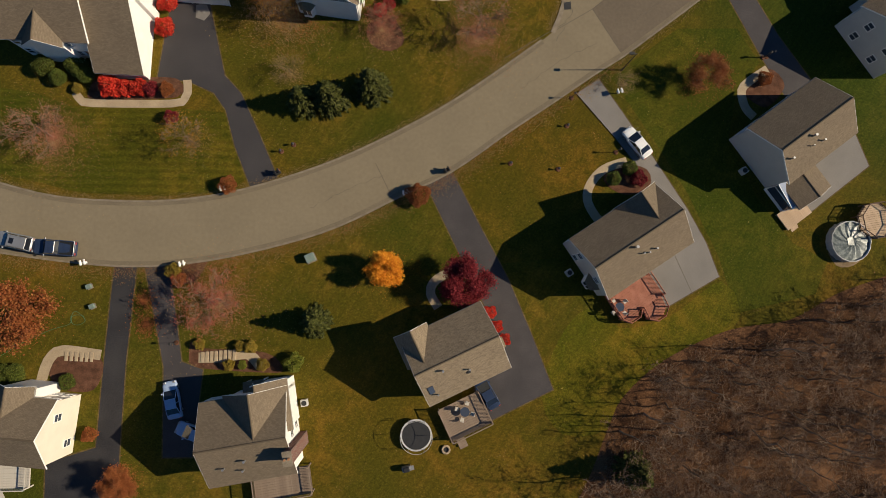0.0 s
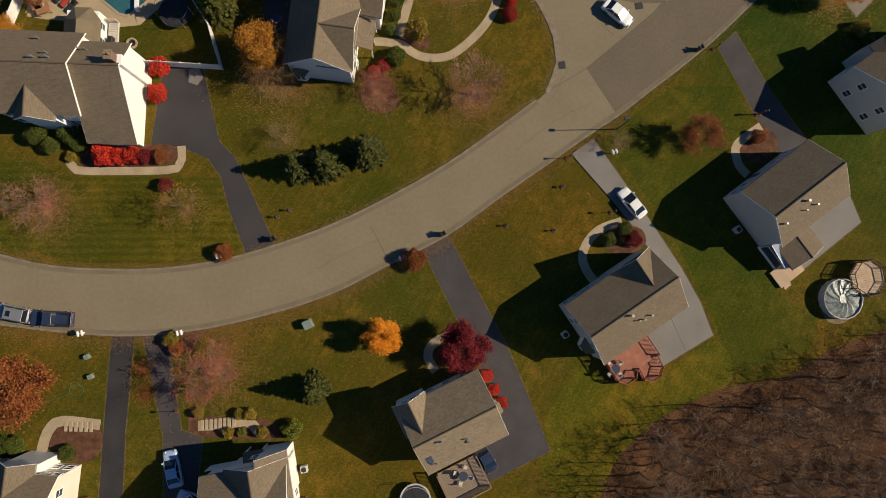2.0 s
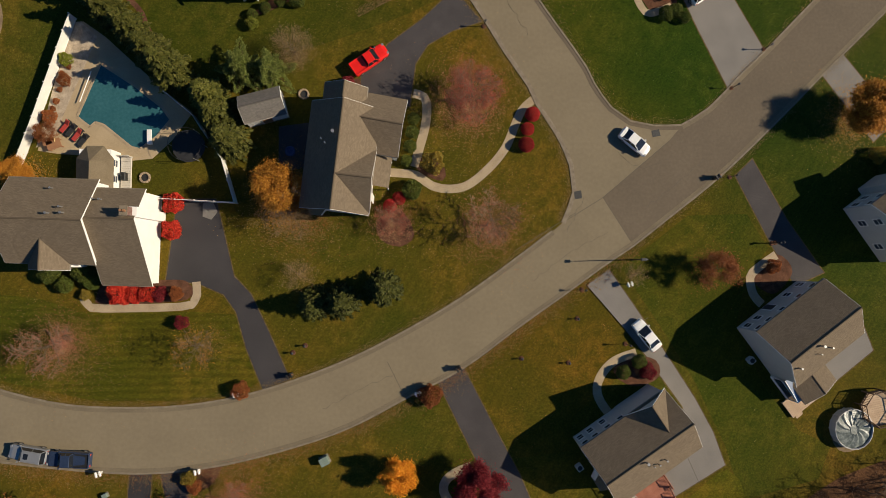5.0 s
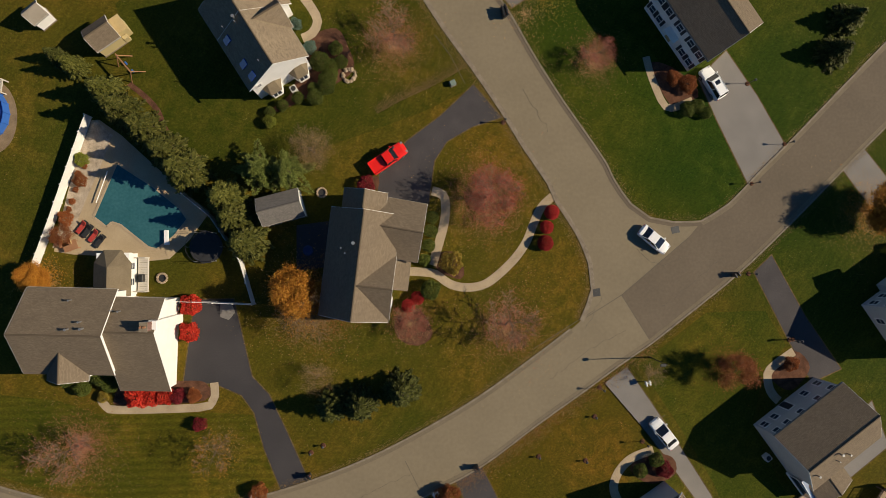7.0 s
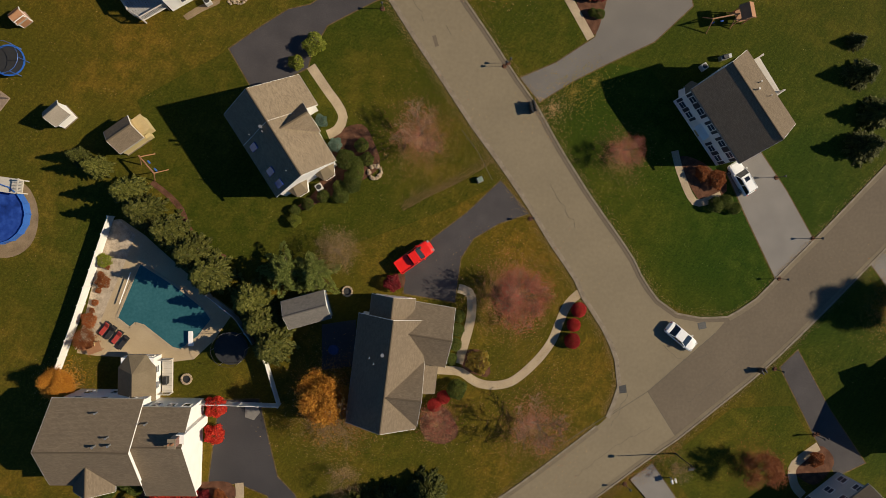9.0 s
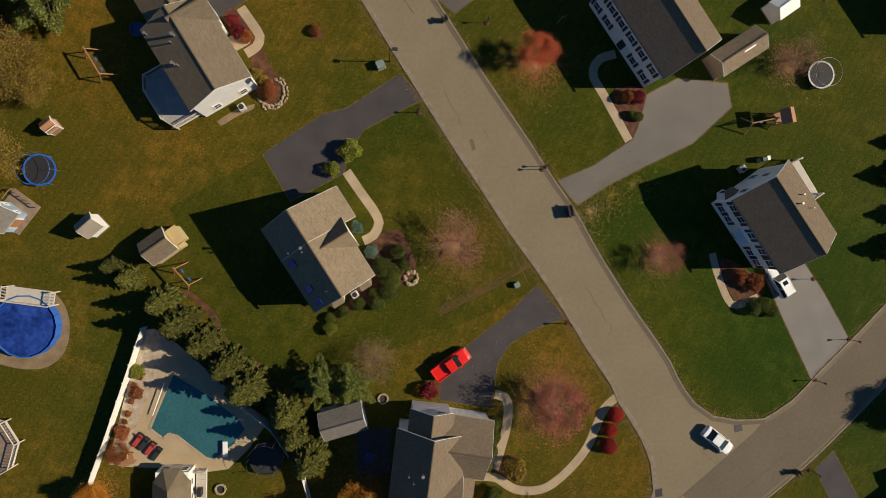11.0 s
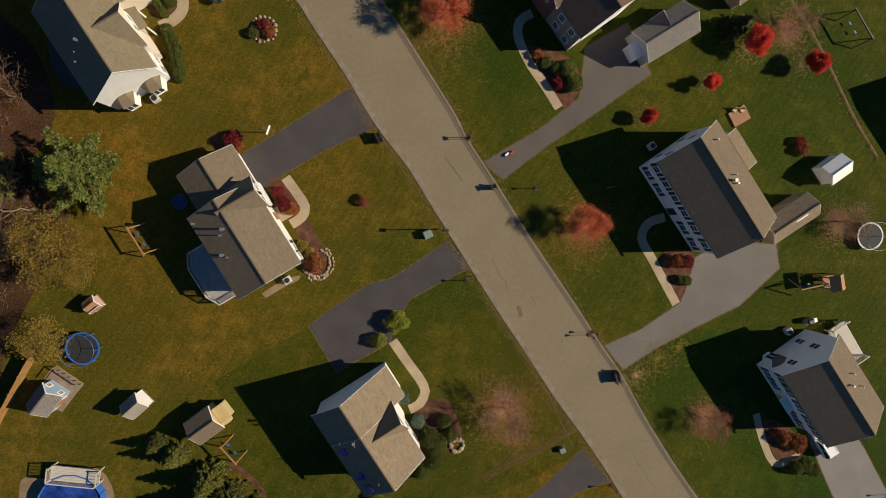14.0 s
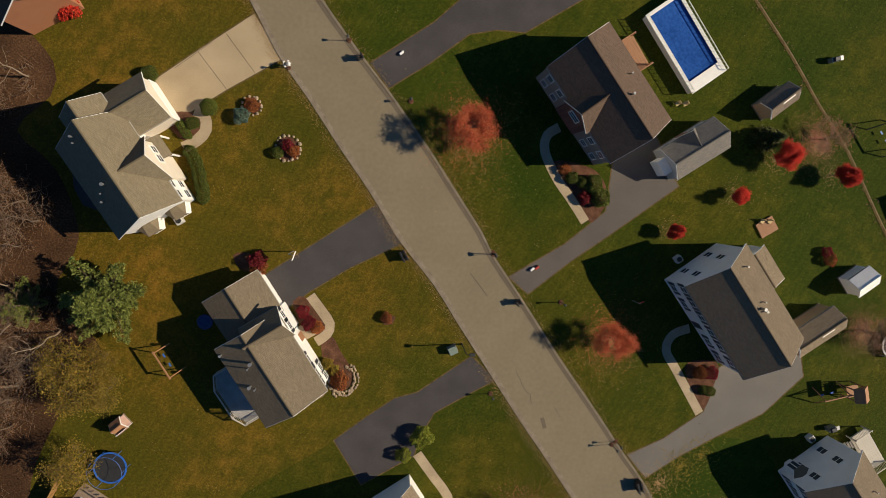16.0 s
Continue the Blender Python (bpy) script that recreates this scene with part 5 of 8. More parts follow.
# large house by the swimming pool
h, L, W = house_at(-45.0, 35.5, -2, 10.4, 10.3, "large white house with tan gabled roofs and a brick chimney")
gable_block(h, L, W, 5.6, 3.6, WHITE_SIDING, ROOF_TAN)
cross_gable(h, W, 5.6, 3.6, -0.15, 4.8, 0.7, WHITE_SIDING, ROOF_TAN, rise_c=2.0)
gable_block(h, 6.1, 11.9, 2.6, 5.7, WHITE_SIDING, ROOF_TAN, cx=7.6, cy=-1.75, ridge=2.1, back=5.5)
chimney(h, 9.95, 1.2, 9.3, 0.75, 1.0, z_chase=7.0)
part("chimney_chase", box(9.9, 0.6, 0, 10.85, 1.8, 8.0, 0.02), WHITE_SIDING, h, "white sided chimney chase")
two_rows(h, "back", L, W, (-0.3, 0.0, 0.3), shutters=False)
for k in (-1.8, 0.0, 1.8):
    add_window(h, (7.6 + k, 3.85, 3.4), 180, shutters=False)
two_rows(h, "front", L, W, (-0.4, -0.28, 0.2), shutters=False)
add_door(h, (0.33 * L, -W / 2 + 0.35, 0.2), 0, material=CEDAR)
vents(h, [(3.0, 0.8, roof_height(W, 5.6, 3.6, 0.8), 0.1), (1.4, 0.7, roof_height(W, 5.6, 3.6, 0.7), 0.1), (2.5, 1.5, roof_height(W, 5.6, 3.6, 1.5), 0.08), (0.45, 3.8, roof_height(W, 5.6, 3.6, 3.8), 0.08), (5.2, 2.7, 6.6, 0.08), (6.1, 2.65, 6.65, 0.08)])
# hipped garden room behind it
RIGHT_WING = (-41.8, 42.3, -1, 4.5, 5.7,)
gx, gy, gt, gl, gw = RIGHT_WING
room = thing("garden_room", gx, gy, 0, gt, "small garden room with a hipped tan roof behind the house", "sunroom")
part("wall", box(-gl / 2 + 0.3, -gw / 2 + 0.1, 0, gl / 2 - 0.3, gw / 2 - 0.4, 2.4), WHITE_SIDING, room)
bm = bmesh.new()
prof = [(-gl / 2, -gw / 2), (gl / 2, -gw / 2), (gl / 2, gw / 2 - 1.6), (gl / 2 - 1.2, gw / 2), (-gl / 2 + 1.2, gw / 2), (-gl / 2, gw / 2 - 1.6)]
low = [bm.verts.new((x, y, 2.45)) for x, y in prof]
low2 = [bm.verts.new((x, y, 2.3)) for x, y in prof]
r0, r1 = bm.verts.new((0, -gw / 2, 3.8)), bm.verts.new((0, gw / 2 - 2.2, 3.8))
for f in ((low[0], r0, r1, low[5]), (low[1], low[2], r1, r0), (low[2], low[3], r1), (low[3], low[4], r1), (low[4], low[5], r1), (low[0], low[1], r0), low2):
    bm.faces.new(f)
for k in range(6):
    bm.faces.new((low[k], low[(k + 1) % 6], low2[(k + 1) % 6], low2[k]))
bmesh.ops.recalc_face_normals(bm, faces=bm.faces)
part("roof", bm, ROOF_PLAIN, room)
for k in (-0.25, 0.25):
    add_window(room, (k * gl, gw / 2 - 0.4, 1.4), 180, h=1.2, shutters=False)
for k in (-0.2, 0.15):
    add_window(room, (gl / 2 - 0.3, k * gw, 1.4), 90, h=1.2, shutters=False)

poly_deck("side_deck", room, [(2.2, -2.4), (3.4, -2.4), (3.4, 1.9), (2.2, 1.9)], 0.4, DECK_PALE, DECK_PALE, "pale timber deck with rails beside a garden room", (1, 3))
part("grill", box(2.5, -1.2, 0.4, 3.1, -0.2, 1.2, 0.05), BLACK, tagged(new("deck_grill"), "black grill standing on a small pale deck", "grill")).parent.matrix_basis = room.matrix_basis.copy()

# south row, from the west
h, L, W = house_at(-47.9, -15.6, 174, 12.1, 7.9, "white house with a tan roof beside a black driveway")
gable_block(h, L, W, 5.6, 3.2, CREAM_SIDING, ROOF_TAN)
cross_gable(h, W, 5.6, 3.2, -0.1 * L, 4.4, 1.2, WHITE_SIDING, ROOF_TAN)
two_rows(h, "front", L, W, (-0.42, -0.3, 0.2), shutters=False)
two_rows(h, "left", L, W, (-0.2,), (0.25,), shutters=False)
deck("back_deck", -49.5, -22.2, 0, 5.0, 3.0, 1.0, DECK_PALE, "white railed deck behind a house")

h, L, W = house_at(-19.6, -16.9, -171, 10.2, 9.9, "white two storey house with a cross gabled tan roof")
gable_block(h, L, W, 5.6, 3.3, WHITE_SIDING, ROOF_TAN)
cross_gable(h, W, 5.6, 3.3, -1.5, 7.6, 0.35, WHITE_SIDING, ROOF_TAN, rise_c=3.05)
gable_block(h, 1.9, 4.0, 5.5, 2.5, WHITE_SIDING, ROOF_TAN, cx=-3.3, cy=-5.2, turn=90, ridge=-1.2, bury=0.3)
roof_slab([(-1.9, -6.2, 2.9), (0.6, -6.2, 2.9), (0.6, -4.6, 3.5), (-1.9, -4.6, 3.5)], 0.12, ROOF_TAN, "porch_roof", h)
for x in (-1.7, 0.4):
    part("porch_post", box(x - 0.08, -6.1, 0, x + 0.08, -5.94, 2.85), TRIM, h)
chimney(h, -5.2, 2.1, 9.7, 0.9, 1.5)
two_rows(h, "left", L, W, (-0.1, 0.05, 0.3), (-0.28, 0.0, 0.3), shutters=False)
two_rows(h, "front", L, W + 2.2, (-0.4, -0.28), shutters=False)
row_of_windows(h, "front", L, W + 2.2, (-0.15,), 4.2, shutters=False, w=1.6)
add_door(h, (0.1 * L, -W / 2 + 0.35, 0.2), 0, material=CEDAR)
add_door(h, (0.32 * L, -W / 2 + 0.35, 0), 0, 4.6, 2.2, name="garage_door")
ac_unit(h, -L / 2 - 0.8, -0.22 * W)
vents(h, [(0.0, 2.0, roof_height(W, 5.6, 3.3, 2.0), 0.1), (0.05 * L, 3.2, roof_height(W, 5.6, 3.3, 3.2), 0.08), (0.25 * L, 2.6, roof_height(W, 5.6, 3.3, 2.6), 0.08)])
deck("back_deck", -16.4, -23.5, math.degrees(h.matrix_basis.to_euler().z) + 180, 7.0, 3.4, 1.3, DECK_GREY, "weathered timber deck with rails behind a house")

h, L, W = house_at(4.7, -7.3, -155, 10.9, 8.9, "house with a mottled grey brown gabled roof beside an apron")
gable_block(h, L, W, 4.9, 2.8, WHITE_SIDING, ROOF_MOTTLED)
cross_gable(h, W, 4.9, 2.8, 3.8, 4.4, 0.45, WHITE_SIDING, ROOF_MOTTLED, rise_c=2.2)
two_rows(h, "front", L, W, (-0.35, -0.1, 0.1), shutters=False, zs=(3.9, 1.5))
two_rows(h, "left", L, W, (-0.2,), (-0.3,), shutters=False, zs=(3.9, 1.5))
row_of_windows(h, "front", L, W + 0.9, (0.3, 0.41), 3.9, shutters=False)
bay_window(h, pose(-L / 2 + 0.35, 1.5, 0, 0, 0, -90), 2.2, 0.9)
vents(h, [(x, y, roof_height(W, 4.9, 2.8, y), r) for x, y, r in ((2.2, 0.9, 0.1), (-0.7, 2.2, 0.08), (3.9, 3.4, 0.07))])
part("roof_box", box(-0.75, 2.3, roof_height(W, 4.9, 2.8, 2.6) - 0.1, -0.35, 2.65, roof_height(W, 4.9, 2.8, 2.6) + 0.25, 0.03), DARK_METAL, h, "dark roof ventilator")
s = part("skylight", box(-0.35, -0.55, -0.02, 0.35, 0.55, 0.1, 0.02), PANE, h, "dark glass skylight")
s.matrix_basis = pose(4.4, 2.5, roof_height(W, 4.9, 2.8, 2.5), -math.degrees(math.atan2(2.8, W / 2)), 0, 0)
deck("back_deck", 6.2, -15.6, math.degrees(h.matrix_basis.to_euler().z) + 180, 5.6, 4.4, 1.0, DECK_GREY, "weathered timber deck with furniture behind a house")

h, L, W = house_at(26.7, 6.5, -147, 13.1, 8.9, "house with a tan gabled roof above a concrete drive")
gable_block(h, L, W, 5.0, 2.8, GREY_SIDING, ROOF_TAN)
cross_gable(h, W, 5.0, 2.8, -3.5, 6.3, 0.1, GREY_SIDING, ROOF_TAN, rise_c=2.3)
two_rows(h, "front", L, W, (-0.38, -0.22, 0.0, 0.15, 0.3, 0.42), (-0.1, 0.15, 0.3, 0.42), shutters=False, zs=(3.9, 1.5))
two_rows(h, "right", L, W, (-0.2, 0.2), shutters=False, zs=(3.9, 1.5))
ac_unit(h, L / 2 + 1.2, -0.05 * W)
bay_window(h, pose(L / 2 - 0.35, 0.22 * W, 0, 0, 0, 90), 2.2, 0.9)
vents(h, [(x, y, roof_height(W, 5.0, 2.8, y), r) for x, y, r in ((0.95, 0.6, 0.13), (0.35, 1.8, 0.06), (-0.35, 2.1, 0.08), (-1.4, 2.2, 0.09))])
poly_deck("red_deck", h, [(5.5, 4.1), (5.5, 8.3), (4.8, 9.2), (3.4, 9.2), (2.7, 8.5), (-1.0, 8.5), (-1.0, 4.1)], 0.9, DECK_RED, DECK_RED, "red stained timber deck with rails behind a house", (4, 6))
poly_deck("red_deck_lower", h, [(2.2, 8.6), (2.4, 10.2), (1.6, 11.0), (0.4, 11.0), (-0.6, 10.2), (-0.8, 8.6)], 0.45, DECK_RED, DECK_RED, "lower red stained timber deck with angled rails", (5,))

h, L, W = house_at(49.1, 20.7, -144, 11.5, 8.9, "pale grey house with a brown gabled roof and glazed porch")
gable_block(h, L, W, 5.3, 2.9, GREY_SIDING, ROOF_TAN)
two_rows(h, "front", L, W, (-0.4, -0.2, 0.05, 0.25, 0.4), (-0.4, -0.2, 0.25, 0.4), shutters=False)
add_door(h, (0.05 * L, -W / 2 + 0.35, 0.2), 0, material=SHUTTER)
gable_block(h, 4.2, 5.4, 2.9, 0.9, GREY_SIDING, ROOF_TAN, cx=2.45, cy=W / 2 + 1.9, turn=90, over=0.2)
vents(h, [(x, y, roof_height(W, 5.3, 2.9, y), r) for x, y, r in ((1.1, 0.9, 0.12), (1.6, 1.9, 0.06), (-0.1, 2.2, 0.09), (4.9, 1.6, 0.1))])
ac_unit(h, L / 2 + 0.9, 0.05 * W)
# glazed garden room on its corner, above a low tan terrace
gt = math.degrees(h.matrix_basis.to_euler().z) + 180
room = thing("sunroom", 49.4, 13.5, 0, gt, "white framed sunroom, the reflected sky put into its glass roof's colour", "sunroom")
part("base_wall", box(-1.7, -1.9, 0, 1.7, 1.9, 0.6), WHITE_SIDING, room)
for x0 in (-1.7, -0.6, 0.5, 1.6):
    for y0 in (-1.9, 1.8):
        part("post", box(x0, y0, 0.6, x0 + 0.1, y0 + 0.1, 2.4 + (y0 + 1.9) * 0.2), TRIM, room)
    bm = bmesh.new()
    add_tube(bm, (x0 + 0.05, -1.9, 2.42), (x0 + 0.05, 1.9, 3.18), 0.06, 0.06, 5)
    part("rafter", bm, TRIM, room)
for k in range(3):
    x0 = -1.6 + k * 1.1
    o = part("roof_pane", box(0, -1.93, -0.015, 1.0, 1.93, 0.015), SUN_GLASS, room)
    o.matrix_basis = pose(x0, 0, 2.78, 11.3, 0, 0)
    part("pane", box(x0, -1.87, 0.6, x0 + 1.0, -1.83, 2.3), PANE, room)
for s in (-1, 1):
    part("side_pane", box(s * 1.62, -1.8, 0.6, s * 1.66, 1.8, 2.4), PANE, room)
    part("side_beam", box(s * 1.6, -1.9, 2.32, s * 1.7, 1.9, 2.44), TRIM, room)
part("front_beam", box(-1.7, -1.92, 2.3, 1.7, -1.8, 2.46), TRIM, room)
part("end_frame", box(-1.7, -1.96, 0.55, 1.7, -1.9, 0.7), TRIM, room)
deck("terrace_deck", 50.8, 10.7, gt, 4.2, 2.6, 0.4, DECK_TAN, "low tan timber terrace before a sunroom", rail=False)

h, L, W = house_at(65.9, 37.1, -145, 13.5, 9.8, "pale grey house at the end of a drive")
gable_block(h, L, W, 5.6, 3.1, GREY_SIDING, ROOF_TAN)
cross_gable(h, W, 5.6, 3.1, 0.1 * L, 4.0, 1.0, GREY_SIDING, ROOF_TAN)
two_rows(h, "front", L, W, (-0.3, 0.3, 0.42), shutters=False)
two_rows(h, "right", L, W, (-0.2, 0.2), shutters=False)

# a neighbour beyond the boundary, known by its shadow
h, L, W = house_at(56.0, 108.9, -53, 14.1, 9.0, "white two storey house beyond the garden boundary")
gable_block(h, L, W, 5.6, 3.27, WHITE_SIDING, ROOF_TAN)
two_rows(h, "front", L, W, (-0.35, -0.12, 0.12, 0.35))


# ---- plants ----
def quads_mesh(name, c, u, v, material):
    """One quad about each centre c with half axes u and v, all in numpy arrays."""
    n = len(c)
    pts = np.stack([c - u - v, c + u - v, c + u + v, c - u + v], 1).reshape(-1, 3)
    me = bpy.data.meshes.new(name)
    me.vertices.add(4 * n)
    me.loops.add(4 * n)
    me.polygons.add(n)
    me.vertices.foreach_set("co", pts.ravel())
    me.loops.foreach_set("vertex_index", np.arange(4 * n))
    me.polygons.foreach_set("loop_start", np.arange(0, 4 * n, 4))
    me.update(calc_edges=True)
    me.materials.append(material)
    return me


def leaf_quads(rng, c, size, flat=0.5):
    """Random leaf axes, leaning to the horizontal by flat."""
    n = len(c)
    a = rng.normal(size=(n, 3)) * (1, 1, 1 - flat)
    a /= np.linalg.norm(a, axis=1)[:, None]
    b = rng.normal(size=(n, 3)) * (1, 1, 1 - flat)
    b -= a * (a * b).sum(1)[:, None]
    b /= np.linalg.norm(b, axis=1)[:, None] + 1e-6
    s = size * rng.uniform(0.6, 1.3, (n, 1))
    return a * s, b * s * 0.7


def limbs_mesh(name, segments, material, sides=4):
    """Tapered prisms for a list of (start, end, radius, end radius)."""
    seg = np.array([(*a, *b, ra, rb) for a, b, ra, rb in segments])
    a, b, ra, rb = seg[:, :3], seg[:, 3:6], seg[:, 6:7], seg[:, 7:8]
    d = b - a
    d /= np.linalg.norm(d, axis=1)[:, None] + 1e-9
    h = np.where(np.abs(d[:, 2:]) < 0.9, [[0, 0, 1.0]], [[1.0, 0, 0]])
    u = np.cross(d, h)
    u /= np.linalg.norm(u, axis=1)[:, None]
    v = np.cross(d, u)
    n, pts = len(seg), []
    for p, r in ((a, ra), (b, rb)):
        for k in range(sides):
            t = 6.28318 * k / sides
            pts.append(p + r * (u * math.cos(t) + v * math.sin(t)))
    pts = np.stack(pts, 1)
    f = []
    for k in range(sides):
        j = (k + 1) % sides
        f.append((k, j, sides + j, sides + k))
    f = (np.array(f)[None] + (np.arange(n) * 2 * sides)[:, None, None]).reshape(-1, 4)
    me = bpy.data.meshes.new(name)
    me.vertices.add(n * 2 * sides)
    me.loops.add(len(f) * 4)
    me.polygons.add(len(f))
    me.vertices.foreach_set("co", pts.ravel())
    me.loops.foreach_set("vertex_index", f.ravel())
    me.polygons.foreach_set("loop_start", np.arange(0, len(f) * 4, 4))
    me.update(calc_edges=True)
    me.materials.append(material)
    return me


def skeleton_of(rng, height, radius, limbs=11, twigs=7, low=0.22):
    """Trunk, limbs, branches and twigs; returns thick ones, thin ones and the tips."""
    thick, thin, tips = [], [], []
    p, r = np.zeros(3), 0.011 * height + 0.02
    joints = [p]
    for k in range(6):
        q = p + np.array([rng.normal() * 0.03 * height, rng.normal() * 0.03 * height, height * 0.145])
        thick.append((p, q, r, r * 0.78))
        p, r = q, r * 0.78
        joints.append(p)
    for i in range(limbs):
        s = low + (0.86 - low) * (i + rng.random()) / limbs
        k = min(5, int(s / 0.145))
        start = joints[k] + (joints[k + 1] - joints[k]) * (s / 0.145 - k if k < 6 else 0)
        az = i * 2.4 + rng.normal() * 0.3
        reach = radius * (1.0 - 0.75 * max(0.0, (s - 0.4) / 0.6) ** 1.3) * rng.uniform(0.75, 1.1)
        rise = height * rng.uniform(0.12, 0.26)
        end = start + np.array([math.cos(az) * reach, math.sin(az) * reach, rise])
        mid = start + (end - start) * 0.5 + np.array([rng.normal() * 0.08, rng.normal() * 0.08, -0.04]) * radius
        lr = 0.012 * radius * (1.1 - s) + 0.008
        thick += [(start, mid, lr, lr * 0.65), (mid, end, lr * 0.65, lr * 0.25)]
        tips.append(end)
        for j in range(twigs):
            f = 0.3 + 0.7 * (j + rng.random()) / twigs
            b0 = start + (mid - start) * f * 2 if f < 0.5 else mid + (end - mid) * (f * 2 - 1)
            a2 = az + (1 if j % 2 else -1) * rng.uniform(0.4, 1.1)
            ln = reach * rng.uniform(0.25, 0.5) * (1.2 - 0.5 * f)
            b1 = b0 + np.array([math.cos(a2) * ln, math.sin(a2) * ln, ln * rng.uniform(0.15, 0.7)])
            thin.append((b0, b1, lr * 0.4, 0.006))
            tips.append(b1)
            for w in range(4):
                g = rng.uniform(0.3, 1.0)
                c0 = b0 + (b1 - b0) * g
                a3 = a2 + rng.normal() * 0.8
                l3 = ln * rng.uniform(0.3, 0.6)
                c1 = c0 + np.array([math.cos(a3) * l3, math.sin(a3) * l3, l3 * rng.uniform(-0.1, 0.7)])
                thin.append((c0, c1, 0.012, 0.004))
                tips.append(c1)
    return thick, thin, np.array(tips)


def broadleaf(name, colour, height, radius, leaves, seed, leaf=0.16, twig_r=1.0, limbs=11, bunch=0.45, low=0.22):
    """A tree or large bush; leaves: how many stand at each twig's tip."""
    rng = np.random.default_rng(seed)
    t = thing(name, 0, 0)
    thick, thin, tips = skeleton_of(rng, height, radius, limbs=limbs, low=low)
    trunk = part_mesh("trunk", limbs_mesh("trunk", thick, BARK, 5), None, t)
    tagged(part_mesh("branchwork", limbs_mesh("branchwork", [(a, b, ra * twig_r, rb * twig_r) for a, b, ra, rb in thin], TWIG, 3), None, t), kind="stuff")
    if leaves:
        c = np.repeat(tips, max(1, int(leaves)), 0) if leaves >= 1 else tips[rng.random(len(tips)) < leaves]
        c = c + rng.normal(size=c.shape) * bunch * (1, 1, 0.8)
        u, v = leaf_quads(rng, c, leaf)
        part_mesh("crown", quads_mesh("crown", c, u, v, LEAVES[colour]), None, t)
    return t


def conifer(name, colour, height, radius, seed, leaf=0.2, whorls=17, dense=26):
    """Whorls of drooping branches, each set with needle sprays."""
    rng = np.random.default_rng(seed)
    t = thing(name, 0, 0)
    seg, c, u, v = [((0, 0, 0), (0, 0, height * 0.97), 0.022 * height, 0.02)], [], [], []
    for k in range(whorls):
        s = k / (whorls - 1)
        z = height * (0.1 + 0.88 * s)
        reach = radius * (1 - s) ** 0.8 + 0.12
        n = int(6 + 5 * (1 - s))
        for i in range(n):
            az = 6.283 * (i + rng.random() * 0.7) / n + k * 0.7
            ln = reach * rng.uniform(0.7, 1.12)
            d = np.array([math.cos(az), math.sin(az), -0.18])
            base = np.array([0, 0, z])
            seg.append((base, base + d * ln, 0.035, 0.008))
            m = max(4, int(dense * ln / radius))
            f = rng.uniform(0.15, 1.0, m)
            side = np.array([-math.sin(az), math.cos(az), 0])
            w = rng.normal(size=m) * 0.2 * ln * (1.1 - f)
            c.append(base + f[:, None] * d * ln + w[:, None] * side + rng.normal(size=(m, 3)) * 0.07)
            along = d * 1.0 + side * (np.sign(w) * 0.5)[:, None] + rng.normal(size=(m, 3)) * 0.25
            along /= np.linalg.norm(along, axis=1)[:, None]
            cross = np.cross(along, (0, 0, 1.0)) + rng.normal(size=(m, 3)) * 0.35
            sz = leaf * rng.uniform(0.7, 1.4, (m, 1))
            u.append(along * sz * 1.3)
            v.append(cross * sz * 0.5)
    part_mesh("trunk", limbs_mesh("trunk", seg, BARK, 5), None, t)
    part_mesh("crown", quads_mesh("crown", np.concatenate(c), np.concatenate(u), np.concatenate(v), LEAVES[colour]), None, t)
    return t


def shrub(name, colour, radius, seed, height=None, count=2200, leaf=0.055, lumps=1.0):
    """A clipped or loose shrub: short stems inside a shell of leaves with an uneven outline."""
    rng = np.random.default_rng(seed)
    t = thing(name, 0, 0)
    h = height or radius * 1.5
    d = rng.normal(size=(count, 3))
    d[:, 2] = np.abs(d[:, 2]) * 1.0 - 0.15
    d /= np.linalg.norm(d, axis=1)[:, None]
    lump = 1 + lumps * (0.12 * np.sin(d[:, 0] * 5 + seed) + 0.1 * np.sin(d[:, 1] * 7 + 2 * seed))
    r = rng.uniform(0.72, 1.03, count) * lump
    c = d * r[:, None] * (radius, radius, h * 0.62) + (0, 0, h * 0.4)
    c[:, 2] = np.maximum(c[:, 2], 0.05)
    u, v = leaf_quads(rng, c, leaf * max(1.0, radius), 0.2)
    part_mesh("stems", limbs_mesh("stems", [((0, 0, 0), (math.cos(k) * radius * 0.6, math.sin(k) * radius * 0.6, h * 0.75), 0.03, 0.008) for k in range(7)], BARK, 4), None, t)
    part_mesh("leaves", quads_mesh("leaves", c, u, v, LEAVES[colour]), None, t)
    return t


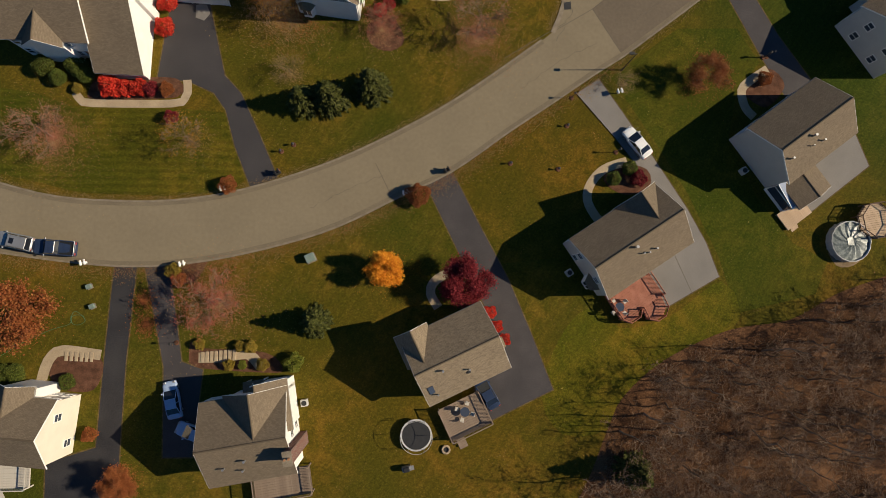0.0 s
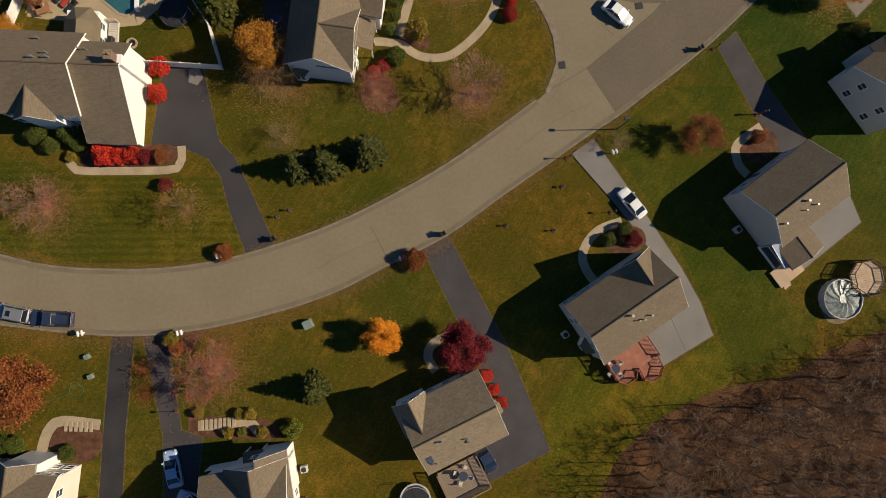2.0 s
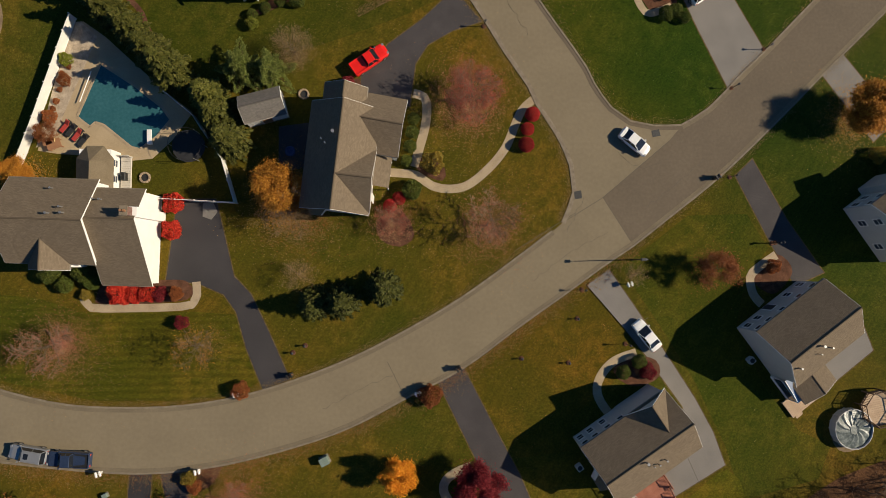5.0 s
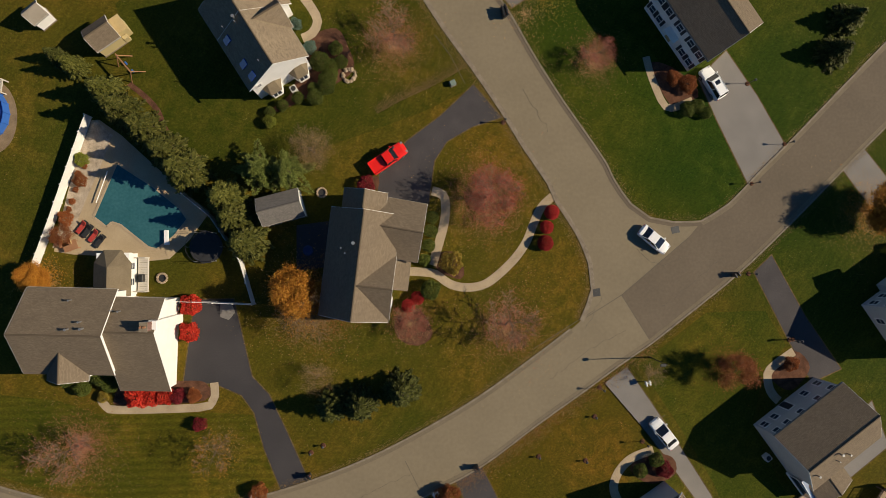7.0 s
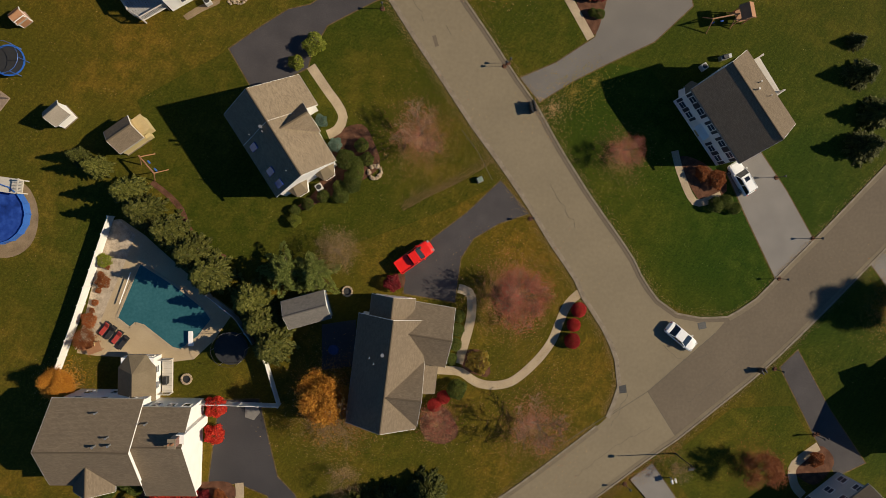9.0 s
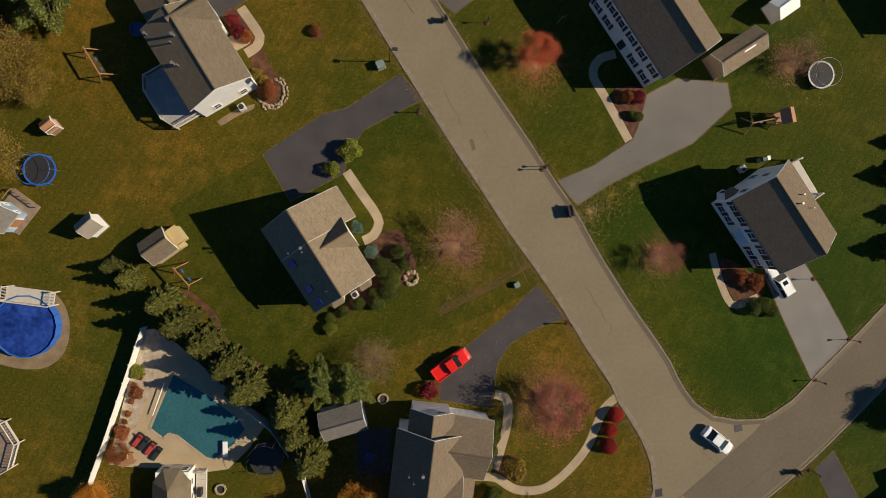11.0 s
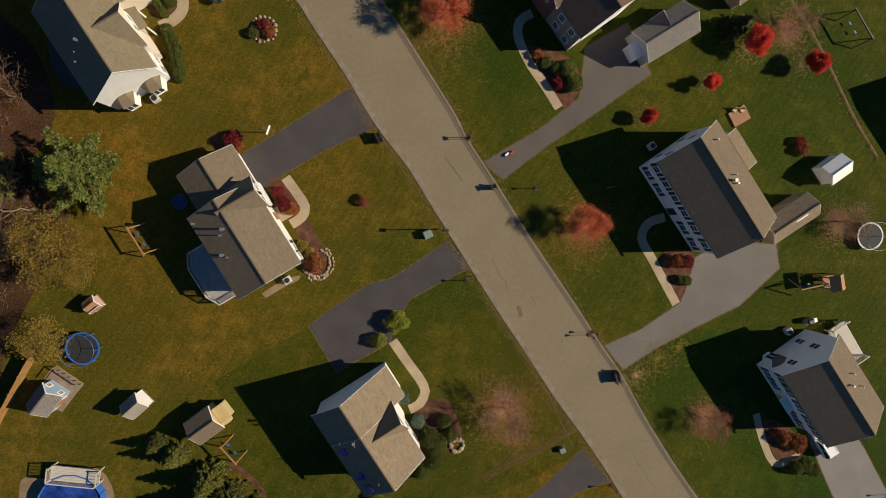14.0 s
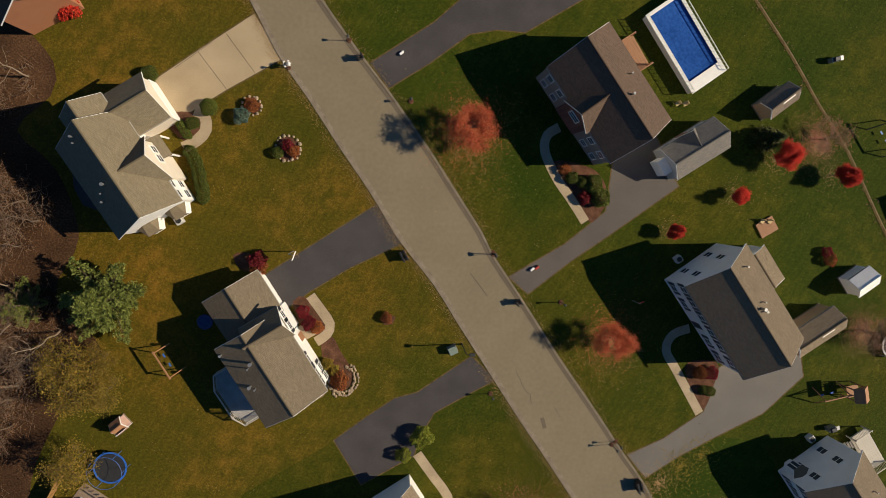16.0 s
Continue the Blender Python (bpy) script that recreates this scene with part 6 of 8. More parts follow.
def white_pine(name, height, radius, seed):
    """Long upswept limbs, each ending in separate tufts of needles with gaps between."""
    rng = np.random.default_rng(seed)
    t = thing(name, 0, 0)
    seg, tuft = [((0, 0, 0), (0, 0, height * 0.96), 0.02 * height, 0.03)], []
    for k in range(8):
        s = k / 7
        z = height * (0.15 + 0.8 * s)
        n = 7 if s < 0.6 else 5
        for i in range(n):
            az = 6.283 * (i + rng.random() * 0.6) / n + k * 0.9
            ln = (radius * (1 - s) ** 0.8 + 0.3) * rng.uniform(0.5, 1.3)
            d = np.array([math.cos(az), math.sin(az), rng.uniform(0.0, 0.3)])
            side = np.array([-math.sin(az), math.cos(az), 0])
            base = np.array([0, 0, z])
            seg.append((base, base + d * ln, 0.05, 0.012))
            m = int(3 + 7 * ln / radius)
            for j in range(m):
                f = 0.3 + 0.7 * (j + 0.5) / m
                out = side * (1 if j % 2 else -1) * ln * 0.24 * (1.15 - f)
                tip = base + d * ln * f + out + np.array([0, 0, 0.1])
                seg.append((base + d * ln * (f - 0.08), tip, 0.02, 0.006))
                tuft.append(np.concatenate([tip, d * 0.6 + out / (np.linalg.norm(out) + 1e-6) * 0.4]))
    tuft = np.repeat(np.array(tuft), 46, 0)
    n = len(tuft)
    c = tuft[:, :3] + rng.normal(size=(n, 3)) * (0.19, 0.19, 0.12)
    a = tuft[:, 3:] + rng.normal(size=(n, 3)) * 0.55
    a /= np.linalg.norm(a, axis=1)[:, None]
    b = np.cross(a, rng.normal(size=(n, 3)))
    b /= np.linalg.norm(b, axis=1)[:, None] + 1e-6
    part_mesh("trunk", limbs_mesh("trunk", seg, BARK, 5), None, t)
    part_mesh("crown", quads_mesh("crown", c, a * 0.15, b * 0.05, LEAVES["bluepine"]), None, t)
    return t


def pole_tree(name, height, radius, seed):
    """A tall bare woodland tree with a pale stem and few limbs."""
    rng = np.random.default_rng(seed)
    t = thing(name, 0, 0)
    thick, thin, tips = skeleton_of(rng, height, radius, 9, 5, 0.4)
    part_mesh("trunk", limbs_mesh("trunk", thick, PALE_BARK, 5), None, t)
    tagged(part_mesh("branchwork", limbs_mesh("branchwork", thin, TWIG, 3), None, t), kind="stuff")
    return t


BUILT = {}


def plant(kind, x, y, size=1.0, label="", category="tree", group="", turn=None):
    """Stands a plant; the first of a kind is built, the next ones are copies turned and scaled."""
    name, make = KINDS[kind]
    k = PLANTED.get(kind, 0)
    PLANTED[kind] = k + 1
    m = pose(x, y, 0, 0, 0, (k * 137 + 40) % 360 if turn is None else turn)
    if k < 2:
        ob = make(name, 11 + 7 * list(KINDS).index(kind) + 3 * k)
        BUILT.setdefault(kind, []).append(ob)
    else:
        ob = copy_thing(BUILT[kind][k % 2], m)
    ob.matrix_basis = m
    ob.scale = (size, size, size * (0.94 + 0.12 * ((k * 37) % 10) / 10))
    return tagged(ob, label, category, group)


PLANTED = {}
KINDS = {
    "pink": ("bare_tree", lambda n, s: broadleaf(n, "pink", 6.0, 3.3, 3, s, 0.042, 3.0, 16, 0.3)),
    "rose": ("bare_tree", lambda n, s: broadleaf(n, "rose", 6.0, 3.2, 6, s, 0.046, 2.8, 16, 0.3)),
    "fawn": ("bare_tree", lambda n, s: broadleaf(n, "fawn", 6.0, 3.3, 3, s, 0.05, 1.3, 12, 0.5)),
    "amber_bare": ("sparse_tree", lambda n, s: broadleaf(n, "amber", 6.0, 2.6, 2, s, 0.05, 1.6, 12, 0.4)),
    "rust_small": ("small_tree", lambda n, s: broadleaf(n, "rust", 5.0, 2.4, 16, s, 0.06, 1.8, 12, 0.32)),
    "rust": ("rust_tree", lambda n, s: broadleaf(n, "rust", 7.5, 3.6, 30, s, 0.085, 1.0, 13, 0.42)),
    "orange": ("orange_tree", lambda n, s: broadleaf(n, "orange", 5.0, 2.1, 44, s, 0.08, 1.0, 12, 0.3)),
    "amber": ("amber_tree", lambda n, s: broadleaf(n, "amber", 7.0, 2.8, 76, s, 0.085, 1.0, 14, 0.46)),
    "crimson": ("purple_leaved_tree", lambda n, s: broadleaf(n, "crimson", 5.6, 2.9, 44, s, 0.08, 1.0, 13, 0.36)),
    "redorange": ("red_maple", lambda n, s: broadleaf(n, "redorange", 6.0, 2.3, 17, s, 0.055, 1.8, 14, 0.28)),
    "scarlet": ("scarlet_tree", lambda n, s: broadleaf(n, "scarlet", 3.8, 1.15, 34, s, 0.05, 1.2, 12, 0.2, 0.34)),
    "turning": ("woodland_tree", lambda n, s: broadleaf(n, "yellowgreen", 7.0, 3.0, 10, s, 0.075, 1.5, 13, 0.5)),
    "wood": ("woodland_tree", lambda n, s: broadleaf(n, "brush", 9.0, 3.0, 0.6, s, 0.05, 1.5, 14, 0.5, 0.2)),
    "pine": ("pine_tree", lambda n, s: conifer(n, "pine", 8.0, 2.7, s, 0.15, 19, 60)),
    "spruce": ("spruce_tree", lambda n, s: conifer(n, "spruce", 6.0, 2.1, s, 0.12, 17, 50)),
    "roundspruce": ("spruce_tree", lambda n, s: conifer(n, "spruce", 4.8, 2.6, s, 0.14, 15, 60)),
    "bigpine": ("white_pine", lambda n, s: white_pine(n, 9.5, 4.8, s)),
    "pole": ("woodland_tree", lambda n, s: pole_tree(n, 11.0, 2.4, s)),
    "hedge": ("shrub", lambda n, s: shrub(n, "hedge", 1.0, s, count=3000, leaf=0.048, lumps=0.5)),
    "lime": ("shrub", lambda n, s: shrub(n, "lime", 1.0, s)),
    "gold": ("shrub", lambda n, s: shrub(n, "gold", 1.0, s)),
    "teal": ("shrub", lambda n, s: shrub(n, "teal", 1.0, s)),
    "scarlet_bush": ("shrub", lambda n, s: shrub(n, "scarlet", 1.0, s)),
    "red_ball": ("shrub", lambda n, s: shrub(n, "red", 1.0, s, count=5200, leaf=0.042, lumps=0.15)),
    "crimson_bush": ("shrub", lambda n, s: shrub(n, "crimson", 1.0, s)),
    "rust_bush": ("shrub", lambda n, s: shrub(n, "rust", 1.0, s)),
}

WORDS = {"pink": "nearly bare tree shedding faded pink leaves on the lawn", "rose": "nearly bare tree with sparse faded red leaves", "fawn": "bare grey tree with a few fawn leaves",
         "amber_bare": "thin tree with sparse amber leaves on the lawn", "rust_small": "small tree with rust brown leaves", "rust": "tree with dense rust orange autumn leaves",
         "orange": "compact tree in bright orange autumn leaf", "amber": "tree in amber yellow autumn leaf beside a house", "crimson": "dense purple red tree before a house",
         "redorange": "maple in red orange autumn leaf near the street", "scarlet": "small tree in bright scarlet autumn leaf"}
SHEDS = {"pink": "pink", "rose": "pink", "fawn": "fawn", "amber_bare": "fawn", "rust_small": "rust", "rust": "rust", "orange": "amber", "amber": "amber", "crimson": "crimson", "redorange": "redorange", "scarlet": "shed"}


# fallen leaves round the trees that shed
def fallen(x, y, radius, count, colour, seed, size=0.038):
    rng = np.random.default_rng(seed)
    a, r = rng.uniform(0, 6.283, count), np.abs(rng.normal(0, 0.5, count)) * radius
    c = np.stack([x + np.cos(a) * r, y + np.sin(a) * r, rng.uniform(0.03, 0.06, count)], 1)
    u, v = leaf_quads(rng, c, size, 0.9)
    tagged(part_mesh("fallen_leaves", quads_mesh("fallen_leaves", c, u, v, LEAVES[colour]), None), "fallen autumn leaves scattered on the lawn", "fallen leaves", kind="stuff")


def lawn_tree(kind, x, y, size):
    plant(kind, x, y, size, WORDS[kind])
    heavy = kind in ("pink", "rose", "redorange", "amber")
    fallen(x, y, (5.2 if heavy else 4.0) * size, int((3600 if heavy else 500 if kind == "scarlet" else 1300) * size), SHEDS[kind], sum(PLANTED.values()))
    if heavy:
        fallen(x, y - 0.8, 7.5 * size, int(2600 * size), "shed", 500 + sum(PLANTED.values()))


lawn_tree("pink", -47.0, 20.1, 1.05)
lawn_tree("amber_bare", -29.3, 19.6, 1.0)
lawn_tree("pink", 8.0, 35.0, 1.1)
lawn_tree("rose", 5.5, 52.1, 1.05)
lawn_tree("fawn", -17.9, 36.9, 1.05)
lawn_tree("rose", -4.8, 36.1, 0.62)
lawn_tree("rose", 5.3, 52.2, 1.1)
lawn_tree("pink", -6.9, 72.9, 1.0)
lawn_tree("rose", -25.1, -0.8, 1.1)
lawn_tree("rose", 20.3, 71.1, 0.66)
lawn_tree("rust_small", 38.5, 28.9, 1.0)
lawn_tree("fawn", -16.8, 28.8, 0.6)
lawn_tree("pink", 37.7, 97.0, 0.6)
lawn_tree("pink", 29.5, 121.7, 0.7)
lawn_tree("fawn", -17.5, 58.2, 0.75)
lawn_tree("fawn", -17.2, 57.9, 0.75)
lawn_tree("fawn", 28.0, 28.3, 0.42)
lawn_tree("amber_bare", -18.3, 36.9, 0.9)
lawn_tree("fawn", 37.5, 97.0, 0.8)
lawn_tree("rust", -47.9, -2.3, 1.05)
lawn_tree("amber", 59.4, 50.4, 1.0)
lawn_tree("orange", -4.2, 3.0, 0.88)
lawn_tree("amber", -18.6, 40.4, 0.86)
lawn_tree("crimson", 6.0, 1.1, 0.9)
lawn_tree("redorange", -14.9, 122.0, 1.05)
lawn_tree("redorange", 3.4, 96.4, 0.85)
lawn_tree("rust", -35.7, -23.0, 0.55)
lawn_tree("scarlet", 24.1, 119.1, 1.1)
lawn_tree("scarlet", 31.9, 117.1, 0.9)
lawn_tree("scarlet", 10.6, 109.9, 0.66)
lawn_tree("scarlet", 18.9, 114.7, 0.72)
lawn_tree("amber", -51.4, 41.7, 0.55)
lawn_tree("rust_small", -48.5, 46.9, 0.5)

# straw and leaves swept along the kerbs
def swept(line, side, count, colour, seed, width=0.6):
    rng = np.random.default_rng(seed)
    p = np.array(line)
    k = rng.integers(0, len(p) - 1, count)
    f = rng.random((count, 1))
    d = p[k + 1] - p[k]
    nrm = np.stack([-d[:, 1], d[:, 0]], 1) / (np.linalg.norm(d, axis=1)[:, None] + 1e-6)
    xy = p[k] + d * f + nrm * side * (0.3 + np.abs(rng.normal(0, width, (count, 1))))
    c = np.concatenate([xy, rng.uniform(0.02, 0.06, (count, 1))], 1)
    u, v = leaf_quads(rng, c, 0.035, 0.85)
    tagged(part_mesh("swept_leaves", quads_mesh("swept_leaves", c, u, v, LEAVES[colour]), None), "dry straw and leaves along the kerb", "fallen leaves", kind="stuff")


swept(SIDE_WEST, -1, 9000, "fawn", 1, 0.5)
swept(SOUTH, -1, 10000, "fawn", 2, 1.0)
swept(SOUTH, -1, 5000, "rust", 7, 0.9)
swept(NORTH, 1, 5000, "fawn", 3, 0.35)
swept(SIDE_EAST, 1, 4000, "fawn", 4, 0.5)
swept(EAST_LOW, -1, 4000, "fawn", 5, 0.4)
swept(EAST_HIGH, 1, 2500, "fawn", 6, 0.3)

for x, y, r, n, colour in ((13.6, 78.9, 5.5, 900, "gold"), (10.8, 76.8, 4.0, 500, "shed"), (16.5, 80.4, 4.0, 400, "gold"), (-17.2, 37.0, 8.0, 5200, "fawn"), (-16.0, 37.6, 6.5, 2600, "rust"), (-34.6, -1.0, 2.0, 900, "rust"), (-34.2, -4.0, 2.0, 900, "rust")):
    fallen(x, y, r, n, colour, int(abs(x) * 10 + n), 0.05)
swept([(-8.9, 62.8), (-5.1, 64.9), (-1.4, 66.6), (3.1, 69.3)], 1, 2600, "fawn", 8, 0.7)

EVERGREENS = [
    ("spruce", -14.8, 24.9, 1.05), ("spruce", -11.3, 25.2, 1.15), ("spruce", -6.0, 26.9, 1.15), ("spruce", -12.7, -3.6, 1.0),
    ("pine", -43.1, 65.2, 0.8), ("pine", -40.9, 62.8, 0.9), ("pine", -38.0, 60.4, 0.9), ("pine", -35.3, 57.6, 0.95), ("pine", -32.9, 55.2, 1.05),
    ("pine", -47.0, 68.3, 0.6), ("spruce", -49.3, 69.7, 0.6), ("bigpine", -20.2, 55.1, 0.62), ("bigpine", -23.7, 55.4, 0.62),
    ("pine", -28.1, 51.7, 0.95), ("pine", -27.0, 49.2, 0.9), ("pine", -25.5, 46.0, 1.0),
    ("roundspruce", 53.3, 81.9, 0.85), ("roundspruce", 55.6, 76.6, 0.9), ("roundspruce", 53.6, 72.0, 0.95), ("roundspruce", 52.8, 86.4, 0.5),
    ("bigpine", -55.8, 102.3, 1.0), ("spruce", 22.1, 121.5, 0.8), ("bigpine", -65.9, 101.2, 0.5),
]
for kind, x, y, size in EVERGREENS:
    plant(kind, x, y, size, {"spruce": "dark green spruce casting a long shadow", "roundspruce": "low broad dark green spruce on a lawn", "pine": "olive green pine in a garden screen", "bigpine": "broad blue green pine at a garden's edge"}[kind], "evergreen")

SHRUB_WORDS = {"hedge": "rounded olive green shrub in a planting bed", "lime": "yellow green rounded shrub", "gold": "golden leaved shrub in a bed", "teal": "grey green spruce shrub in a bed",
               "scarlet_bush": "bright scarlet burning bush", "red_ball": "rounded dark red burning bush", "crimson_bush": "dark crimson leaved shrub", "rust_bush": "rust brown autumn shrub"}


def garden_shrub(kind, x, y, size):
    plant(kind, x, y, size, SHRUB_WORDS[kind], "shrub", "garden shrubs")


garden_shrub("rust_bush", 32.9, 67.4, 1.2)
garden_shrub("hedge", -14.4, 71.5, 0.9)
garden_shrub("hedge", -13.7, 69.7, 0.9)
garden_shrub("hedge", -15.7, 67.5, 0.9)
garden_shrub("hedge", -17.3, 66.2, 0.8)
garden_shrub("hedge", -19.3, 64.9, 0.8)
garden_shrub("hedge", -21.3, 63.9, 0.8)
garden_shrub("hedge", -22.9, 63.1, 0.7)
garden_shrub("hedge", -15.0, 69.1, 1.0)
garden_shrub("hedge", -48.1, 29.2, 1.3)
garden_shrub("hedge", -46.3, 27.7, 1.1)
garden_shrub("hedge", -43.9, 29.2, 1.4)
garden_shrub("hedge", -42.8, 28.1, 1.1)
garden_shrub("scarlet_bush", -39.5, 26.5, 1.5)
garden_shrub("scarlet_bush", -38.1, 26.4, 1.2)
garden_shrub("scarlet_bush", -36.1, 26.5, 1.2)
garden_shrub("crimson_bush", -34.7, 26.4, 1.0)
garden_shrub("rust_bush", -32.6, 26.4, 0.9)
garden_shrub("gold", -43.9, 26.4, 0.7)
garden_shrub("scarlet_bush", -32.8, 38.1, 1.3)
garden_shrub("scarlet_bush", -33.0, 34.6, 1.3)
garden_shrub("rust_bush", -24.4, 13.9, 1.1)
garden_shrub("rust_bush", 0.1, 12.8, 1.5)
garden_shrub("crimson_bush", -31.9, 22.7, 0.9)
garden_shrub("red_ball", 14.2, 50.0, 1.0)
garden_shrub("red_ball", 13.5, 48.0, 0.9)
garden_shrub("red_ball", 13.3, 45.9, 1.05)
garden_shrub("gold", 0.8, 43.3, 1.5)
garden_shrub("hedge", -2.1, 39.8, 1.3)
garden_shrub("red_ball", -3.8, 38.7, 0.9)
garden_shrub("red_ball", -5.0, 37.7, 0.9)
garden_shrub("crimson_bush", -10.5, 53.8, 1.1)
garden_shrub("hedge", -1.8, 49.3, 0.85)
garden_shrub("hedge", -2.0, 47.5, 0.9)
garden_shrub("hedge", -2.3, 45.6, 0.9)
garden_shrub("hedge", -2.8, 43.7, 0.8)
garden_shrub("lime", -20.3, 84.3, 1.4)
garden_shrub("lime", -22.6, 81.9, 1.0)
garden_shrub("lime", -22.9, 61.8, 0.85)
garden_shrub("teal", -19.5, 74.6, 0.8)
garden_shrub("teal", -17.7, 71.5, 0.85)
garden_shrub("hedge", -16.4, 69.6, 1.3)
garden_shrub("hedge", -15.1, 67.9, 1.0)
garden_shrub("hedge", -15.6, 66.5, 1.2)
garden_shrub("hedge", -17.0, 65.1, 1.1)
garden_shrub("crimson_bush", -34.7, 100.1, 0.8)
garden_shrub("crimson_bush", -33.9, 98.7, 0.9)
garden_shrub("rust_bush", -33.1, 98.2, 0.8)
garden_shrub("gold", -31.9, 93.6, 0.7)
garden_shrub("gold", -31.1, 92.7, 0.7)
garden_shrub("rust_bush", -30.4, 91.6, 1.1)
garden_shrub("rust_bush", -39.8, 105.3, 1.0)
garden_shrub("rust_bush", 15.4, 91.7, 0.9)
garden_shrub("crimson_bush", 16.9, 91.7, 0.9)
garden_shrub("hedge", 16.0, 89.4, 0.6)
garden_shrub("hedge", 16.9, 89.2, 0.7)
garden_shrub("rust_bush", 32.1, 106.3, 0.8)
garden_shrub("hedge", 32.9, 64.0, 1.1)
garden_shrub("hedge", 34.3, 64.4, 1.0)
garden_shrub("hedge", 35.5, 63.6, 0.9)
garden_shrub("rust_bush", 31.0, 68.2, 1.0)
garden_shrub("hedge", -2.2, 116.4, 0.8)
garden_shrub("hedge", -0.9, 115.9, 0.75)
garden_shrub("hedge", 0.5, 115.7, 1.1)
garden_shrub("hedge", 1.4, 114.0, 1.2)
garden_shrub("crimson_bush", -0.5, 113.9, 0.8)
garden_shrub("rust_bush", -3.1, 117.4, 0.7)
garden_shrub("hedge", -46.9, 122.1, 0.75)


def clipped_hedge(line, half, height, seed, label):
    """A low hedge clipped round on top, its leaves on a shell along a curved line of short stems."""
    rng = np.random.default_rng(seed)
    h = thing("clipped_hedge", line[0][0], line[0][1], 0, 0, label, "hedge")
    p = np.array(line) - line[0]
    step = np.linalg.norm(np.diff(p, axis=0), axis=1)
    along = np.concatenate([[0], np.cumsum(step)])
    count = int(along[-1] * 1500 * half)
    s, a = rng.uniform(0, along[-1], count), rng.uniform(0, math.pi, count)
    mid = np.stack([np.interp(s, along, p[:, 0]), np.interp(s, along, p[:, 1])], 1)
    ahead = np.stack([np.interp(s + 0.2, along, p[:, 0]) - np.interp(s - 0.2, along, p[:, 0]), np.interp(s + 0.2, along, p[:, 1]) - np.interp(s - 0.2, along, p[:, 1])], 1)
    ahead /= np.linalg.norm(ahead, axis=1)[:, None]
    ends = np.clip(np.minimum(s, along[-1] - s) / half, 0.05, 1) ** 0.5
    r = rng.uniform(0.8, 1.03, count) * (1 + 0.06 * np.sin(s * 4.1 + seed)) * ends
    out, up = np.sign(np.cos(a)) * np.abs(np.cos(a)) ** 0.6 * half * r, np.sin(a) ** 0.6 * height * r
    c = np.column_stack([mid[:, 0] - ahead[:, 1] * out, mid[:, 1] + ahead[:, 0] * out, np.maximum(up, 0.05)])
    u, v = leaf_quads(rng, c, 0.055, 0.2)
    stems = [((x, y, 0), (x + 0.1, y, height * 0.75), 0.03, 0.01) for x, y in zip(np.interp(np.arange(0.3, along[-1], 0.4), along, p[:, 0]), np.interp(np.arange(0.3, along[-1], 0.4), along, p[:, 1]))]
    part_mesh("stems", limbs_mesh("stems", stems, BARK, 4), None, h)
    part_mesh("leaves", quads_mesh("leaves", c, u, v, LEAVES["hedge"]), None, h)


clipped_hedge([(-47.9, 119.5), (-47.2, 118.7), (-46.7, 117.6), (-46.4, 116.4), (-46.2, 115.2), (-45.9, 114.0), (-46.2, 112.8)], 0.72, 1.1, 5, "long clipped olive green hedge curving round a house front")
clipped_hedge([(-48.5, 122.5), (-48.2, 121.7), (-47.8, 121.0), (-47.2, 120.4)], 0.5, 0.9, 6, "short clipped olive green hedge curving beside a front walk")
garden_shrub("teal", -41.4, 123.0, 0.95)
garden_shrub("hedge", -45.0, 123.9, 1.0)
garden_shrub("hedge", -51.4, 127.5, 0.9)
garden_shrub("hedge", -37.4, 118.9, 0.7)
garden_shrub("crimson_bush", -36.2, 119.7, 0.7)
garden_shrub("rust_bush", -35.6, 119.1, 0.7)
garden_shrub("rust_bush", -40.2, 124.3, 0.8)
garden_shrub("rust_bush", -24.7, 99.2, 0.7)
garden_shrub("crimson_bush", -39.9, 106.2, 1.1)
garden_shrub("crimson_bush", 31.6, 107.3, 0.7)
garden_shrub("gold", -27.4, -6.5, 0.7)
garden_shrub("gold", -22.3, -6.7, 0.7)
garden_shrub("gold", -21.0, -6.8, 0.8)
garden_shrub("gold", -23.6, -9.0, 0.7)
garden_shrub("lime", -22.0, -9.1, 0.6)
garden_shrub("gold", -19.4, -9.0, 0.8)
garden_shrub("lime", -15.5, -8.8, 1.2)
garden_shrub("gold", -30.8, 2.8, 1.0)
garden_shrub("rust_bush", -30.1, 1.7, 0.9)
garden_shrub("hedge", 28.3, 16.6, 1.0)
garden_shrub("hedge", 26.1, 15.2, 1.0)
garden_shrub("crimson_bush", 29.4, 15.3, 1.1)
garden_shrub("scarlet_bush", 9.5, -2.5, 0.8)
garden_shrub("scarlet_bush", 10.4, -4.3, 0.8)
garden_shrub("scarlet_bush", 11.3, -6.0, 0.8)
garden_shrub("hedge", -43.3, -11.0, 1.0)
garden_shrub("hedge", -49.5, -9.9, 1.2)
garden_shrub("hedge", -51.2, -9.9, 1.2)
garden_shrub("rust_bush", -40.3, -17.5, 0.9)
garden_shrub("rust_bush", -46.7, 54.0, 0.8)
garden_shrub("rust_bush", -48.4, 49.2, 0.9)
garden_shrub("lime", -46.5, 56.7, 0.9)
for x, y, k in ((-47.1, 54.9, 0.4), (-47.4, 52.9, 0.35), (-47.8, 51.4, 0.4), (-48.2, 50.4, 0.35), (-46.3, 55.9, 0.35)):
    garden_shrub("rust_bush", x, y, k)
garden_shrub("scarlet_bush", -59.8, 134.4, 1.5)
garden_shrub("gold", 62.8, 44.6, 1.2)
garden_shrub("hedge", 63.8, 42.7, 1.0)
garden_shrub("rust_bush", 47.4, 29.2, 1.0)


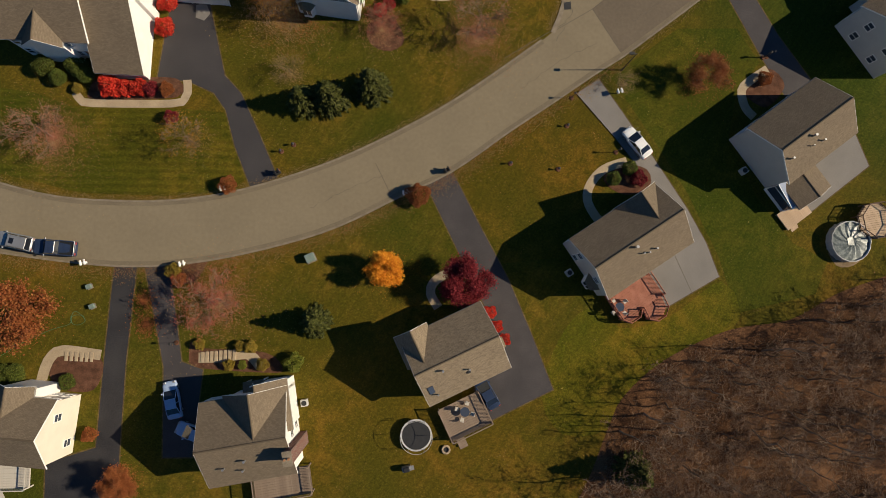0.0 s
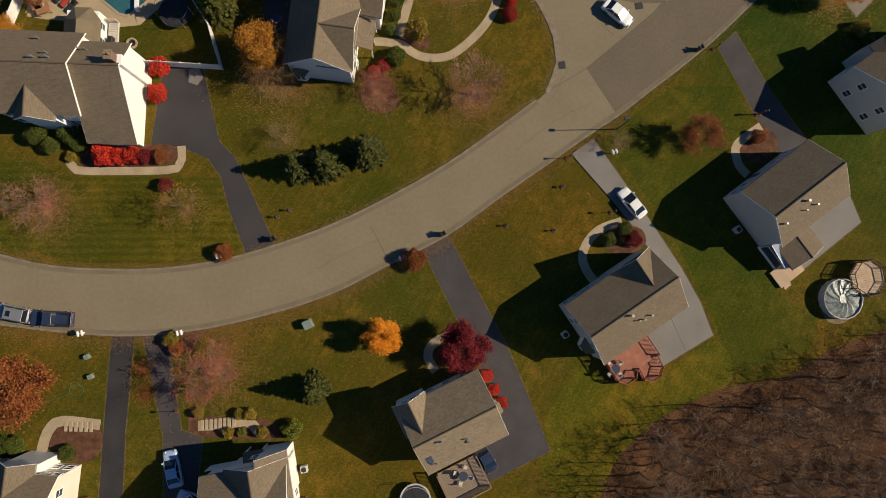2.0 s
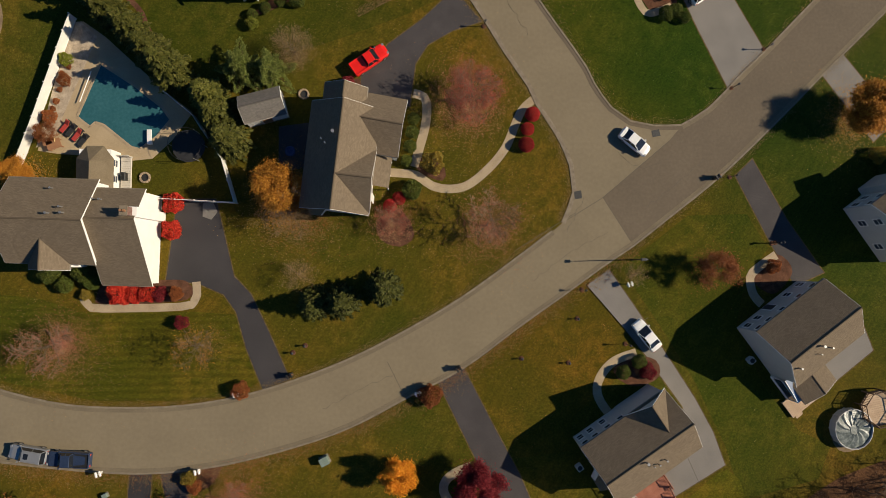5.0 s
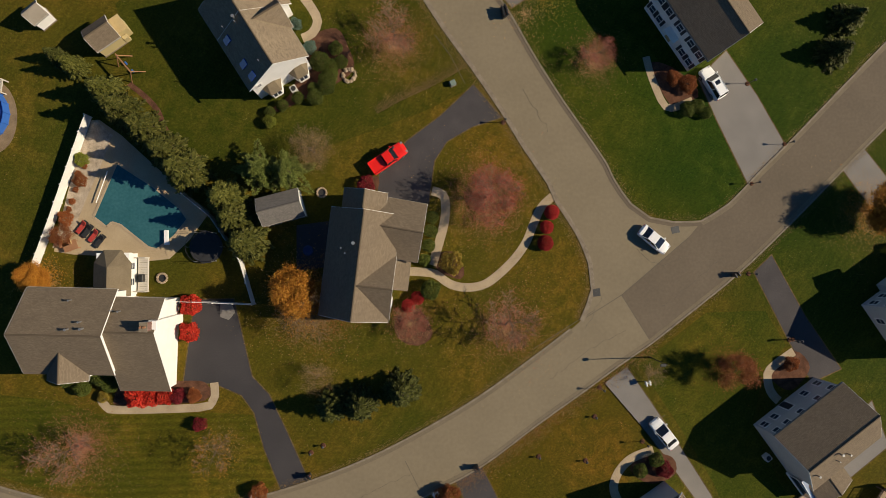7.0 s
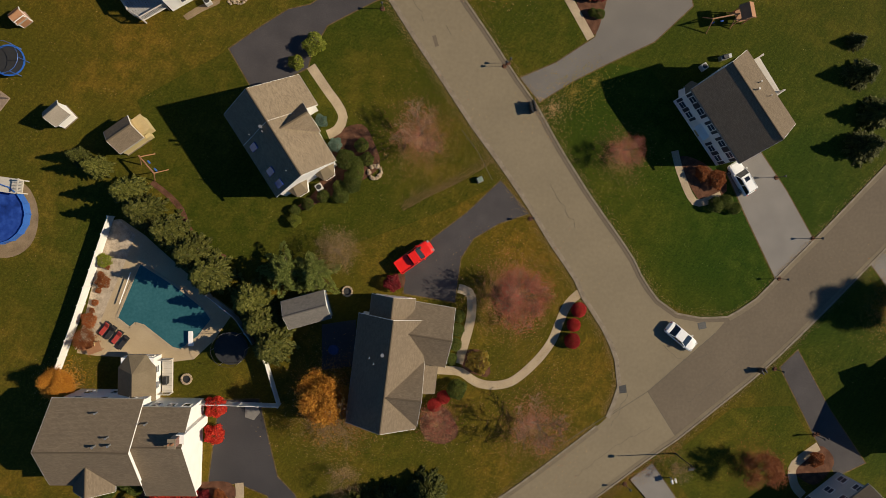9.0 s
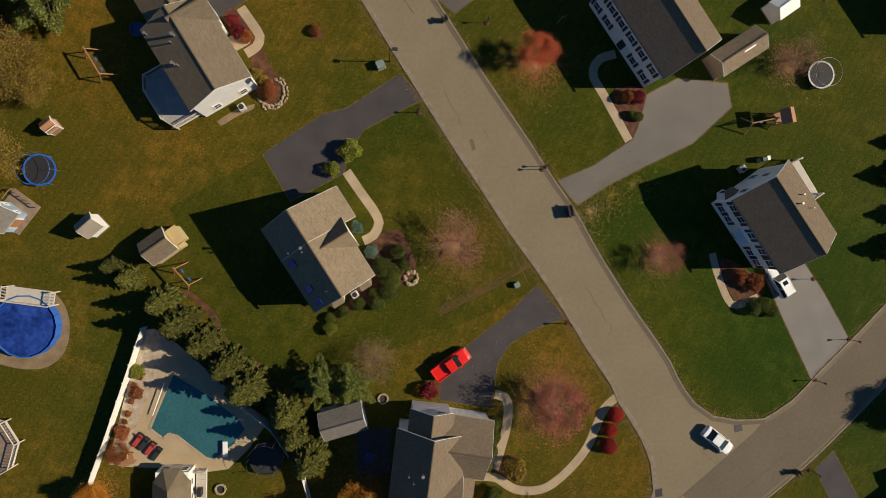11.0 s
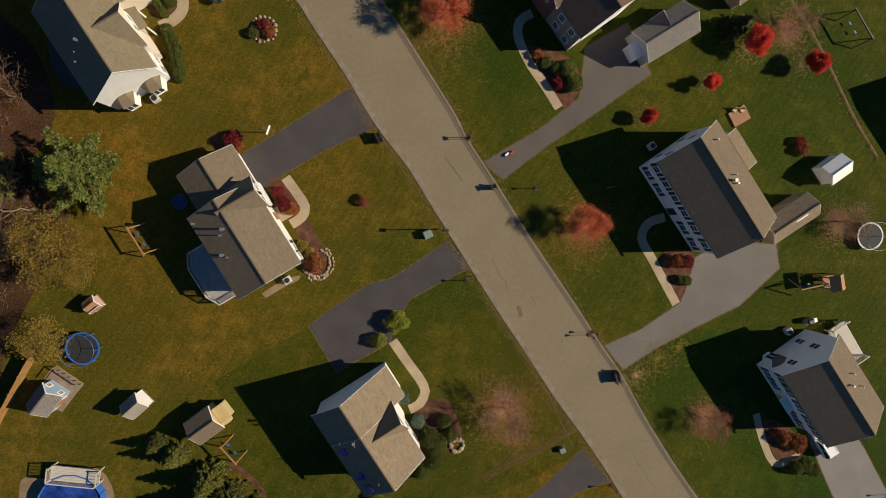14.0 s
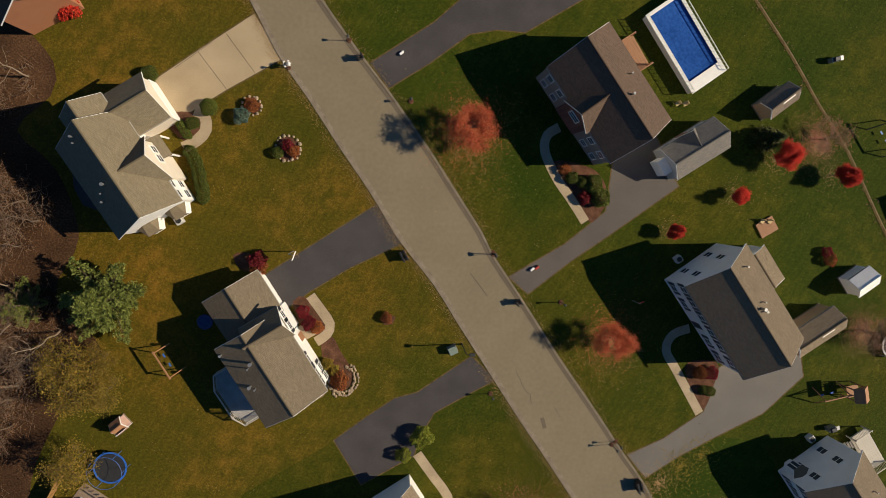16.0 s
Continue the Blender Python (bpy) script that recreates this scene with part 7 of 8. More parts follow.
# woods: bare trees over the litter, thinning at the edge
def inside(p, ring):
    x, y = p
    c = False
    for (x0, y0), (x1, y1) in zip(ring, ring[1:] + ring[:1]):
        if (y0 > y) != (y1 > y) and x < (x1 - x0) * (y - y0) / (y1 - y0) + x0:
            c = not c
    return c


def brush_field(places, seed):
    """Low dry growth: sprays of stems with a few dead leaves, all in one object."""
    rng = np.random.default_rng(seed)
    stems, c = [], []
    for x, y, s in places:
        for k in range(16):
            a, ln = rng.uniform(0, 6.283), s * rng.uniform(0.5, 1.6)
            b = np.array([x + rng.normal() * 0.5, y + rng.normal() * 0.5, 0.0])
            e = b + np.array([math.cos(a) * ln, math.sin(a) * ln, ln * rng.uniform(0.4, 1.2)])
            stems.append((b, e, 0.022, 0.006))
            c += [b + (e - b) * rng.uniform(0.3, 1.0) + rng.normal(size=3) * 0.12 for _ in range(2)]
    f = thing("brushwood", 0, 0, 0, 0, "dry brown brushwood under bare trees", "brushwood", kind="stuff")
    tagged(part_mesh("stems", limbs_mesh("stems", stems, TWIG, 3), None, f), kind="stuff")
    c = np.array(c)
    u, v = leaf_quads(rng, c, 0.05, 0.5)
    tagged(part_mesh("dead_leaves", quads_mesh("dead_leaves", c, u, v, LEAVES["brush"]), None, f), kind="stuff")


def wood(ring, gap, seed, kinds, brush, size=1.0):
    rng, low = random.Random(seed), []
    xs, ys = [p[0] for p in ring], [p[1] for p in ring]
    y = min(ys)
    while y < max(ys):
        x = min(xs)
        while x < max(xs):
            p = (x + rng.uniform(-0.45, 0.45) * gap, y + rng.uniform(-0.45, 0.45) * gap)
            x += gap
            if inside(p, ring):
                plant(rng.choice(kinds), *p, rng.uniform(0.75, 1.15) * size, "bare brown tree in an autumn wood", "tree", "woodland trees")
                for _ in range(brush):
                    low.append((p[0] + rng.uniform(-gap, gap) / 2, p[1] + rng.uniform(-gap, gap) / 2, rng.uniform(0.5, 1.3)))
        y += gap
    brush_field(low, seed)


WOOD_SOUTH = [(19.7, -34.4), (23.5, -24.0), (25.5, -18.3), (28.2, -13.7), (33.6, -9.3), (42.1, -6.0), (50.7, -4.2), (57.1, -0.8), (63.5, 1.5), (75.8, 5.3), (80.8, -13.7), (75.1, -35.6)]
wood(WOOD_SOUTH, 3.5, 4, ["wood", "wood", "pole", "wood"], 5)
WOOD_WEST = [(-68.8, 129.6), (-64.1, 128.5), (-64.3, 125.4), (-68.2, 120.3), (-64.8, 116.0), (-62.7, 108.9), (-66.6, 104.9), (-62.5, 99.6), (-60.2, 94.1), (-64.2, 90.1), (-68.4, 83.3), (-69.4, 76.3), (-80.7, 76.7), (-77.0, 129.4)]
wood(WOOD_WEST, 3.1, 9, ["wood", "pole", "pole", "wood", "pole", "wood"], 4)
for x, y, s in ((-59.3, 92.3, 0.9), (-60.7, 83.2, 0.8), (-59.9, 94.4, 0.9), (-57.5, 95.0, 0.6), (-57.2, 91.0, 0.6)):
    plant("turning", x, y, s, "woodland edge tree with yellow green leaves", "tree", "woodland trees")
for x, y, s in ((27.6, -22.4, 0.9),):
    plant("pine", x, y, s, "dull green pine among bare trees", "evergreen")
# dry growth along the garden boundary
EDGE = smooth([(19.8, 139.0), (25.4, 131.8), (29.6, 125.7), (33.8, 120.1), (39.3, 110.7), (42.9, 105.5)], 1.2)
strip("boundary_strip", EDGE, 0.3, 0.03, VERGE, "strip of dry growth along a garden boundary", "boundary")
strip("boundary_edge", EDGE, 0.12, 0.034, SHED_EARTH, "pale worn edge along a garden boundary", "boundary", off=0.2)
brush_field([(x, y, 0.24) for x, y in EDGE[::2]], 21)


# ---- vehicles ----
def loft(rows):
    """A closed skin through cross sections; each a list of points of the same length."""
    bm = bmesh.new()
    rings = [[bm.verts.new(p) for p in r] for r in rows]
    n = len(rings[0])
    for a, b in zip(rings, rings[1:]):
        for k in range(n):
            bm.faces.new((a[k], a[(k + 1) % n], b[(k + 1) % n], b[k]))
    bm.faces.new(rings[0][::-1])
    bm.faces.new(rings[-1])
    bmesh.ops.recalc_face_normals(bm, faces=bm.faces)
    return bm


def section(x, w, z0, z1, r=0.14):
    """A rounded box section across the car at x."""
    return [(x, -w + 0.05, z0), (x, w - 0.05, z0), (x, w, z0 + r), (x, w, z1 - r), (x, w - r, z1 - 0.02), (x, w * 0.45, z1 + 0.02), (x, -w * 0.45, z1 + 0.02), (x, -w + r, z1 - 0.02), (x, -w, z1 - r), (x, -w, z0 + r)]


def car(x, y, turn, paint, label, kind="sedan"):
    """A car facing its own +x, wheels on the ground."""
    c = thing("pickup_truck" if kind == "pickup" else "car", x, y, 0.024, turn, label, "pickup truck" if kind == "pickup" else "car", "parked vehicles")
    long, w = {"sedan": (4.7, 0.9), "suv": (4.7, 0.94), "pickup": (5.4, 0.97)}[kind]
    hl = long / 2
    bonnet, deck_z = {"sedan": (0.92, 0.98), "suv": (1.08, 1.05), "pickup": (1.12, 1.12)}[kind]
    part("body", loft([section(-hl, w - 0.14, 0.42, deck_z - 0.18), section(-hl + 0.16, w - 0.03, 0.28, deck_z), section(-hl + 0.9, w, 0.24, deck_z + 0.02), section(0, w, 0.24, bonnet + 0.04), section(0.9, w, 0.24, bonnet + 0.02), section(hl - 0.5, w - 0.04, 0.26, bonnet - 0.08), section(hl - 0.12, w - 0.12, 0.3, bonnet - 0.2), section(hl, w - 0.24, 0.4, bonnet - 0.34)]), paint, c)
    g0, g1, r0, r1, zr = {"sedan": (-1.85, 1.2, -1.0, 0.2, 1.44), "suv": (-2.2, 0.95, -1.95, 0.3, 1.72), "pickup": (-0.75, 1.15, -0.55, 0.5, 1.78)}[kind]
    zb = bonnet + 0.02
    bm = bmesh.new()
    lo = [bm.verts.new(p) for p in ((g0, -w + 0.08, zb), (g1, -w + 0.1, zb), (g1, w - 0.1, zb), (g0, w - 0.08, zb))]
    hi = [bm.verts.new(p) for p in ((r0, -w + 0.24, zr - 0.03), (r1, -w + 0.24, zr - 0.03), (r1, w - 0.24, zr - 0.03), (r0, w - 0.24, zr - 0.03))]
    for k in range(4):
        bm.faces.new((lo[k], lo[(k + 1) % 4], hi[(k + 1) % 4], hi[k]))
    bm.faces.new(hi)
    part("glass_cabin", bm, CAR_GLASS, c, "dark car glass")
    bm = bmesh.new()
    add_box(bm, r0 - 0.03, -w + 0.22, zr - 0.05, r1 + 0.03, w - 0.22, zr + 0.03, 0.03)
    part("roof", bm, paint, c)
    for s in (-1, 1):
        for a, b in (((g0, zb), (r0, zr - 0.02)), ((g1, zb), (r1, zr - 0.02)), (((g0 + g1) / 2, zb), ((r0 + r1) / 2, zr - 0.02))):
            part("pillar", tube((a[0], s * (w - 0.08), a[1]), (b[0], s * (w - 0.22), b[1]), 0.045, sides=5), paint, c)
        part("mirror", box(0.85, s * w, bonnet + 0.02, 1.05, s * (w + 0.17), bonnet + 0.2, 0.03), paint, c)
        part("headlight", box(hl - 0.32, s * (w - 0.5), bonnet - 0.3, hl - 0.04, s * (w - 0.16), bonnet - 0.14, 0.03), METAL, c)
        part("tail_light", box(-hl - 0.015, s * (w - 0.42), deck_z - 0.34, -hl + 0.1, s * (w - 0.15), deck_z - 0.14, 0.02), CUSHION, c)
        for wx in (-hl + 0.95, hl - 0.9):
            ty = part("wheel", tube((wx, s * (w - 0.2), 0.33), (wx, s * (w + 0.01), 0.33), 0.33, sides=14), TYRE, c)
            part("rim", tube((wx, s * (w + 0.01), 0.33), (wx, s * (w + 0.025), 0.33), 0.2, sides=10), METAL, ty)
    if kind == "pickup":
        bm = bmesh.new()
        add_box(bm, -hl + 0.12, -w + 0.14, deck_z + 0.005, -0.85, w - 0.14, deck_z + 0.03)
        part("bed_liner", bm, paint if paint is RED_PAINT else BLACK, c)
        for s in (-1, 1):
            part("bed_rail", box(-hl + 0.05, s * (w - 0.14), deck_z + 0.0, -0.8, s * (w - 0.02), deck_z + 0.16, 0.02), paint, c)
        part("tailgate", box(-hl + 0.02, -w + 0.12, deck_z - 0.1, -hl + 0.12, w - 0.12, deck_z + 0.15, 0.02), paint, c)
    else:
        part("plate", box(-hl - 0.012, -0.26, 0.6, -hl + 0.02, 0.26, 0.72), TRIM, c)
    if kind == "suv":
        for s in (-1, 1):
            part("roof_rail", tube((r0 + 0.2, s * (w - 0.3), zr + 0.07), (r1 - 0.2, s * (w - 0.3), zr + 0.07), 0.025, sides=5), METAL, c)
        part("sunroof", box(-0.5, -0.35, zr + 0.03, 0.05, 0.35, zr + 0.04), CAR_GLASS, c)
    return c


car(29.4, 20.1, 128, WHITE_PAINT, "white saloon car parked on a concrete drive")
car(28.2, 46.3, -39, WHITE_PAINT, "white saloon car standing at the road junction")
car(-7.6, 57.1, 35, RED_PAINT, "bright red pickup truck parked on an asphalt drive", "pickup")
car(36.5, 67.6, 122, WHITE_PAINT, "white estate car parked beside a garage", "suv")
car(-50.5, 6.5, 168, SILVER_PAINT, "silver estate car parked along the kerb", "suv")
car(-45.6, 5.7, 176, NAVY_PAINT, "dark blue pickup truck parked along the kerb", "pickup")
car(-30.4, -13.3, 102, SHADED_WHITE_PAINT, "white saloon car parked in shade, the shade's blue in its paint")
car(-27.6, -17.45, 158, SHADED_WHITE_PAINT, "white car parked close to a house, the shade's blue in its paint")
car(8.9, -12.6, 120, NAVY_PAINT, "dark blue car parked close to a house")


# ---- sheds and garden buildings ----
SHED_SIZE = []


def shed(x, y, turn, L, W, eave, rise, wall, roof, label, name="shed", door=True):
    s = thing(name, x, y, 0, turn, label, "shed")
    SHED_SIZE.append((L, W))
    gable_block(s, L, W, eave, rise, wall, roof, over=0.15)
    if door:
        add_door(s, (0, -W / 2 + 0.15, 0.05), 0, 1.2, 1.8, CEDAR)
    part("floor_slab", box(-L / 2 + 0.05, -W / 2 + 0.05, 0, L / 2 - 0.05, W / 2 - 0.05, 0.1), KERB, s)
    return s


brown = shed(-43.3, 72.2, 36, 3.5, 3.3, 2.2, 1.3, YELLOW_SIDING, ROOF_TAN, "small pale yellow garden shed with a tan roof", door=False)
L, W = SHED_SIZE[-1]
part("porch", box(L / 2 - 0.3, -W * 0.3, 0, L / 2 + 1.2, W * 0.28, 1.9), YELLOW_SIDING, brown, "pale yellow lean-to porch")
part("porch_lid", box(L / 2 - 0.1, -W * 0.3 - 0.1, 1.9, L / 2 + 1.35, W * 0.28 + 0.1, 2.0, 0.02), YELLOW_WOOD, brown)
part("side_bin", box(L / 2 - 0.1, -W * 0.48, 0, L / 2 + 0.6, -W * 0.33, 1.1, 0.02), YELLOW_SIDING, brown)
shed(-51.3, 74.7, 42, 2.3, 2.3, 2.1, 1.1, WHITE_SIDING, ROOF_PALE, "small white garden shed with a pale grey roof", door=False)
blue = shed(-61.2, 75.7, 53, 3.0, 2.8, 2.2, 1.4, BLUE_SIDING, ROOF_SLATE, "pale blue garden shed on a timber base")
L, W = SHED_SIZE[-1]
part("base", box(-L / 2 + 0.2, -W / 2 - 0.5, 0, L / 2 + 1.5, W / 2 + 0.5, 0.16, 0.02), DECK_GREY, blue, "weathered timber platform")
part("rail", box(L / 2 + 1.35, -W / 2 - 0.45, 0.9, L / 2 + 1.45, W / 2 + 0.45, 1.0), DECK_GREY, blue)
part("rail", box(L / 2 - 0.2, W / 2 + 0.38, 0.9, L / 2 + 1.34, W / 2 + 0.46, 1.0), DECK_GREY, blue)
for k in range(6):
    y0 = -W / 2 - 0.4 + k * (W + 0.8) / 5
    part("post", box(L / 2 + 1.35, y0 - 0.05, 0.16, L / 2 + 1.45, y0 + 0.05, 0.9), DECK_GREY, blue)
for y0 in (-W * 0.28, W * 0.28):
    add_window(blue, (L / 2 - 0.15, y0, 1.5), 90, w=0.6, h=0.8, shutters=False)
shed(-56.1, 86.7, 39, 1.5, 1.7, 1.4, 0.7, RED_SHED, CEDAR, "small orange brown playhouse on the lawn", "playhouse")
shed(35.7, 103.7, 35, 3.2, 2.8, 2.1, 1.0, WHITE_SIDING, TRIM, "white garden shed with a pale roof")
ridge_shed = shed(29.4, 97.4, 33, 7.0, 3.4, 2.6, 1.2, TAN_SIDING, ROOF_MOTTLED, "long brown shed behind a white house")
low_shed = shed(22.9, 126.0, 37, 4.3, 2.5, 2.1, 1.2, TAN_SIDING, ROOF_DUSK, "brown garden shed near the boundary")
for ob, (L, W), eave, rise in ((ridge_shed, SHED_SIZE[-2], 2.6, 1.2), (low_shed, SHED_SIZE[-1], 2.1, 1.2)):
    o = part("roof_light", box(-0.9, -0.12, 0.0, 0.9, 0.12, 0.06, 0.02), TRIM, ob, "narrow white roof light")
    o.matrix_basis = pose(0.1 * L, -0.12 * W, roof_height(W, eave, rise, -0.12 * W), math.degrees(math.atan2(rise, W / 2)), 0, 0)
big = shed(12.2, 120.0, 212, 7.5, 4.3, 2.7, 1.7, GREY_SIDING, ROOF_SLATE, "large grey garden building beside a drive")
cross_gable(big, SHED_SIZE[-1][1], 2.7, 1.7, 0.0, 2.2, 0.1, WHITE_SIDING, ROOF_SLATE, rise_c=1.5)
part("end_porch", box(-0.4 + 3.75, -1.0, 0, 4.6, 1.0, 2.2, 0.03), WHITE_SIDING, big, "white lean-to at the end")
shed(-21.2, 50.5, 15, 5.5, 3.7, 2.4, 1.4, WHITE_SIDING, ROOF_SLATE, "grey roofed shed beside tall pines")


def round_pool(x, y, r, h, cover, label, wall=TRIM, dome=0.0):
    """An above ground pool: wall of panels, top rail, uprights and cover."""
    p = thing("round_pool", x, y, 0, 0, label, "pool")
    n = 18
    bm = bmesh.new()
    ring = [[bm.verts.new((math.cos(6.2832 * k / n) * rr, math.sin(6.2832 * k / n) * rr, z)) for k in range(n)] for rr, z in ((r, 0), (r, h), (r - 0.06, h), (r - 0.06, h - 0.25))]
    for a, b in zip(ring, ring[1:]):
        for k in range(n):
            bm.faces.new((a[k], a[(k + 1) % n], b[(k + 1) % n], b[k]))
    part("wall", bm, wall, p)
    bm = bmesh.new()
    ring = [[bm.verts.new((math.cos(6.2832 * k / 36) * rr, math.sin(6.2832 * k / 36) * rr, h - 0.2 + dome * (1 - (rr / r) ** 2) + (0.05 * math.sin(k * 2.1 + rr * 3) if dome else 0.0))) for k in range(36)] for rr in (r - 0.07, r * 0.75, r * 0.5, r * 0.25)]
    for a, b in zip(ring, ring[1:]):
        for k in range(36):
            bm.faces.new((a[k], a[(k + 1) % 36], b[(k + 1) % 36], b[k]))
    bm.faces.new(ring[-1])
    bmesh.ops.recalc_face_normals(bm, faces=bm.faces)
    part("cover", bm, cover, p)
    for k in range(n):
        a = 6.2832 * k / n
        b = 6.2832 * (k + 1) / n
        bm = bmesh.new()
        add_tube(bm, (math.cos(a) * r, math.sin(a) * r, h), (math.cos(b) * r, math.sin(b) * r, h), 0.08, 0.08, 5)
        part("top_rail", bm, wall, p)
        part("upright", tube((math.cos(a) * (r + 0.03), math.sin(a) * (r + 0.03), 0), (math.cos(a) * (r + 0.03), math.sin(a) * (r + 0.03), h), 0.06, sides=5), wall, p)
    return p


round_pool(-59.3, 62.5, 3.75, 1.25, POOL_COVER, "round above ground pool under a blue cover", BLUE_PAD)
deck("pool_deck", -58.6, 66.2, -8, 5.6, 1.8, 1.2, DECK_PALE, "white timber pool deck with steps")
round_pool(57.9, 6.9, 2.7, 1.2, GREY_COVER, "round above ground pool under a grey winter cover", GREY_SIDING, 0.25)


def octagon_deck(x, y, turn, r, h, floor, rail, label):
    """An eight sided deck of boards with posts, two rails and a skirt."""
    d = thing("octagonal_deck", x, y, 0, turn, label, "deck")
    ring = [(math.cos(0.3927 + 0.7854 * k) * r, math.sin(0.3927 + 0.7854 * k) * r) for k in range(8)]
    half = r * math.cos(0.3927)
    n = int(2 * half / 0.28)
    for k in range(n):
        y0 = -half + (k + 0.5) * 2 * half / n
        x0 = min(half, r * 1.3066 - abs(y0) - 0.02)
        part("deck_board", box(-x0, y0 - half / n + 0.012, h - 0.05, x0, y0 + half / n - 0.012, h), floor, d)
    for (ax, ay), (bx, by) in zip(ring, ring[1:] + ring[:1]):
        part("post", box(ax - 0.07, ay - 0.07, 0, ax + 0.07, ay + 0.07, h + 1.0), rail, d)
        for z in (h + 0.12, h + 0.95):
            part("handrail", tube((ax, ay, z), (bx, by, z), 0.07, sides=4), rail, d)
        for k in range(1, 8):
            px, py = ax + (bx - ax) * k / 8, ay + (by - ay) * k / 8
            part("baluster", box(px - 0.02, py - 0.02, h + 0.15, px + 0.02, py + 0.02, h + 0.93), rail, d)
        part("skirt", tube((ax * 0.97, ay * 0.97, h - 0.2), (bx * 0.97, by * 0.97, h - 0.2), 0.12, sides=4), rail, d)


octagon_deck(61.4, 9.7, 10, 2.5, 1.2, DECK_TAN, DECK_BROWN, "brown octagonal timber deck beside a pool")
octagon_deck(-64.2, 47.8, 30, 4.0, 1.0, DECK_GREY, DECK_PALE, "octagonal deck with pale rails on the lawn")


def trampoline(x, y, r, rim, label, net=False):
    t = thing("trampoline", x, y, 0, 0, label, "trampoline")
    n = 24
    for name, r0, r1, z0, z1, mat in (("pad", r - 0.2, r, 0.86, 0.9, rim), ("mat", 0.0, r - 0.21, 0.85, 0.86, NET)):
        bm = bmesh.new()
        if r0:
            ring = [[bm.verts.new((math.cos(6.2832 * k / n) * rr, math.sin(6.2832 * k / n) * rr, z)) for k in range(n)] for rr, z in ((r1, z0), (r1, z1), (r0, z1), (r0, z0))]
            for a, b in zip(ring, ring[1:] + ring[:1]):
                for k in range(n):
                    bm.faces.new((a[k], a[(k + 1) % n], b[(k + 1) % n], b[k]))
        else:
            bm = tube((0, 0, z0), (0, 0, z1), r1, sides=n)
        part(name, bm, mat, t)
    for k in range(6):
        a = 6.2832 * k / 6
        ca, sa = math.cos(a) * (r - 0.05), math.sin(a) * (r - 0.05)
        part("leg", tube((ca, sa, 0), (ca, sa, 0.86), 0.035, sides=6), METAL, t)
        part("pole", tube((ca * 1.03, sa * 1.03, 0.0), (ca * 1.03, sa * 1.03, 2.3), 0.03, sides=6), rim if rim is BLUE_PAD else METAL, t)
    bm = bmesh.new()
    for k in range(n):
        a, b = 6.2832 * k / n, 6.2832 * (k + 1) / n
        add_tube(bm, (math.cos(a) * r, math.sin(a) * r, 2.3), (math.cos(b) * r, math.sin(b) * r, 2.3), 0.025, 0.025, 4)
    part("top_ring", bm, rim, t)
    return t


trampoline(0.0, -17.9, 2.0, GREY_SIDING, "round trampoline with a pale rim and black mat")
trampoline(-57.5, 81.4, 1.95, BLUE_PAD, "round trampoline with a blue rim and black mat")
trampoline(41.8, 95.1, 1.85, GREY_SIDING, "round trampoline with a pale rim near the boundary")
trampoline(-30.9, 45.5, 2.1, NET, "black trampoline in the shade of a fence")

# rectangular pool above ground
PX = (11.1, 132.6, 125, 10.7, 4.8,)
gx, gy, gt, gl, gw = PX
rp = thing("rectangular_pool", gx, gy, 0, gt, "long above ground pool with white rails and blue water", "pool")
for x0, y0, x1, y1 in ((-gl / 2, -gw / 2, gl / 2, -gw / 2 + 0.12), (-gl / 2, gw / 2 - 0.12, gl / 2, gw / 2), (-gl / 2, -gw / 2 + 0.12, -gl / 2 + 0.12, gw / 2 - 0.12), (gl / 2 - 0.12, -gw / 2 + 0.12, gl / 2, gw / 2 - 0.12)):
    part("wall", box(x0, y0, 0, x1, y1, 1.3, 0.02), GREY_SIDING, rp)
part("water", box(-gl / 2 + 0.12, -gw / 2 + 0.12, 0.4, gl / 2 - 0.12, gw / 2 - 0.12, 1.1), WATER_BLUE, rp)
for x0, y0, x1, y1 in ((-gl / 2 - 0.15, -gw / 2 - 0.15, gl / 2 + 0.15, -gw / 2 + 0.3), (-gl / 2 - 0.15, gw / 2 - 0.3, gl / 2 + 0.15, gw / 2 + 0.15), (-gl / 2 - 0.15, -gw / 2 + 0.3, -gl / 2 + 1.3, gw / 2 - 0.3), (gl / 2 - 0.3, -gw / 2 + 0.3, gl / 2 + 0.15, gw / 2 - 0.3)):
    part("coping", box(x0, y0, 1.3, x1, y1, 1.36, 0.02), VINYL, rp)
n = int(gl / 0.5)
for k in range(n + 1):
    for y in (-gw / 2 - 0.1, gw / 2 + 0.1):
        part("rail_post", box(-gl / 2 + k * gl / n - 0.03, y - 0.03, 1.36, -gl / 2 + k * gl / n + 0.03, y + 0.03, 1.95), VINYL, rp)
for y in (-gw / 2 - 0.1, gw / 2 + 0.1):
    part("rail", box(-gl / 2, y - 0.03, 1.95, gl / 2, y + 0.03, 2.02), VINYL, rp)


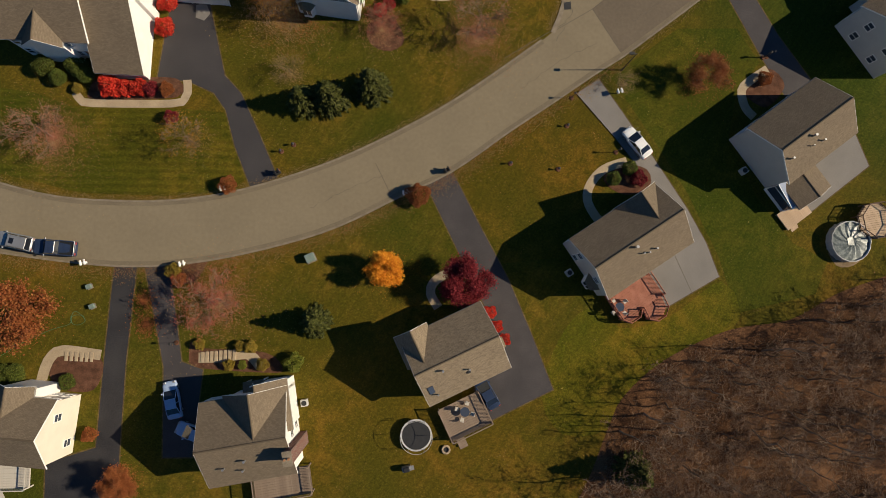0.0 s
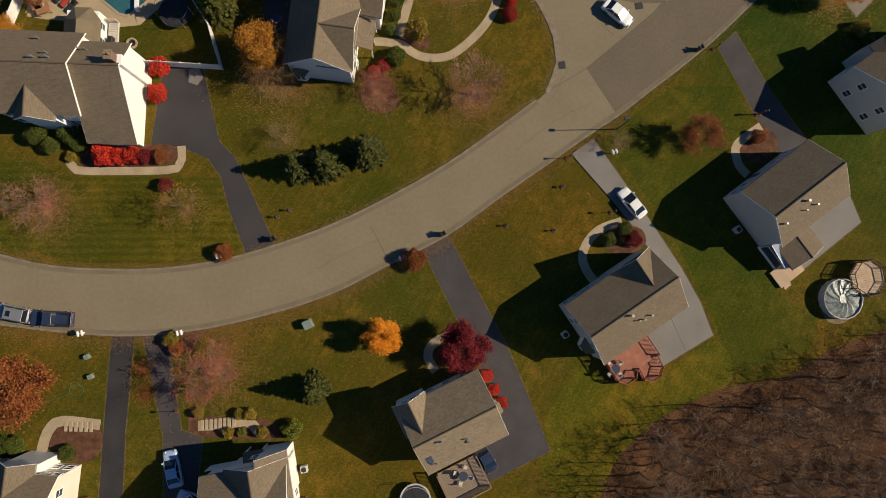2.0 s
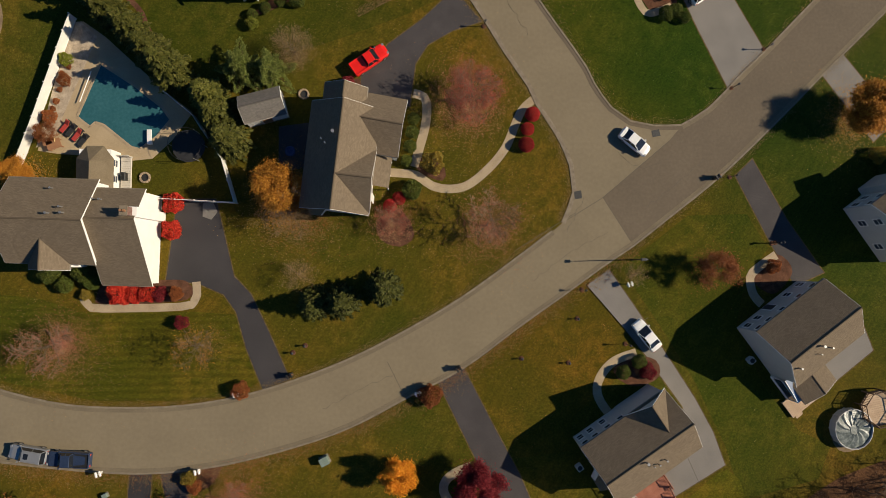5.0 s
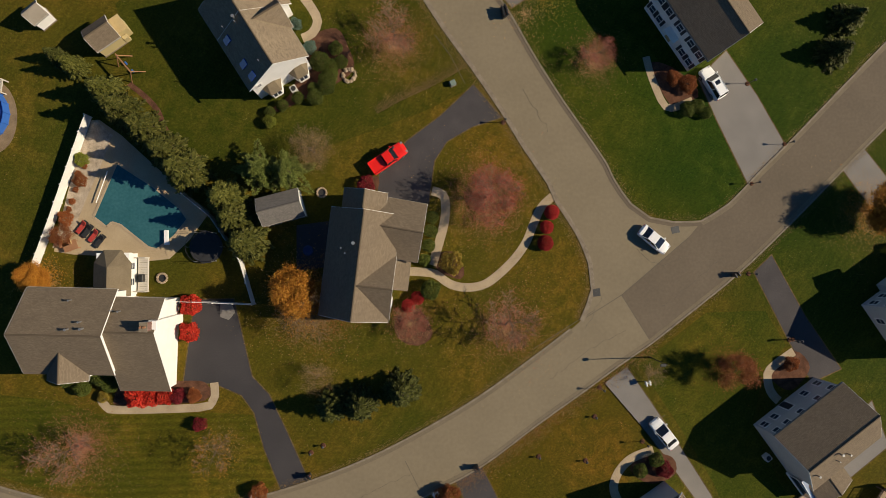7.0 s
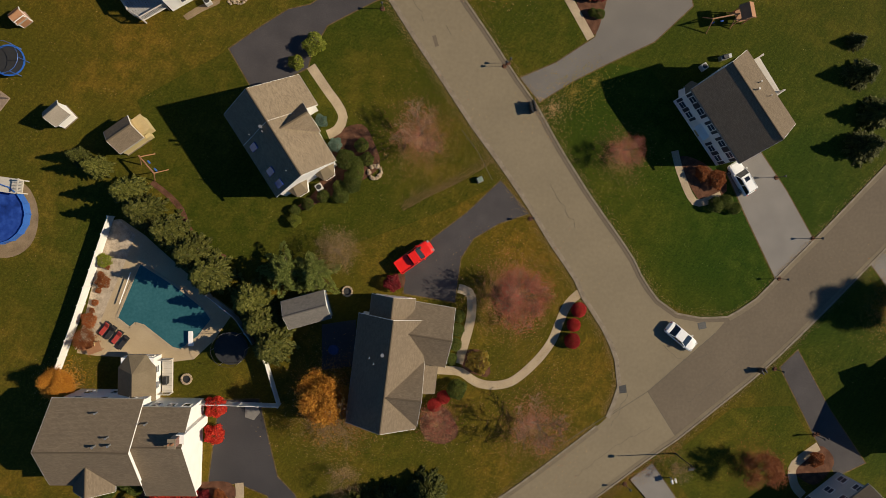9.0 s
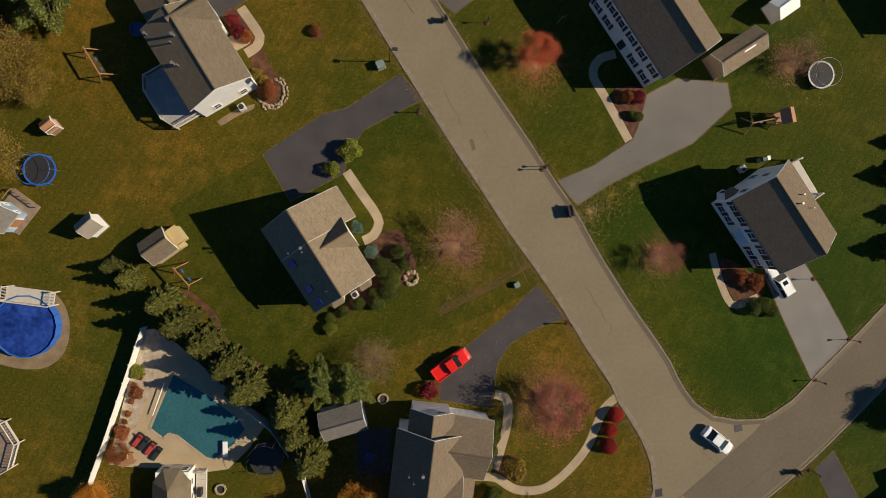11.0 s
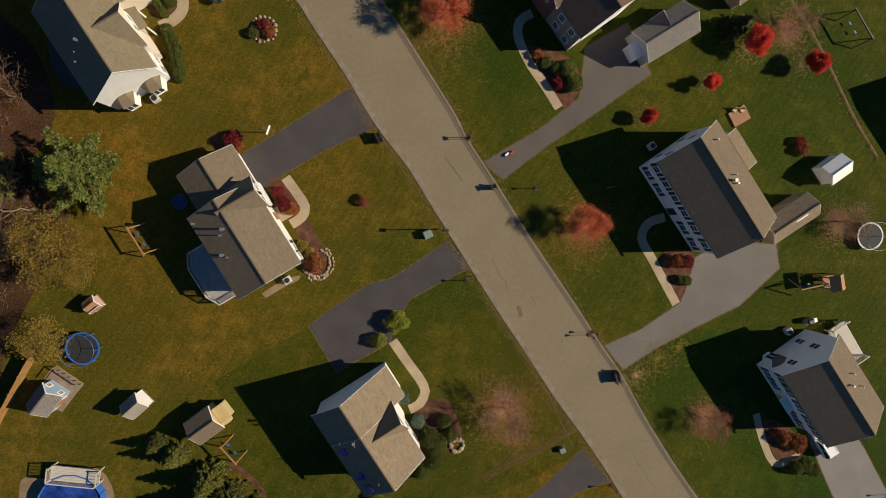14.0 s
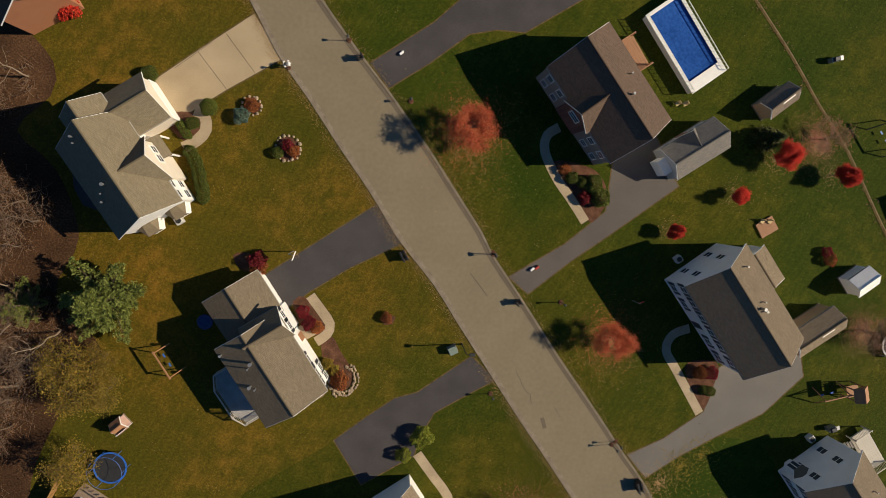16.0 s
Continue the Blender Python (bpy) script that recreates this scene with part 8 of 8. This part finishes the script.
# ---- swimming pool garden ----
DECK_RING = [(-46.4, 61.7), (-44.6, 61.9), (-41.8, 59.9), (-38.6, 56.9), (-34.4, 53.0), (-30.7, 50.1), (-33.3, 46.4), (-35.8, 44.0), (-38.5, 43.7), (-42.5, 44.3), (-47.8, 44.6), (-50.2, 45.0), (-49.5, 48.3), (-47.8, 55.5)]
tagged(part("pool_terrace", slab(DECK_RING, -0.1, 0.034), CONCRETE_TAN), "tan concrete terrace round a swimming pool", "terrace", kind="structure")
tagged(part("gravel_border", slab([(-46.4, 61.7), (-44.9, 61.9), (-42.9, 59.9), (-44.6, 55.5), (-46.4, 51.2), (-48.1, 46.8), (-50.4, 45.4), (-49.5, 48.3), (-47.8, 55.5)], -0.1, 0.04), GRAVEL), "pale gravel border along a white fence", "gravel", kind="structure")
POOL = [(-42.4, 56.4), (-40.9, 55.4), (-37.9, 53.4), (-34.5, 50.6), (-33.5, 49.1), (-35.2, 46.9), (-36.1, 46.2), (-37.4, 45.2), (-38.5, 45.5), (-42.0, 48.4), (-43.0, 48.7), (-43.7, 48.1), (-45.3, 49.4)]
pool = thing("swimming_pool", 0, 0, 0, 0, "angular inground swimming pool of teal water", "pool")
part("water", slab(POOL, -0.1, 0.046), WATER, pool)
for a, b in zip(POOL, POOL[1:] + POOL[:1]):
    part("coping", ribbon([a, b], 0.3, 0.0, 0.09), PATH, pool)
bx, by = -36.0, 46.8
part("diving_board", box(bx - 0.3, by - 1.0, 0.5, bx + 0.3, by + 0.9, 0.57, 0.02), TRIM, pool)
part("board_stand", box(bx - 0.25, by - 1.0, 0.05, bx + 0.25, by - 0.6, 0.5), TRIM, pool)
hx, hy = -43.9, 53.7
part("slide_rail", tube((hx - 0.8, hy - 2.5, 0.6), (hx + 0.6, hy + 1.5, 0.6), 0.06), TRIM, pool)


def lounger(x, y, turn, fabric, word):
    l = thing("sun_lounger", x, y, 0.034, turn, word + " cushioned sun lounger on the terrace", "lounger", "loungers by the pool")
    part("frame", box(-0.95, -0.32, 0.22, 0.95, 0.32, 0.28), DARK_METAL, l)
    part("cushion", box(-0.92, -0.29, 0.28, 0.3, 0.29, 0.38, 0.03), fabric, l)
    b = part("backrest", box(0, -0.29, 0, 0.75, 0.29, 0.1, 0.03), fabric, l)
    b.matrix_basis = pose(0.3, 0, 0.3, 0, -35, 0)
    for sx in (-0.85, 0.85):
        for sy in (-0.27, 0.27):
            part("leg", box(sx - 0.03, sy - 0.03, 0, sx + 0.03, sy + 0.03, 0.22), DARK_METAL, l)


for x, y, fabric, word in ((-46.6, 48.1, CUSHION, "red"), (-45.9, 47.6, NET, "dark"), (-45.1, 47.0, CUSHION, "red"), (-44.4, 46.3, NET, "dark")):
    lounger(x, y, 52, fabric, word)
for x, y, s in ((-47.8, 45.7, 0.9), (-48.6, 46.0, 0.6)):
    t = thing("garden_table", x, y, 0.034, 20, "low brown garden table on the terrace", "table")
    part("tabletop", box(-s, -s * 0.7, 0.68, s, s * 0.7, 0.74, 0.02), CEDAR, t)
    for sx in (-1, 1):
        for sy in (-1, 1):
            part("leg", box(sx * s * 0.85 - 0.04, sy * s * 0.55 - 0.04, 0, sx * s * 0.85 + 0.04, sy * s * 0.55 + 0.04, 0.68), CEDAR, t)


def fence(points, h, material, label, gap=2.4, board=0.0):
    """Posts with caps and panels between them."""
    f = thing("fence", *points[0], 0, 0, label, "fence")
    ox, oy = points[0]
    for (x0, y0), (x1, y1) in zip(points, points[1:]):
        d = math.hypot(x1 - x0, y1 - y0)
        n, a = max(1, round(d / gap)), math.degrees(math.atan2(y1 - y0, x1 - x0))
        for k in range(n + 1):
            p = part("post", box(-0.065, -0.065, 0, 0.065, 0.065, h + 0.1), material, f)
            p.matrix_basis = pose(x0 + (x1 - x0) * k / n - ox, y0 + (y1 - y0) * k / n - oy, 0, 0, 0, a)
            part("cap", box(-0.085, -0.085, h + 0.1, 0.085, 0.085, h + 0.15, 0.02), material, p)
        s = d / n
        for k in range(n):
            bm = bmesh.new()
            add_box(bm, 0.07, -0.03, 0.08, s - 0.07, 0.03, 0.2)
            add_box(bm, 0.07, -0.03, h - 0.12, s - 0.07, 0.03, h)
            m = max(4, int(s / 0.18))
            ring = []
            for i in range(m):
                for q, w in ((0.0, 0.008), (0.06, 0.018), (0.94, 0.018)):
                    ring.append((0.07 + (i + q) * (s - 0.14) / m, w))
            ring.append((s - 0.07, 0.008))
            rows = [[bm.verts.new((a, sg * w, z)) for a, w in ring] for sg in (-1, 1) for z in (0.2, h - 0.12)]
            for lo, hi in ((0, 1), (3, 2)):
                for i in range(len(ring) - 1):
                    bm.faces.new((rows[lo][i], rows[lo][i + 1], rows[hi][i + 1], rows[hi][i]))
            p = part("panel", bm, material, f)
            p.matrix_basis = pose(x0 + (x1 - x0) * k / n - ox, y0 + (y1 - y0) * k / n - oy, 0, 0, 0, a)
    return f


fence([(-45.5, 62.2), (-49.9, 49.0), (-52.2, 42.6)], 1.8, VINYL, "white vinyl privacy fence beside a pool")
fence([(-39.0, 38.8), (-32.3, 38.5), (-24.9, 38.1), (-26.5, 43.7), (-30.2, 49.4), (-33.7, 52.3)], 1.8, VINYL, "white vinyl privacy fence behind a driveway")
fence([(-67.6, 72.1), (-63.1, 80.5), (-64.2, 81.5)], 1.9, FENCE_WOOD, "pale timber fence at the garden's end")


# ---- street furniture ----
def street_lamp(x, y, turn, h=5.2):
    l = thing("street_lamp", x, y, 0, turn, "slim dark street lamp on the verge", "street lamp", "street lamps")
    part("pole", tube((0, 0, 0), (0, 0, h), 0.08, 0.05), DARK_METAL, l)
    part("arm", tube((0, 0, h - 0.05), (0.5, 0, h + 0.1), 0.035, 0.03, 6), DARK_METAL, l)
    part("head", box(0.3, -0.2, h + 0.02, 1.0, 0.2, h + 0.2, 0.06), DARK_METAL, l)
    part("base", tube((0, 0, 0), (0, 0, 0.35), 0.14, 0.1), DARK_METAL, l)


street_lamp(27.8, 30.3, 180, 5.4)
street_lamp(-15.4, 95.7, 0, 4.8)


def post_lamp(x, y, h=1.7):
    l = thing("post_lamp", x, y, 0, 0, "short lantern-topped garden post beside a driveway", "lamp post", "garden lamp posts")
    part("pole", tube((0, 0, 0), (0, 0, h), 0.045, 0.04, 6), DARK_METAL, l)
    bm = tube((0, 0, h), (0, 0, h + 0.3), 0.1, 0.15, 6)
    part("lantern", bm, PANE, l)
    part("lantern_cap", tube((0, 0, h + 0.3), (0, 0, h + 0.42), 0.19, 0.03, 6), DARK_METAL, l)
    part("planting", tube((0, 0, 0), (0, 0, 0.12), 0.35, 0.25, 9), MULCH, l)


for x, y in ((-11.6, 106.9), (4.8, 82.6), (-11.7, 89.3), (-29.1, 132.0), (-11.7, 107.1), (4.3, 82.2), (-36.1, 128.7), (42.3, 54.0), (47.1, 59.5), (41.8, 67.8), (7.8, 62.1), (26.7, 18.9), (47.6, 32.4), (20.8, 26.3), (48.1, 32.5), (41.8, 41.6), (-30.4, -6.3), (-6.9, 58.3), (-3.0, 100.9), (-21.9, 125.2)):
    post_lamp(x, y)
# low copies stand in for small stakes, shrubs and white markers, not lamps
for x, y in ((20.1, 22.4), (12.4, 17.2), (18.8, 16.5), (-17.8, 18.5), (-16.2, 19.4)):
    post_lamp(x, y, 0.5)


def mailbox(x, y, turn, material=BLACK, label="black mailbox on a post beside the kerb"):
    m = thing("mailbox", x, y, 0, turn, label, "mailbox", "mailboxes")
    if material is BLACK:
        part("pillar", box(-0.36, -0.2, 0, 0.36, 0.2, 0.92, 0.02), DARK_METAL, m)
    part("post", box(-0.06, -0.06, 0.3, 0.06, 0.06, 1.05) if material is BLACK else box(-0.06, -0.06, 0, 0.06, 0.06, 1.05), CEDAR if material is BLACK else TRIM, m)
    part("arm", box(-0.5, -0.05, 0.92, 0.5, 0.05, 1.02), CEDAR if material is BLACK else TRIM, m)
    for k in (-0.25, 0.25):
        bm = bmesh.new()
        prof = [(-0.11, 1.02), (0.11, 1.02), (0.11, 1.16), (0.07, 1.23), (-0.07, 1.23), (-0.11, 1.16)]
        rows = [[bm.verts.new((k + a, y2, z)) for a, z in prof] for y2 in (-0.32, 0.32)]
        bm.faces.new(rows[0])
        bm.faces.new(rows[1][::-1])
        for i in range(6):
            bm.faces.new((rows[0][i], rows[0][(i + 1) % 6], rows[1][(i + 1) % 6], rows[1][i]))
        bmesh.ops.recalc_face_normals(bm, faces=bm.faces)
        part("box", bm, material, m)
    part("flag", box(0.37, 0.1, 1.08, 0.385, 0.15, 1.35), CUSHION, m)


for x, y in ((-8.5, 101.0), (7.9, 76.8), (-22.5, 106.5), (-27.8, 130.0), (8.0, 76.3), (-22.8, 107.1), (3.9, 16.1), (-18.1, 15.6), (7.8, 77.2), (39.6, 41.5)):
    mailbox(x, y, 30)
for x, y in ((-29.7, 3.7), (-41.9, 3.8), (-24.9, 13.4), (-1.5, 13.0), (27.1, 27.0), (-36.1, 128.9)):
    mailbox(x, y, 15, TRIM, "white mailbox on a post beside the kerb")


def utility_box(x, y, s=1.0):
    u = thing("utility_box", x, y, 0, 25, "pale green utility box on the lawn", "utility box", "utility boxes")
    part("cabinet", box(-0.5 * s, -0.45 * s, 0.08, 0.5 * s, 0.45 * s, 0.85 * s, 0.05), GREEN_BOX, u)
    part("lid", box(-0.53 * s, -0.48 * s, 0.85 * s, 0.53 * s, 0.48 * s, 0.93 * s, 0.02), GREEN_BOX, u)
    part("plinth", box(-0.6 * s, -0.55 * s, 0, 0.6 * s, 0.55 * s, 0.08), KERB, u)


utility_box(-16.6, 95.1)
utility_box(-13.7, 4.5, 1.1)
utility_box(1.0, 67.2, 0.7)
utility_box(-41.4, 0.8, 0.6)
utility_box(-40.9, -1.7, 0.6)


def fire_pit(x, y, r=0.6):
    f = thing("fire_pit", x, y, 0, 0, "ring of pale stones round a fire pit", "fire pit", "fire pits")
    n = 11
    for k in range(n):
        a = 6.2832 * k / n
        p = part("stone", box(-0.16, -0.12, 0, 0.16, 0.12, 0.3, 0.04), STONE, f)
        p.matrix_basis = pose(math.cos(a) * r, math.sin(a) * r, 0, 0, 0, math.degrees(a) + 90)
    part("ash", tube((0, 0, 0), (0, 0, 0.1), r - 0.12, sides=12), DARK_METAL, f)


fire_pit(-36.7, 41.5)
fire_pit(3.8, -19.9, 0.45)
fire_pit(-16.3, 52.6, 0.6)


def boulders(x, y, words, spread, n, seed, size=0.3):
    g = thing("boulder_edging", x, y, 0, 0, words, "boulders")
    rng = random.Random(seed)
    for k in range(n):
        a = spread[0] + (spread[1] - spread[0]) * k / max(1, n - 1)
        s = size * rng.uniform(0.7, 1.3)
        bm = bmesh.new()
        bmesh.ops.create_icosphere(bm, subdivisions=1, radius=s)
        for v in bm.verts:
            v.co *= rng.uniform(0.8, 1.15)
            v.co.z *= 0.7
        p = part("stone", bm, STONE, g)
        p.location = (math.cos(a) * spread[2] + rng.uniform(-0.1, 0.1), math.sin(a) * spread[2] + rng.uniform(-0.1, 0.1), s * 0.35)


boulders(-30.3, 91.5, "curved edging of pale boulders round a bed", (-2.6, 1.2, 1.7), 26, 1, 0.2)
boulders(-30.3, 91.5, "lower curved edging of pale boulders", (-2.0, 0.9, 2.1), 22, 2, 0.17)
boulders(-12.7, 68.1, "small heap of pale boulders in a bed", (0, 6.2, 0.8), 12, 3, 0.32)
boulders(-36.3, 119.5, "ring of reddish stones round a bed", (0, 6.2, 1.5), 18, 4, 0.2)
boulders(-40.3, 124.3, "ring of reddish stones round a small bed", (0, 6.2, 1.1), 14, 5, 0.18)


def swing_set(x, y, turn, label, tower=False, L=3.4, timber=None):
    """An A-frame of timbers with swings, or with a roofed tower."""
    timber = timber or CEDAR
    s = thing("swing_set", x, y, 0, turn, label, "swing set")
    for e in (-L / 2, L / 2):
        for q in (-1, 1):
            part("leg", tube((e, q * 1.1, 0), (e, 0, 2.3), 0.07, sides=6), timber, s)
    part("beam", box(-L / 2 - 0.2, -0.07, 2.26, L / 2 + 0.2, 0.07, 2.42), timber, s)
    for k in (-0.8, 0.5):
        w = part("swing_seat", box(k - 0.25, -0.1, 0.5, k + 0.25, 0.1, 0.54), BLUE_PAD, s)
        for q in (-0.22, 0.22):
            part("rope", tube((k + q, 0, 0.54), (k + q, 0, 2.28), 0.012, sides=4), DARK_METAL, w)
    if tower:
        for sx in (0, 1.5):
            for sy in (-0.75, 0.75):
                part("tower_post", box(L / 2 + 0.3 + sx - 0.06, sy - 0.06, 0, L / 2 + 0.3 + sx + 0.06, sy + 0.06, 2.8), CEDAR, s)
        part("platform", box(L / 2 + 0.25, -0.8, 1.3, L / 2 + 1.85, 0.8, 1.38), CEDAR, s)
        bm = bmesh.new()
        base = [bm.verts.new((L / 2 + 1.05 + a, b, 2.8)) for a, b in ((-1, -1), (1, -1), (1, 1), (-1, 1))]
        tops = [bm.verts.new((L / 2 + 1.05, b, 3.5)) for b in (-1, 1)]
        for f in ((base[0], tops[0], tops[1], base[3]), (base[1], base[2], tops[1], tops[0]), (base[0], base[1], tops[0]), (base[2], base[3], tops[1])):
            bm.faces.new(f)
        part("canopy", bm, CEDAR, s)
        part("slide", box(L / 2 + 1.85, -0.25, 0.2, L / 2 + 1.95, 0.25, 1.3), YELLOW_WOOD, s)


swing_set(-50.6, 94.2, -60, "timber swing frame on the lawn behind a house")
swing_set(33.2, 88.6, 12, "timber play tower with swings and canopy", True)
swing_set(-40.5, 68.5, -50, "pale timber swing frame by a shed", False, 2.6)
swing_set(38.3, 121.9, -55, "dark metal swing frame near the garden boundary", False, 4.2, DARK_METAL)


def basketball_hoop(x, y, turn):
    b = thing("basketball_hoop", x, y, 0, turn, "basketball hoop on a pole beside a driveway", "basketball hoop")
    part("pole", tube((0, 0, 0), (0, 0, 3.4), 0.06), METAL, b)
    part("arm", box(0, -0.04, 3.2, 0.6, 0.04, 3.3), METAL, b)
    part("backboard", box(0.6, -0.55, 2.95, 0.64, 0.55, 3.7), TRIM, b)
    bm = bmesh.new()
    for k in range(12):
        a0, a1 = 6.2832 * k / 12, 6.2832 * (k + 1) / 12
        add_tube(bm, (0.9 + 0.23 * math.cos(a0), 0.23 * math.sin(a0), 3.05), (0.9 + 0.23 * math.cos(a1), 0.23 * math.sin(a1), 3.05), 0.015, 0.015, 4)
    part("hoop", bm, CEDAR, b)


basketball_hoop(-35.8, 107.3, -20)


def patio_set(x, y, z, turn, label="round patio table with chairs on a deck"):
    t = thing("patio_table", x, y, z, turn, label, "table")
    part("tabletop", tube((0, 0, 0.7), (0, 0, 0.74), 0.6, sides=18), PANE, t)
    part("pedestal", tube((0, 0, 0), (0, 0, 0.7), 0.06), DARK_METAL, t)
    for k in range(4):
        a = 1.57 * k + 0.4
        c = thing("patio_chair", x + math.cos(a + math.radians(turn)) * 1.05, y + math.sin(a + math.radians(turn)) * 1.05, z, turn + math.degrees(a), "dark metal patio chair beside a round table", "chair", "patio chairs")
        part("seat", box(-0.24, -0.24, 0.4, 0.24, 0.24, 0.45, 0.02), DECK_PALE, c)
        part("backrest", box(0.2, -0.24, 0.45, 0.25, 0.24, 0.9, 0.01), DECK_PALE, c)
        for sx in (-0.2, 0.2):
            for sy in (-0.2, 0.2):
                part("leg", box(sx - 0.02, sy - 0.02, 0, sx + 0.02, sy + 0.02, 0.4), DARK_METAL, c)


# patio furniture and small decks
patio_set(26.2, -1.8, 0.9, 20)
patio_set(6.1, -14.9, 1.0, 50)
deck("back_deck", 39.1, 80.9, -57, 5.6, 2.6, 0.9, DECK_PALE, "pale timber deck with rails behind a house")
deck("fire_deck", 23.5, 110.5, 30, 2.4, 2.0, 0.25, CEDAR, "small brown timber platform on the lawn", False, False)
deck("back_deck", 4.9, 131.3, -57, 4.2, 2.0, 0.8, CEDAR, "brown timber deck behind a brick house")

# front walk of stone treads
sx0, sy0 = -27.1, -8.1
sx1, sy1 = -23.1, -7.8
for k in range(8):
    x, y = sx0 + (sx1 - sx0) * k / 7, sy0 + (sy1 - sy0) * k / 7
    s = thing("path_step", x, y, 0, 0, "pale stone step with a dark joint", "step", "steps of a front walk")
    part("tread", box(-0.2, -0.65, 0.03, 0.2, 0.65, 0.1 + 0.02 * k, 0.02), PATH, s)
for k in range(6):
    x, y = -43.9, -7.9
    s = thing("path_step", x + k * 0.62, y - 0.03 * k, 0, 0, "pale stone step with a dark joint", "step", "steps of a front walk")
    part("tread", box(-0.2, -0.6, 0.03, 0.2, 0.6, 0.09, 0.02), PATH, s)


def paddling_pool(x, y, r, label):
    p = thing("paddling_pool", x, y, 0.02, 0, label, "paddling pool")
    bm = bmesh.new()
    for k in range(16):
        a, b = 6.2832 * k / 16, 6.2832 * (k + 1) / 16
        add_tube(bm, (math.cos(a) * r, math.sin(a) * r, 0.14), (math.cos(b) * r, math.sin(b) * r, 0.14), 0.14, 0.14, 6)
    part("rim", bm, POOL_DULL, p)
    part("water", tube((0, 0, 0), (0, 0, 0.1), r, sides=16), POOL_DULL, p)


paddling_pool(-18.1, 45.0, 0.55, "small blue paddling pool on a shaded patio")
paddling_pool(-46.3, 98.8, 0.8, "small blue paddling pool in the shade behind a house")


def garden_flag(x, y):
    f = thing("garden_flag", x, y, 0, 20, "small garden flag on a pole in the lawn", "flag")
    part("pole", tube((0, 0, 0), (0, 0, 2.6), 0.03, sides=6), METAL, f)
    part("cloth", box(0.03, -0.01, 1.9, 0.7, 0.01, 2.4), CUSHION, f, "faded red cloth")


garden_flag(6.2, 101.1)


def toy(x, y, material, label):
    t = thing("toy", x, y, 0.012, 40, label, "toy")
    part("body", box(-0.3, -0.14, 0.08, 0.3, 0.14, 0.34, 0.05), material, t)
    for sx in (-0.2, 0.2):
        for sy in (-0.15, 0.15):
            part("wheel", tube((sx, sy - 0.03, 0.08), (sx, sy + 0.03, 0.08), 0.08, sides=8), TYRE, t)


toy(-6.2, 105.3, CUSHION, "small red toy car on the driveway")
toy(-6.8, 105.1, TRIM, "small white toy cart on the driveway")
toy(-23.0, 130.7, TRIM, "small white toy on the driveway")


def barbecue(x, y, label="dark barbecue on the lawn"):
    b = thing("barbecue", x, y, 0, 15, label, "barbecue")
    part("cart", box(-0.55, -0.3, 0.0, 0.55, 0.3, 0.85, 0.03), METAL, b)
    part("lid", box(-0.4, -0.3, 0.85, 0.4, 0.3, 1.15, 0.08), BLACK, b)
    part("side_shelf", box(0.55, -0.28, 0.8, 0.95, 0.28, 0.85), METAL, b)


barbecue(30.8, 131.4, "pale metal barbecue on the lawn")
barbecue(34.0, 83.8, "dark barbecue beside a house")
barbecue(-1.2, -22.1, "dark barbecue on the lawn")


def chair_pair(x, y, turn):
    for k in (-0.5, 0.5):
        c = thing("garden_chair", x + k, y, 0, turn, "pale garden chair on the lawn", "chair", "garden chairs")
        part("seat", box(-0.25, -0.25, 0.38, 0.25, 0.25, 0.43, 0.02), YELLOW_WOOD, c)
        part("backrest", box(0.22, -0.25, 0.43, 0.27, 0.25, 0.95, 0.02), YELLOW_WOOD, c)
        for sx in (-0.22, 0.22):
            for sy in (-0.22, 0.22):
                part("leg", box(sx - 0.02, sy - 0.02, 0, sx + 0.02, sy + 0.02, 0.38), YELLOW_WOOD, c)


chair_pair(11.3, 125.6, 30)
chair_pair(23.2, 111.2, 60)
chair_pair(-48.4, 46.2, 10)


# garden hose left on the grass
def hose(points):
    g = thing("garden_hose", 0, 0, 0, 0, "green garden hose lying on the lawn", "hose")
    bm = bmesh.new()
    line = smooth(points, 0.25)
    for a, b in zip(line, line[1:]):
        add_tube(bm, (*a, 0.03), (*b, 0.03), 0.035, 0.035, 5)
    part("tube", bm, HOSE, g)


hose([(-52.1, -8.0), (-49.1, -6.1), (-46.1, -4.7), (-43.7, -3.9), (-43.5, -3.0), (-42.4, -2.8), (-41.8, -3.5), (-42.5, -4.0), (-43.3, -3.9), (-43.6, -3.2), (-43.1, -2.3), (-42.0, -3.0)])
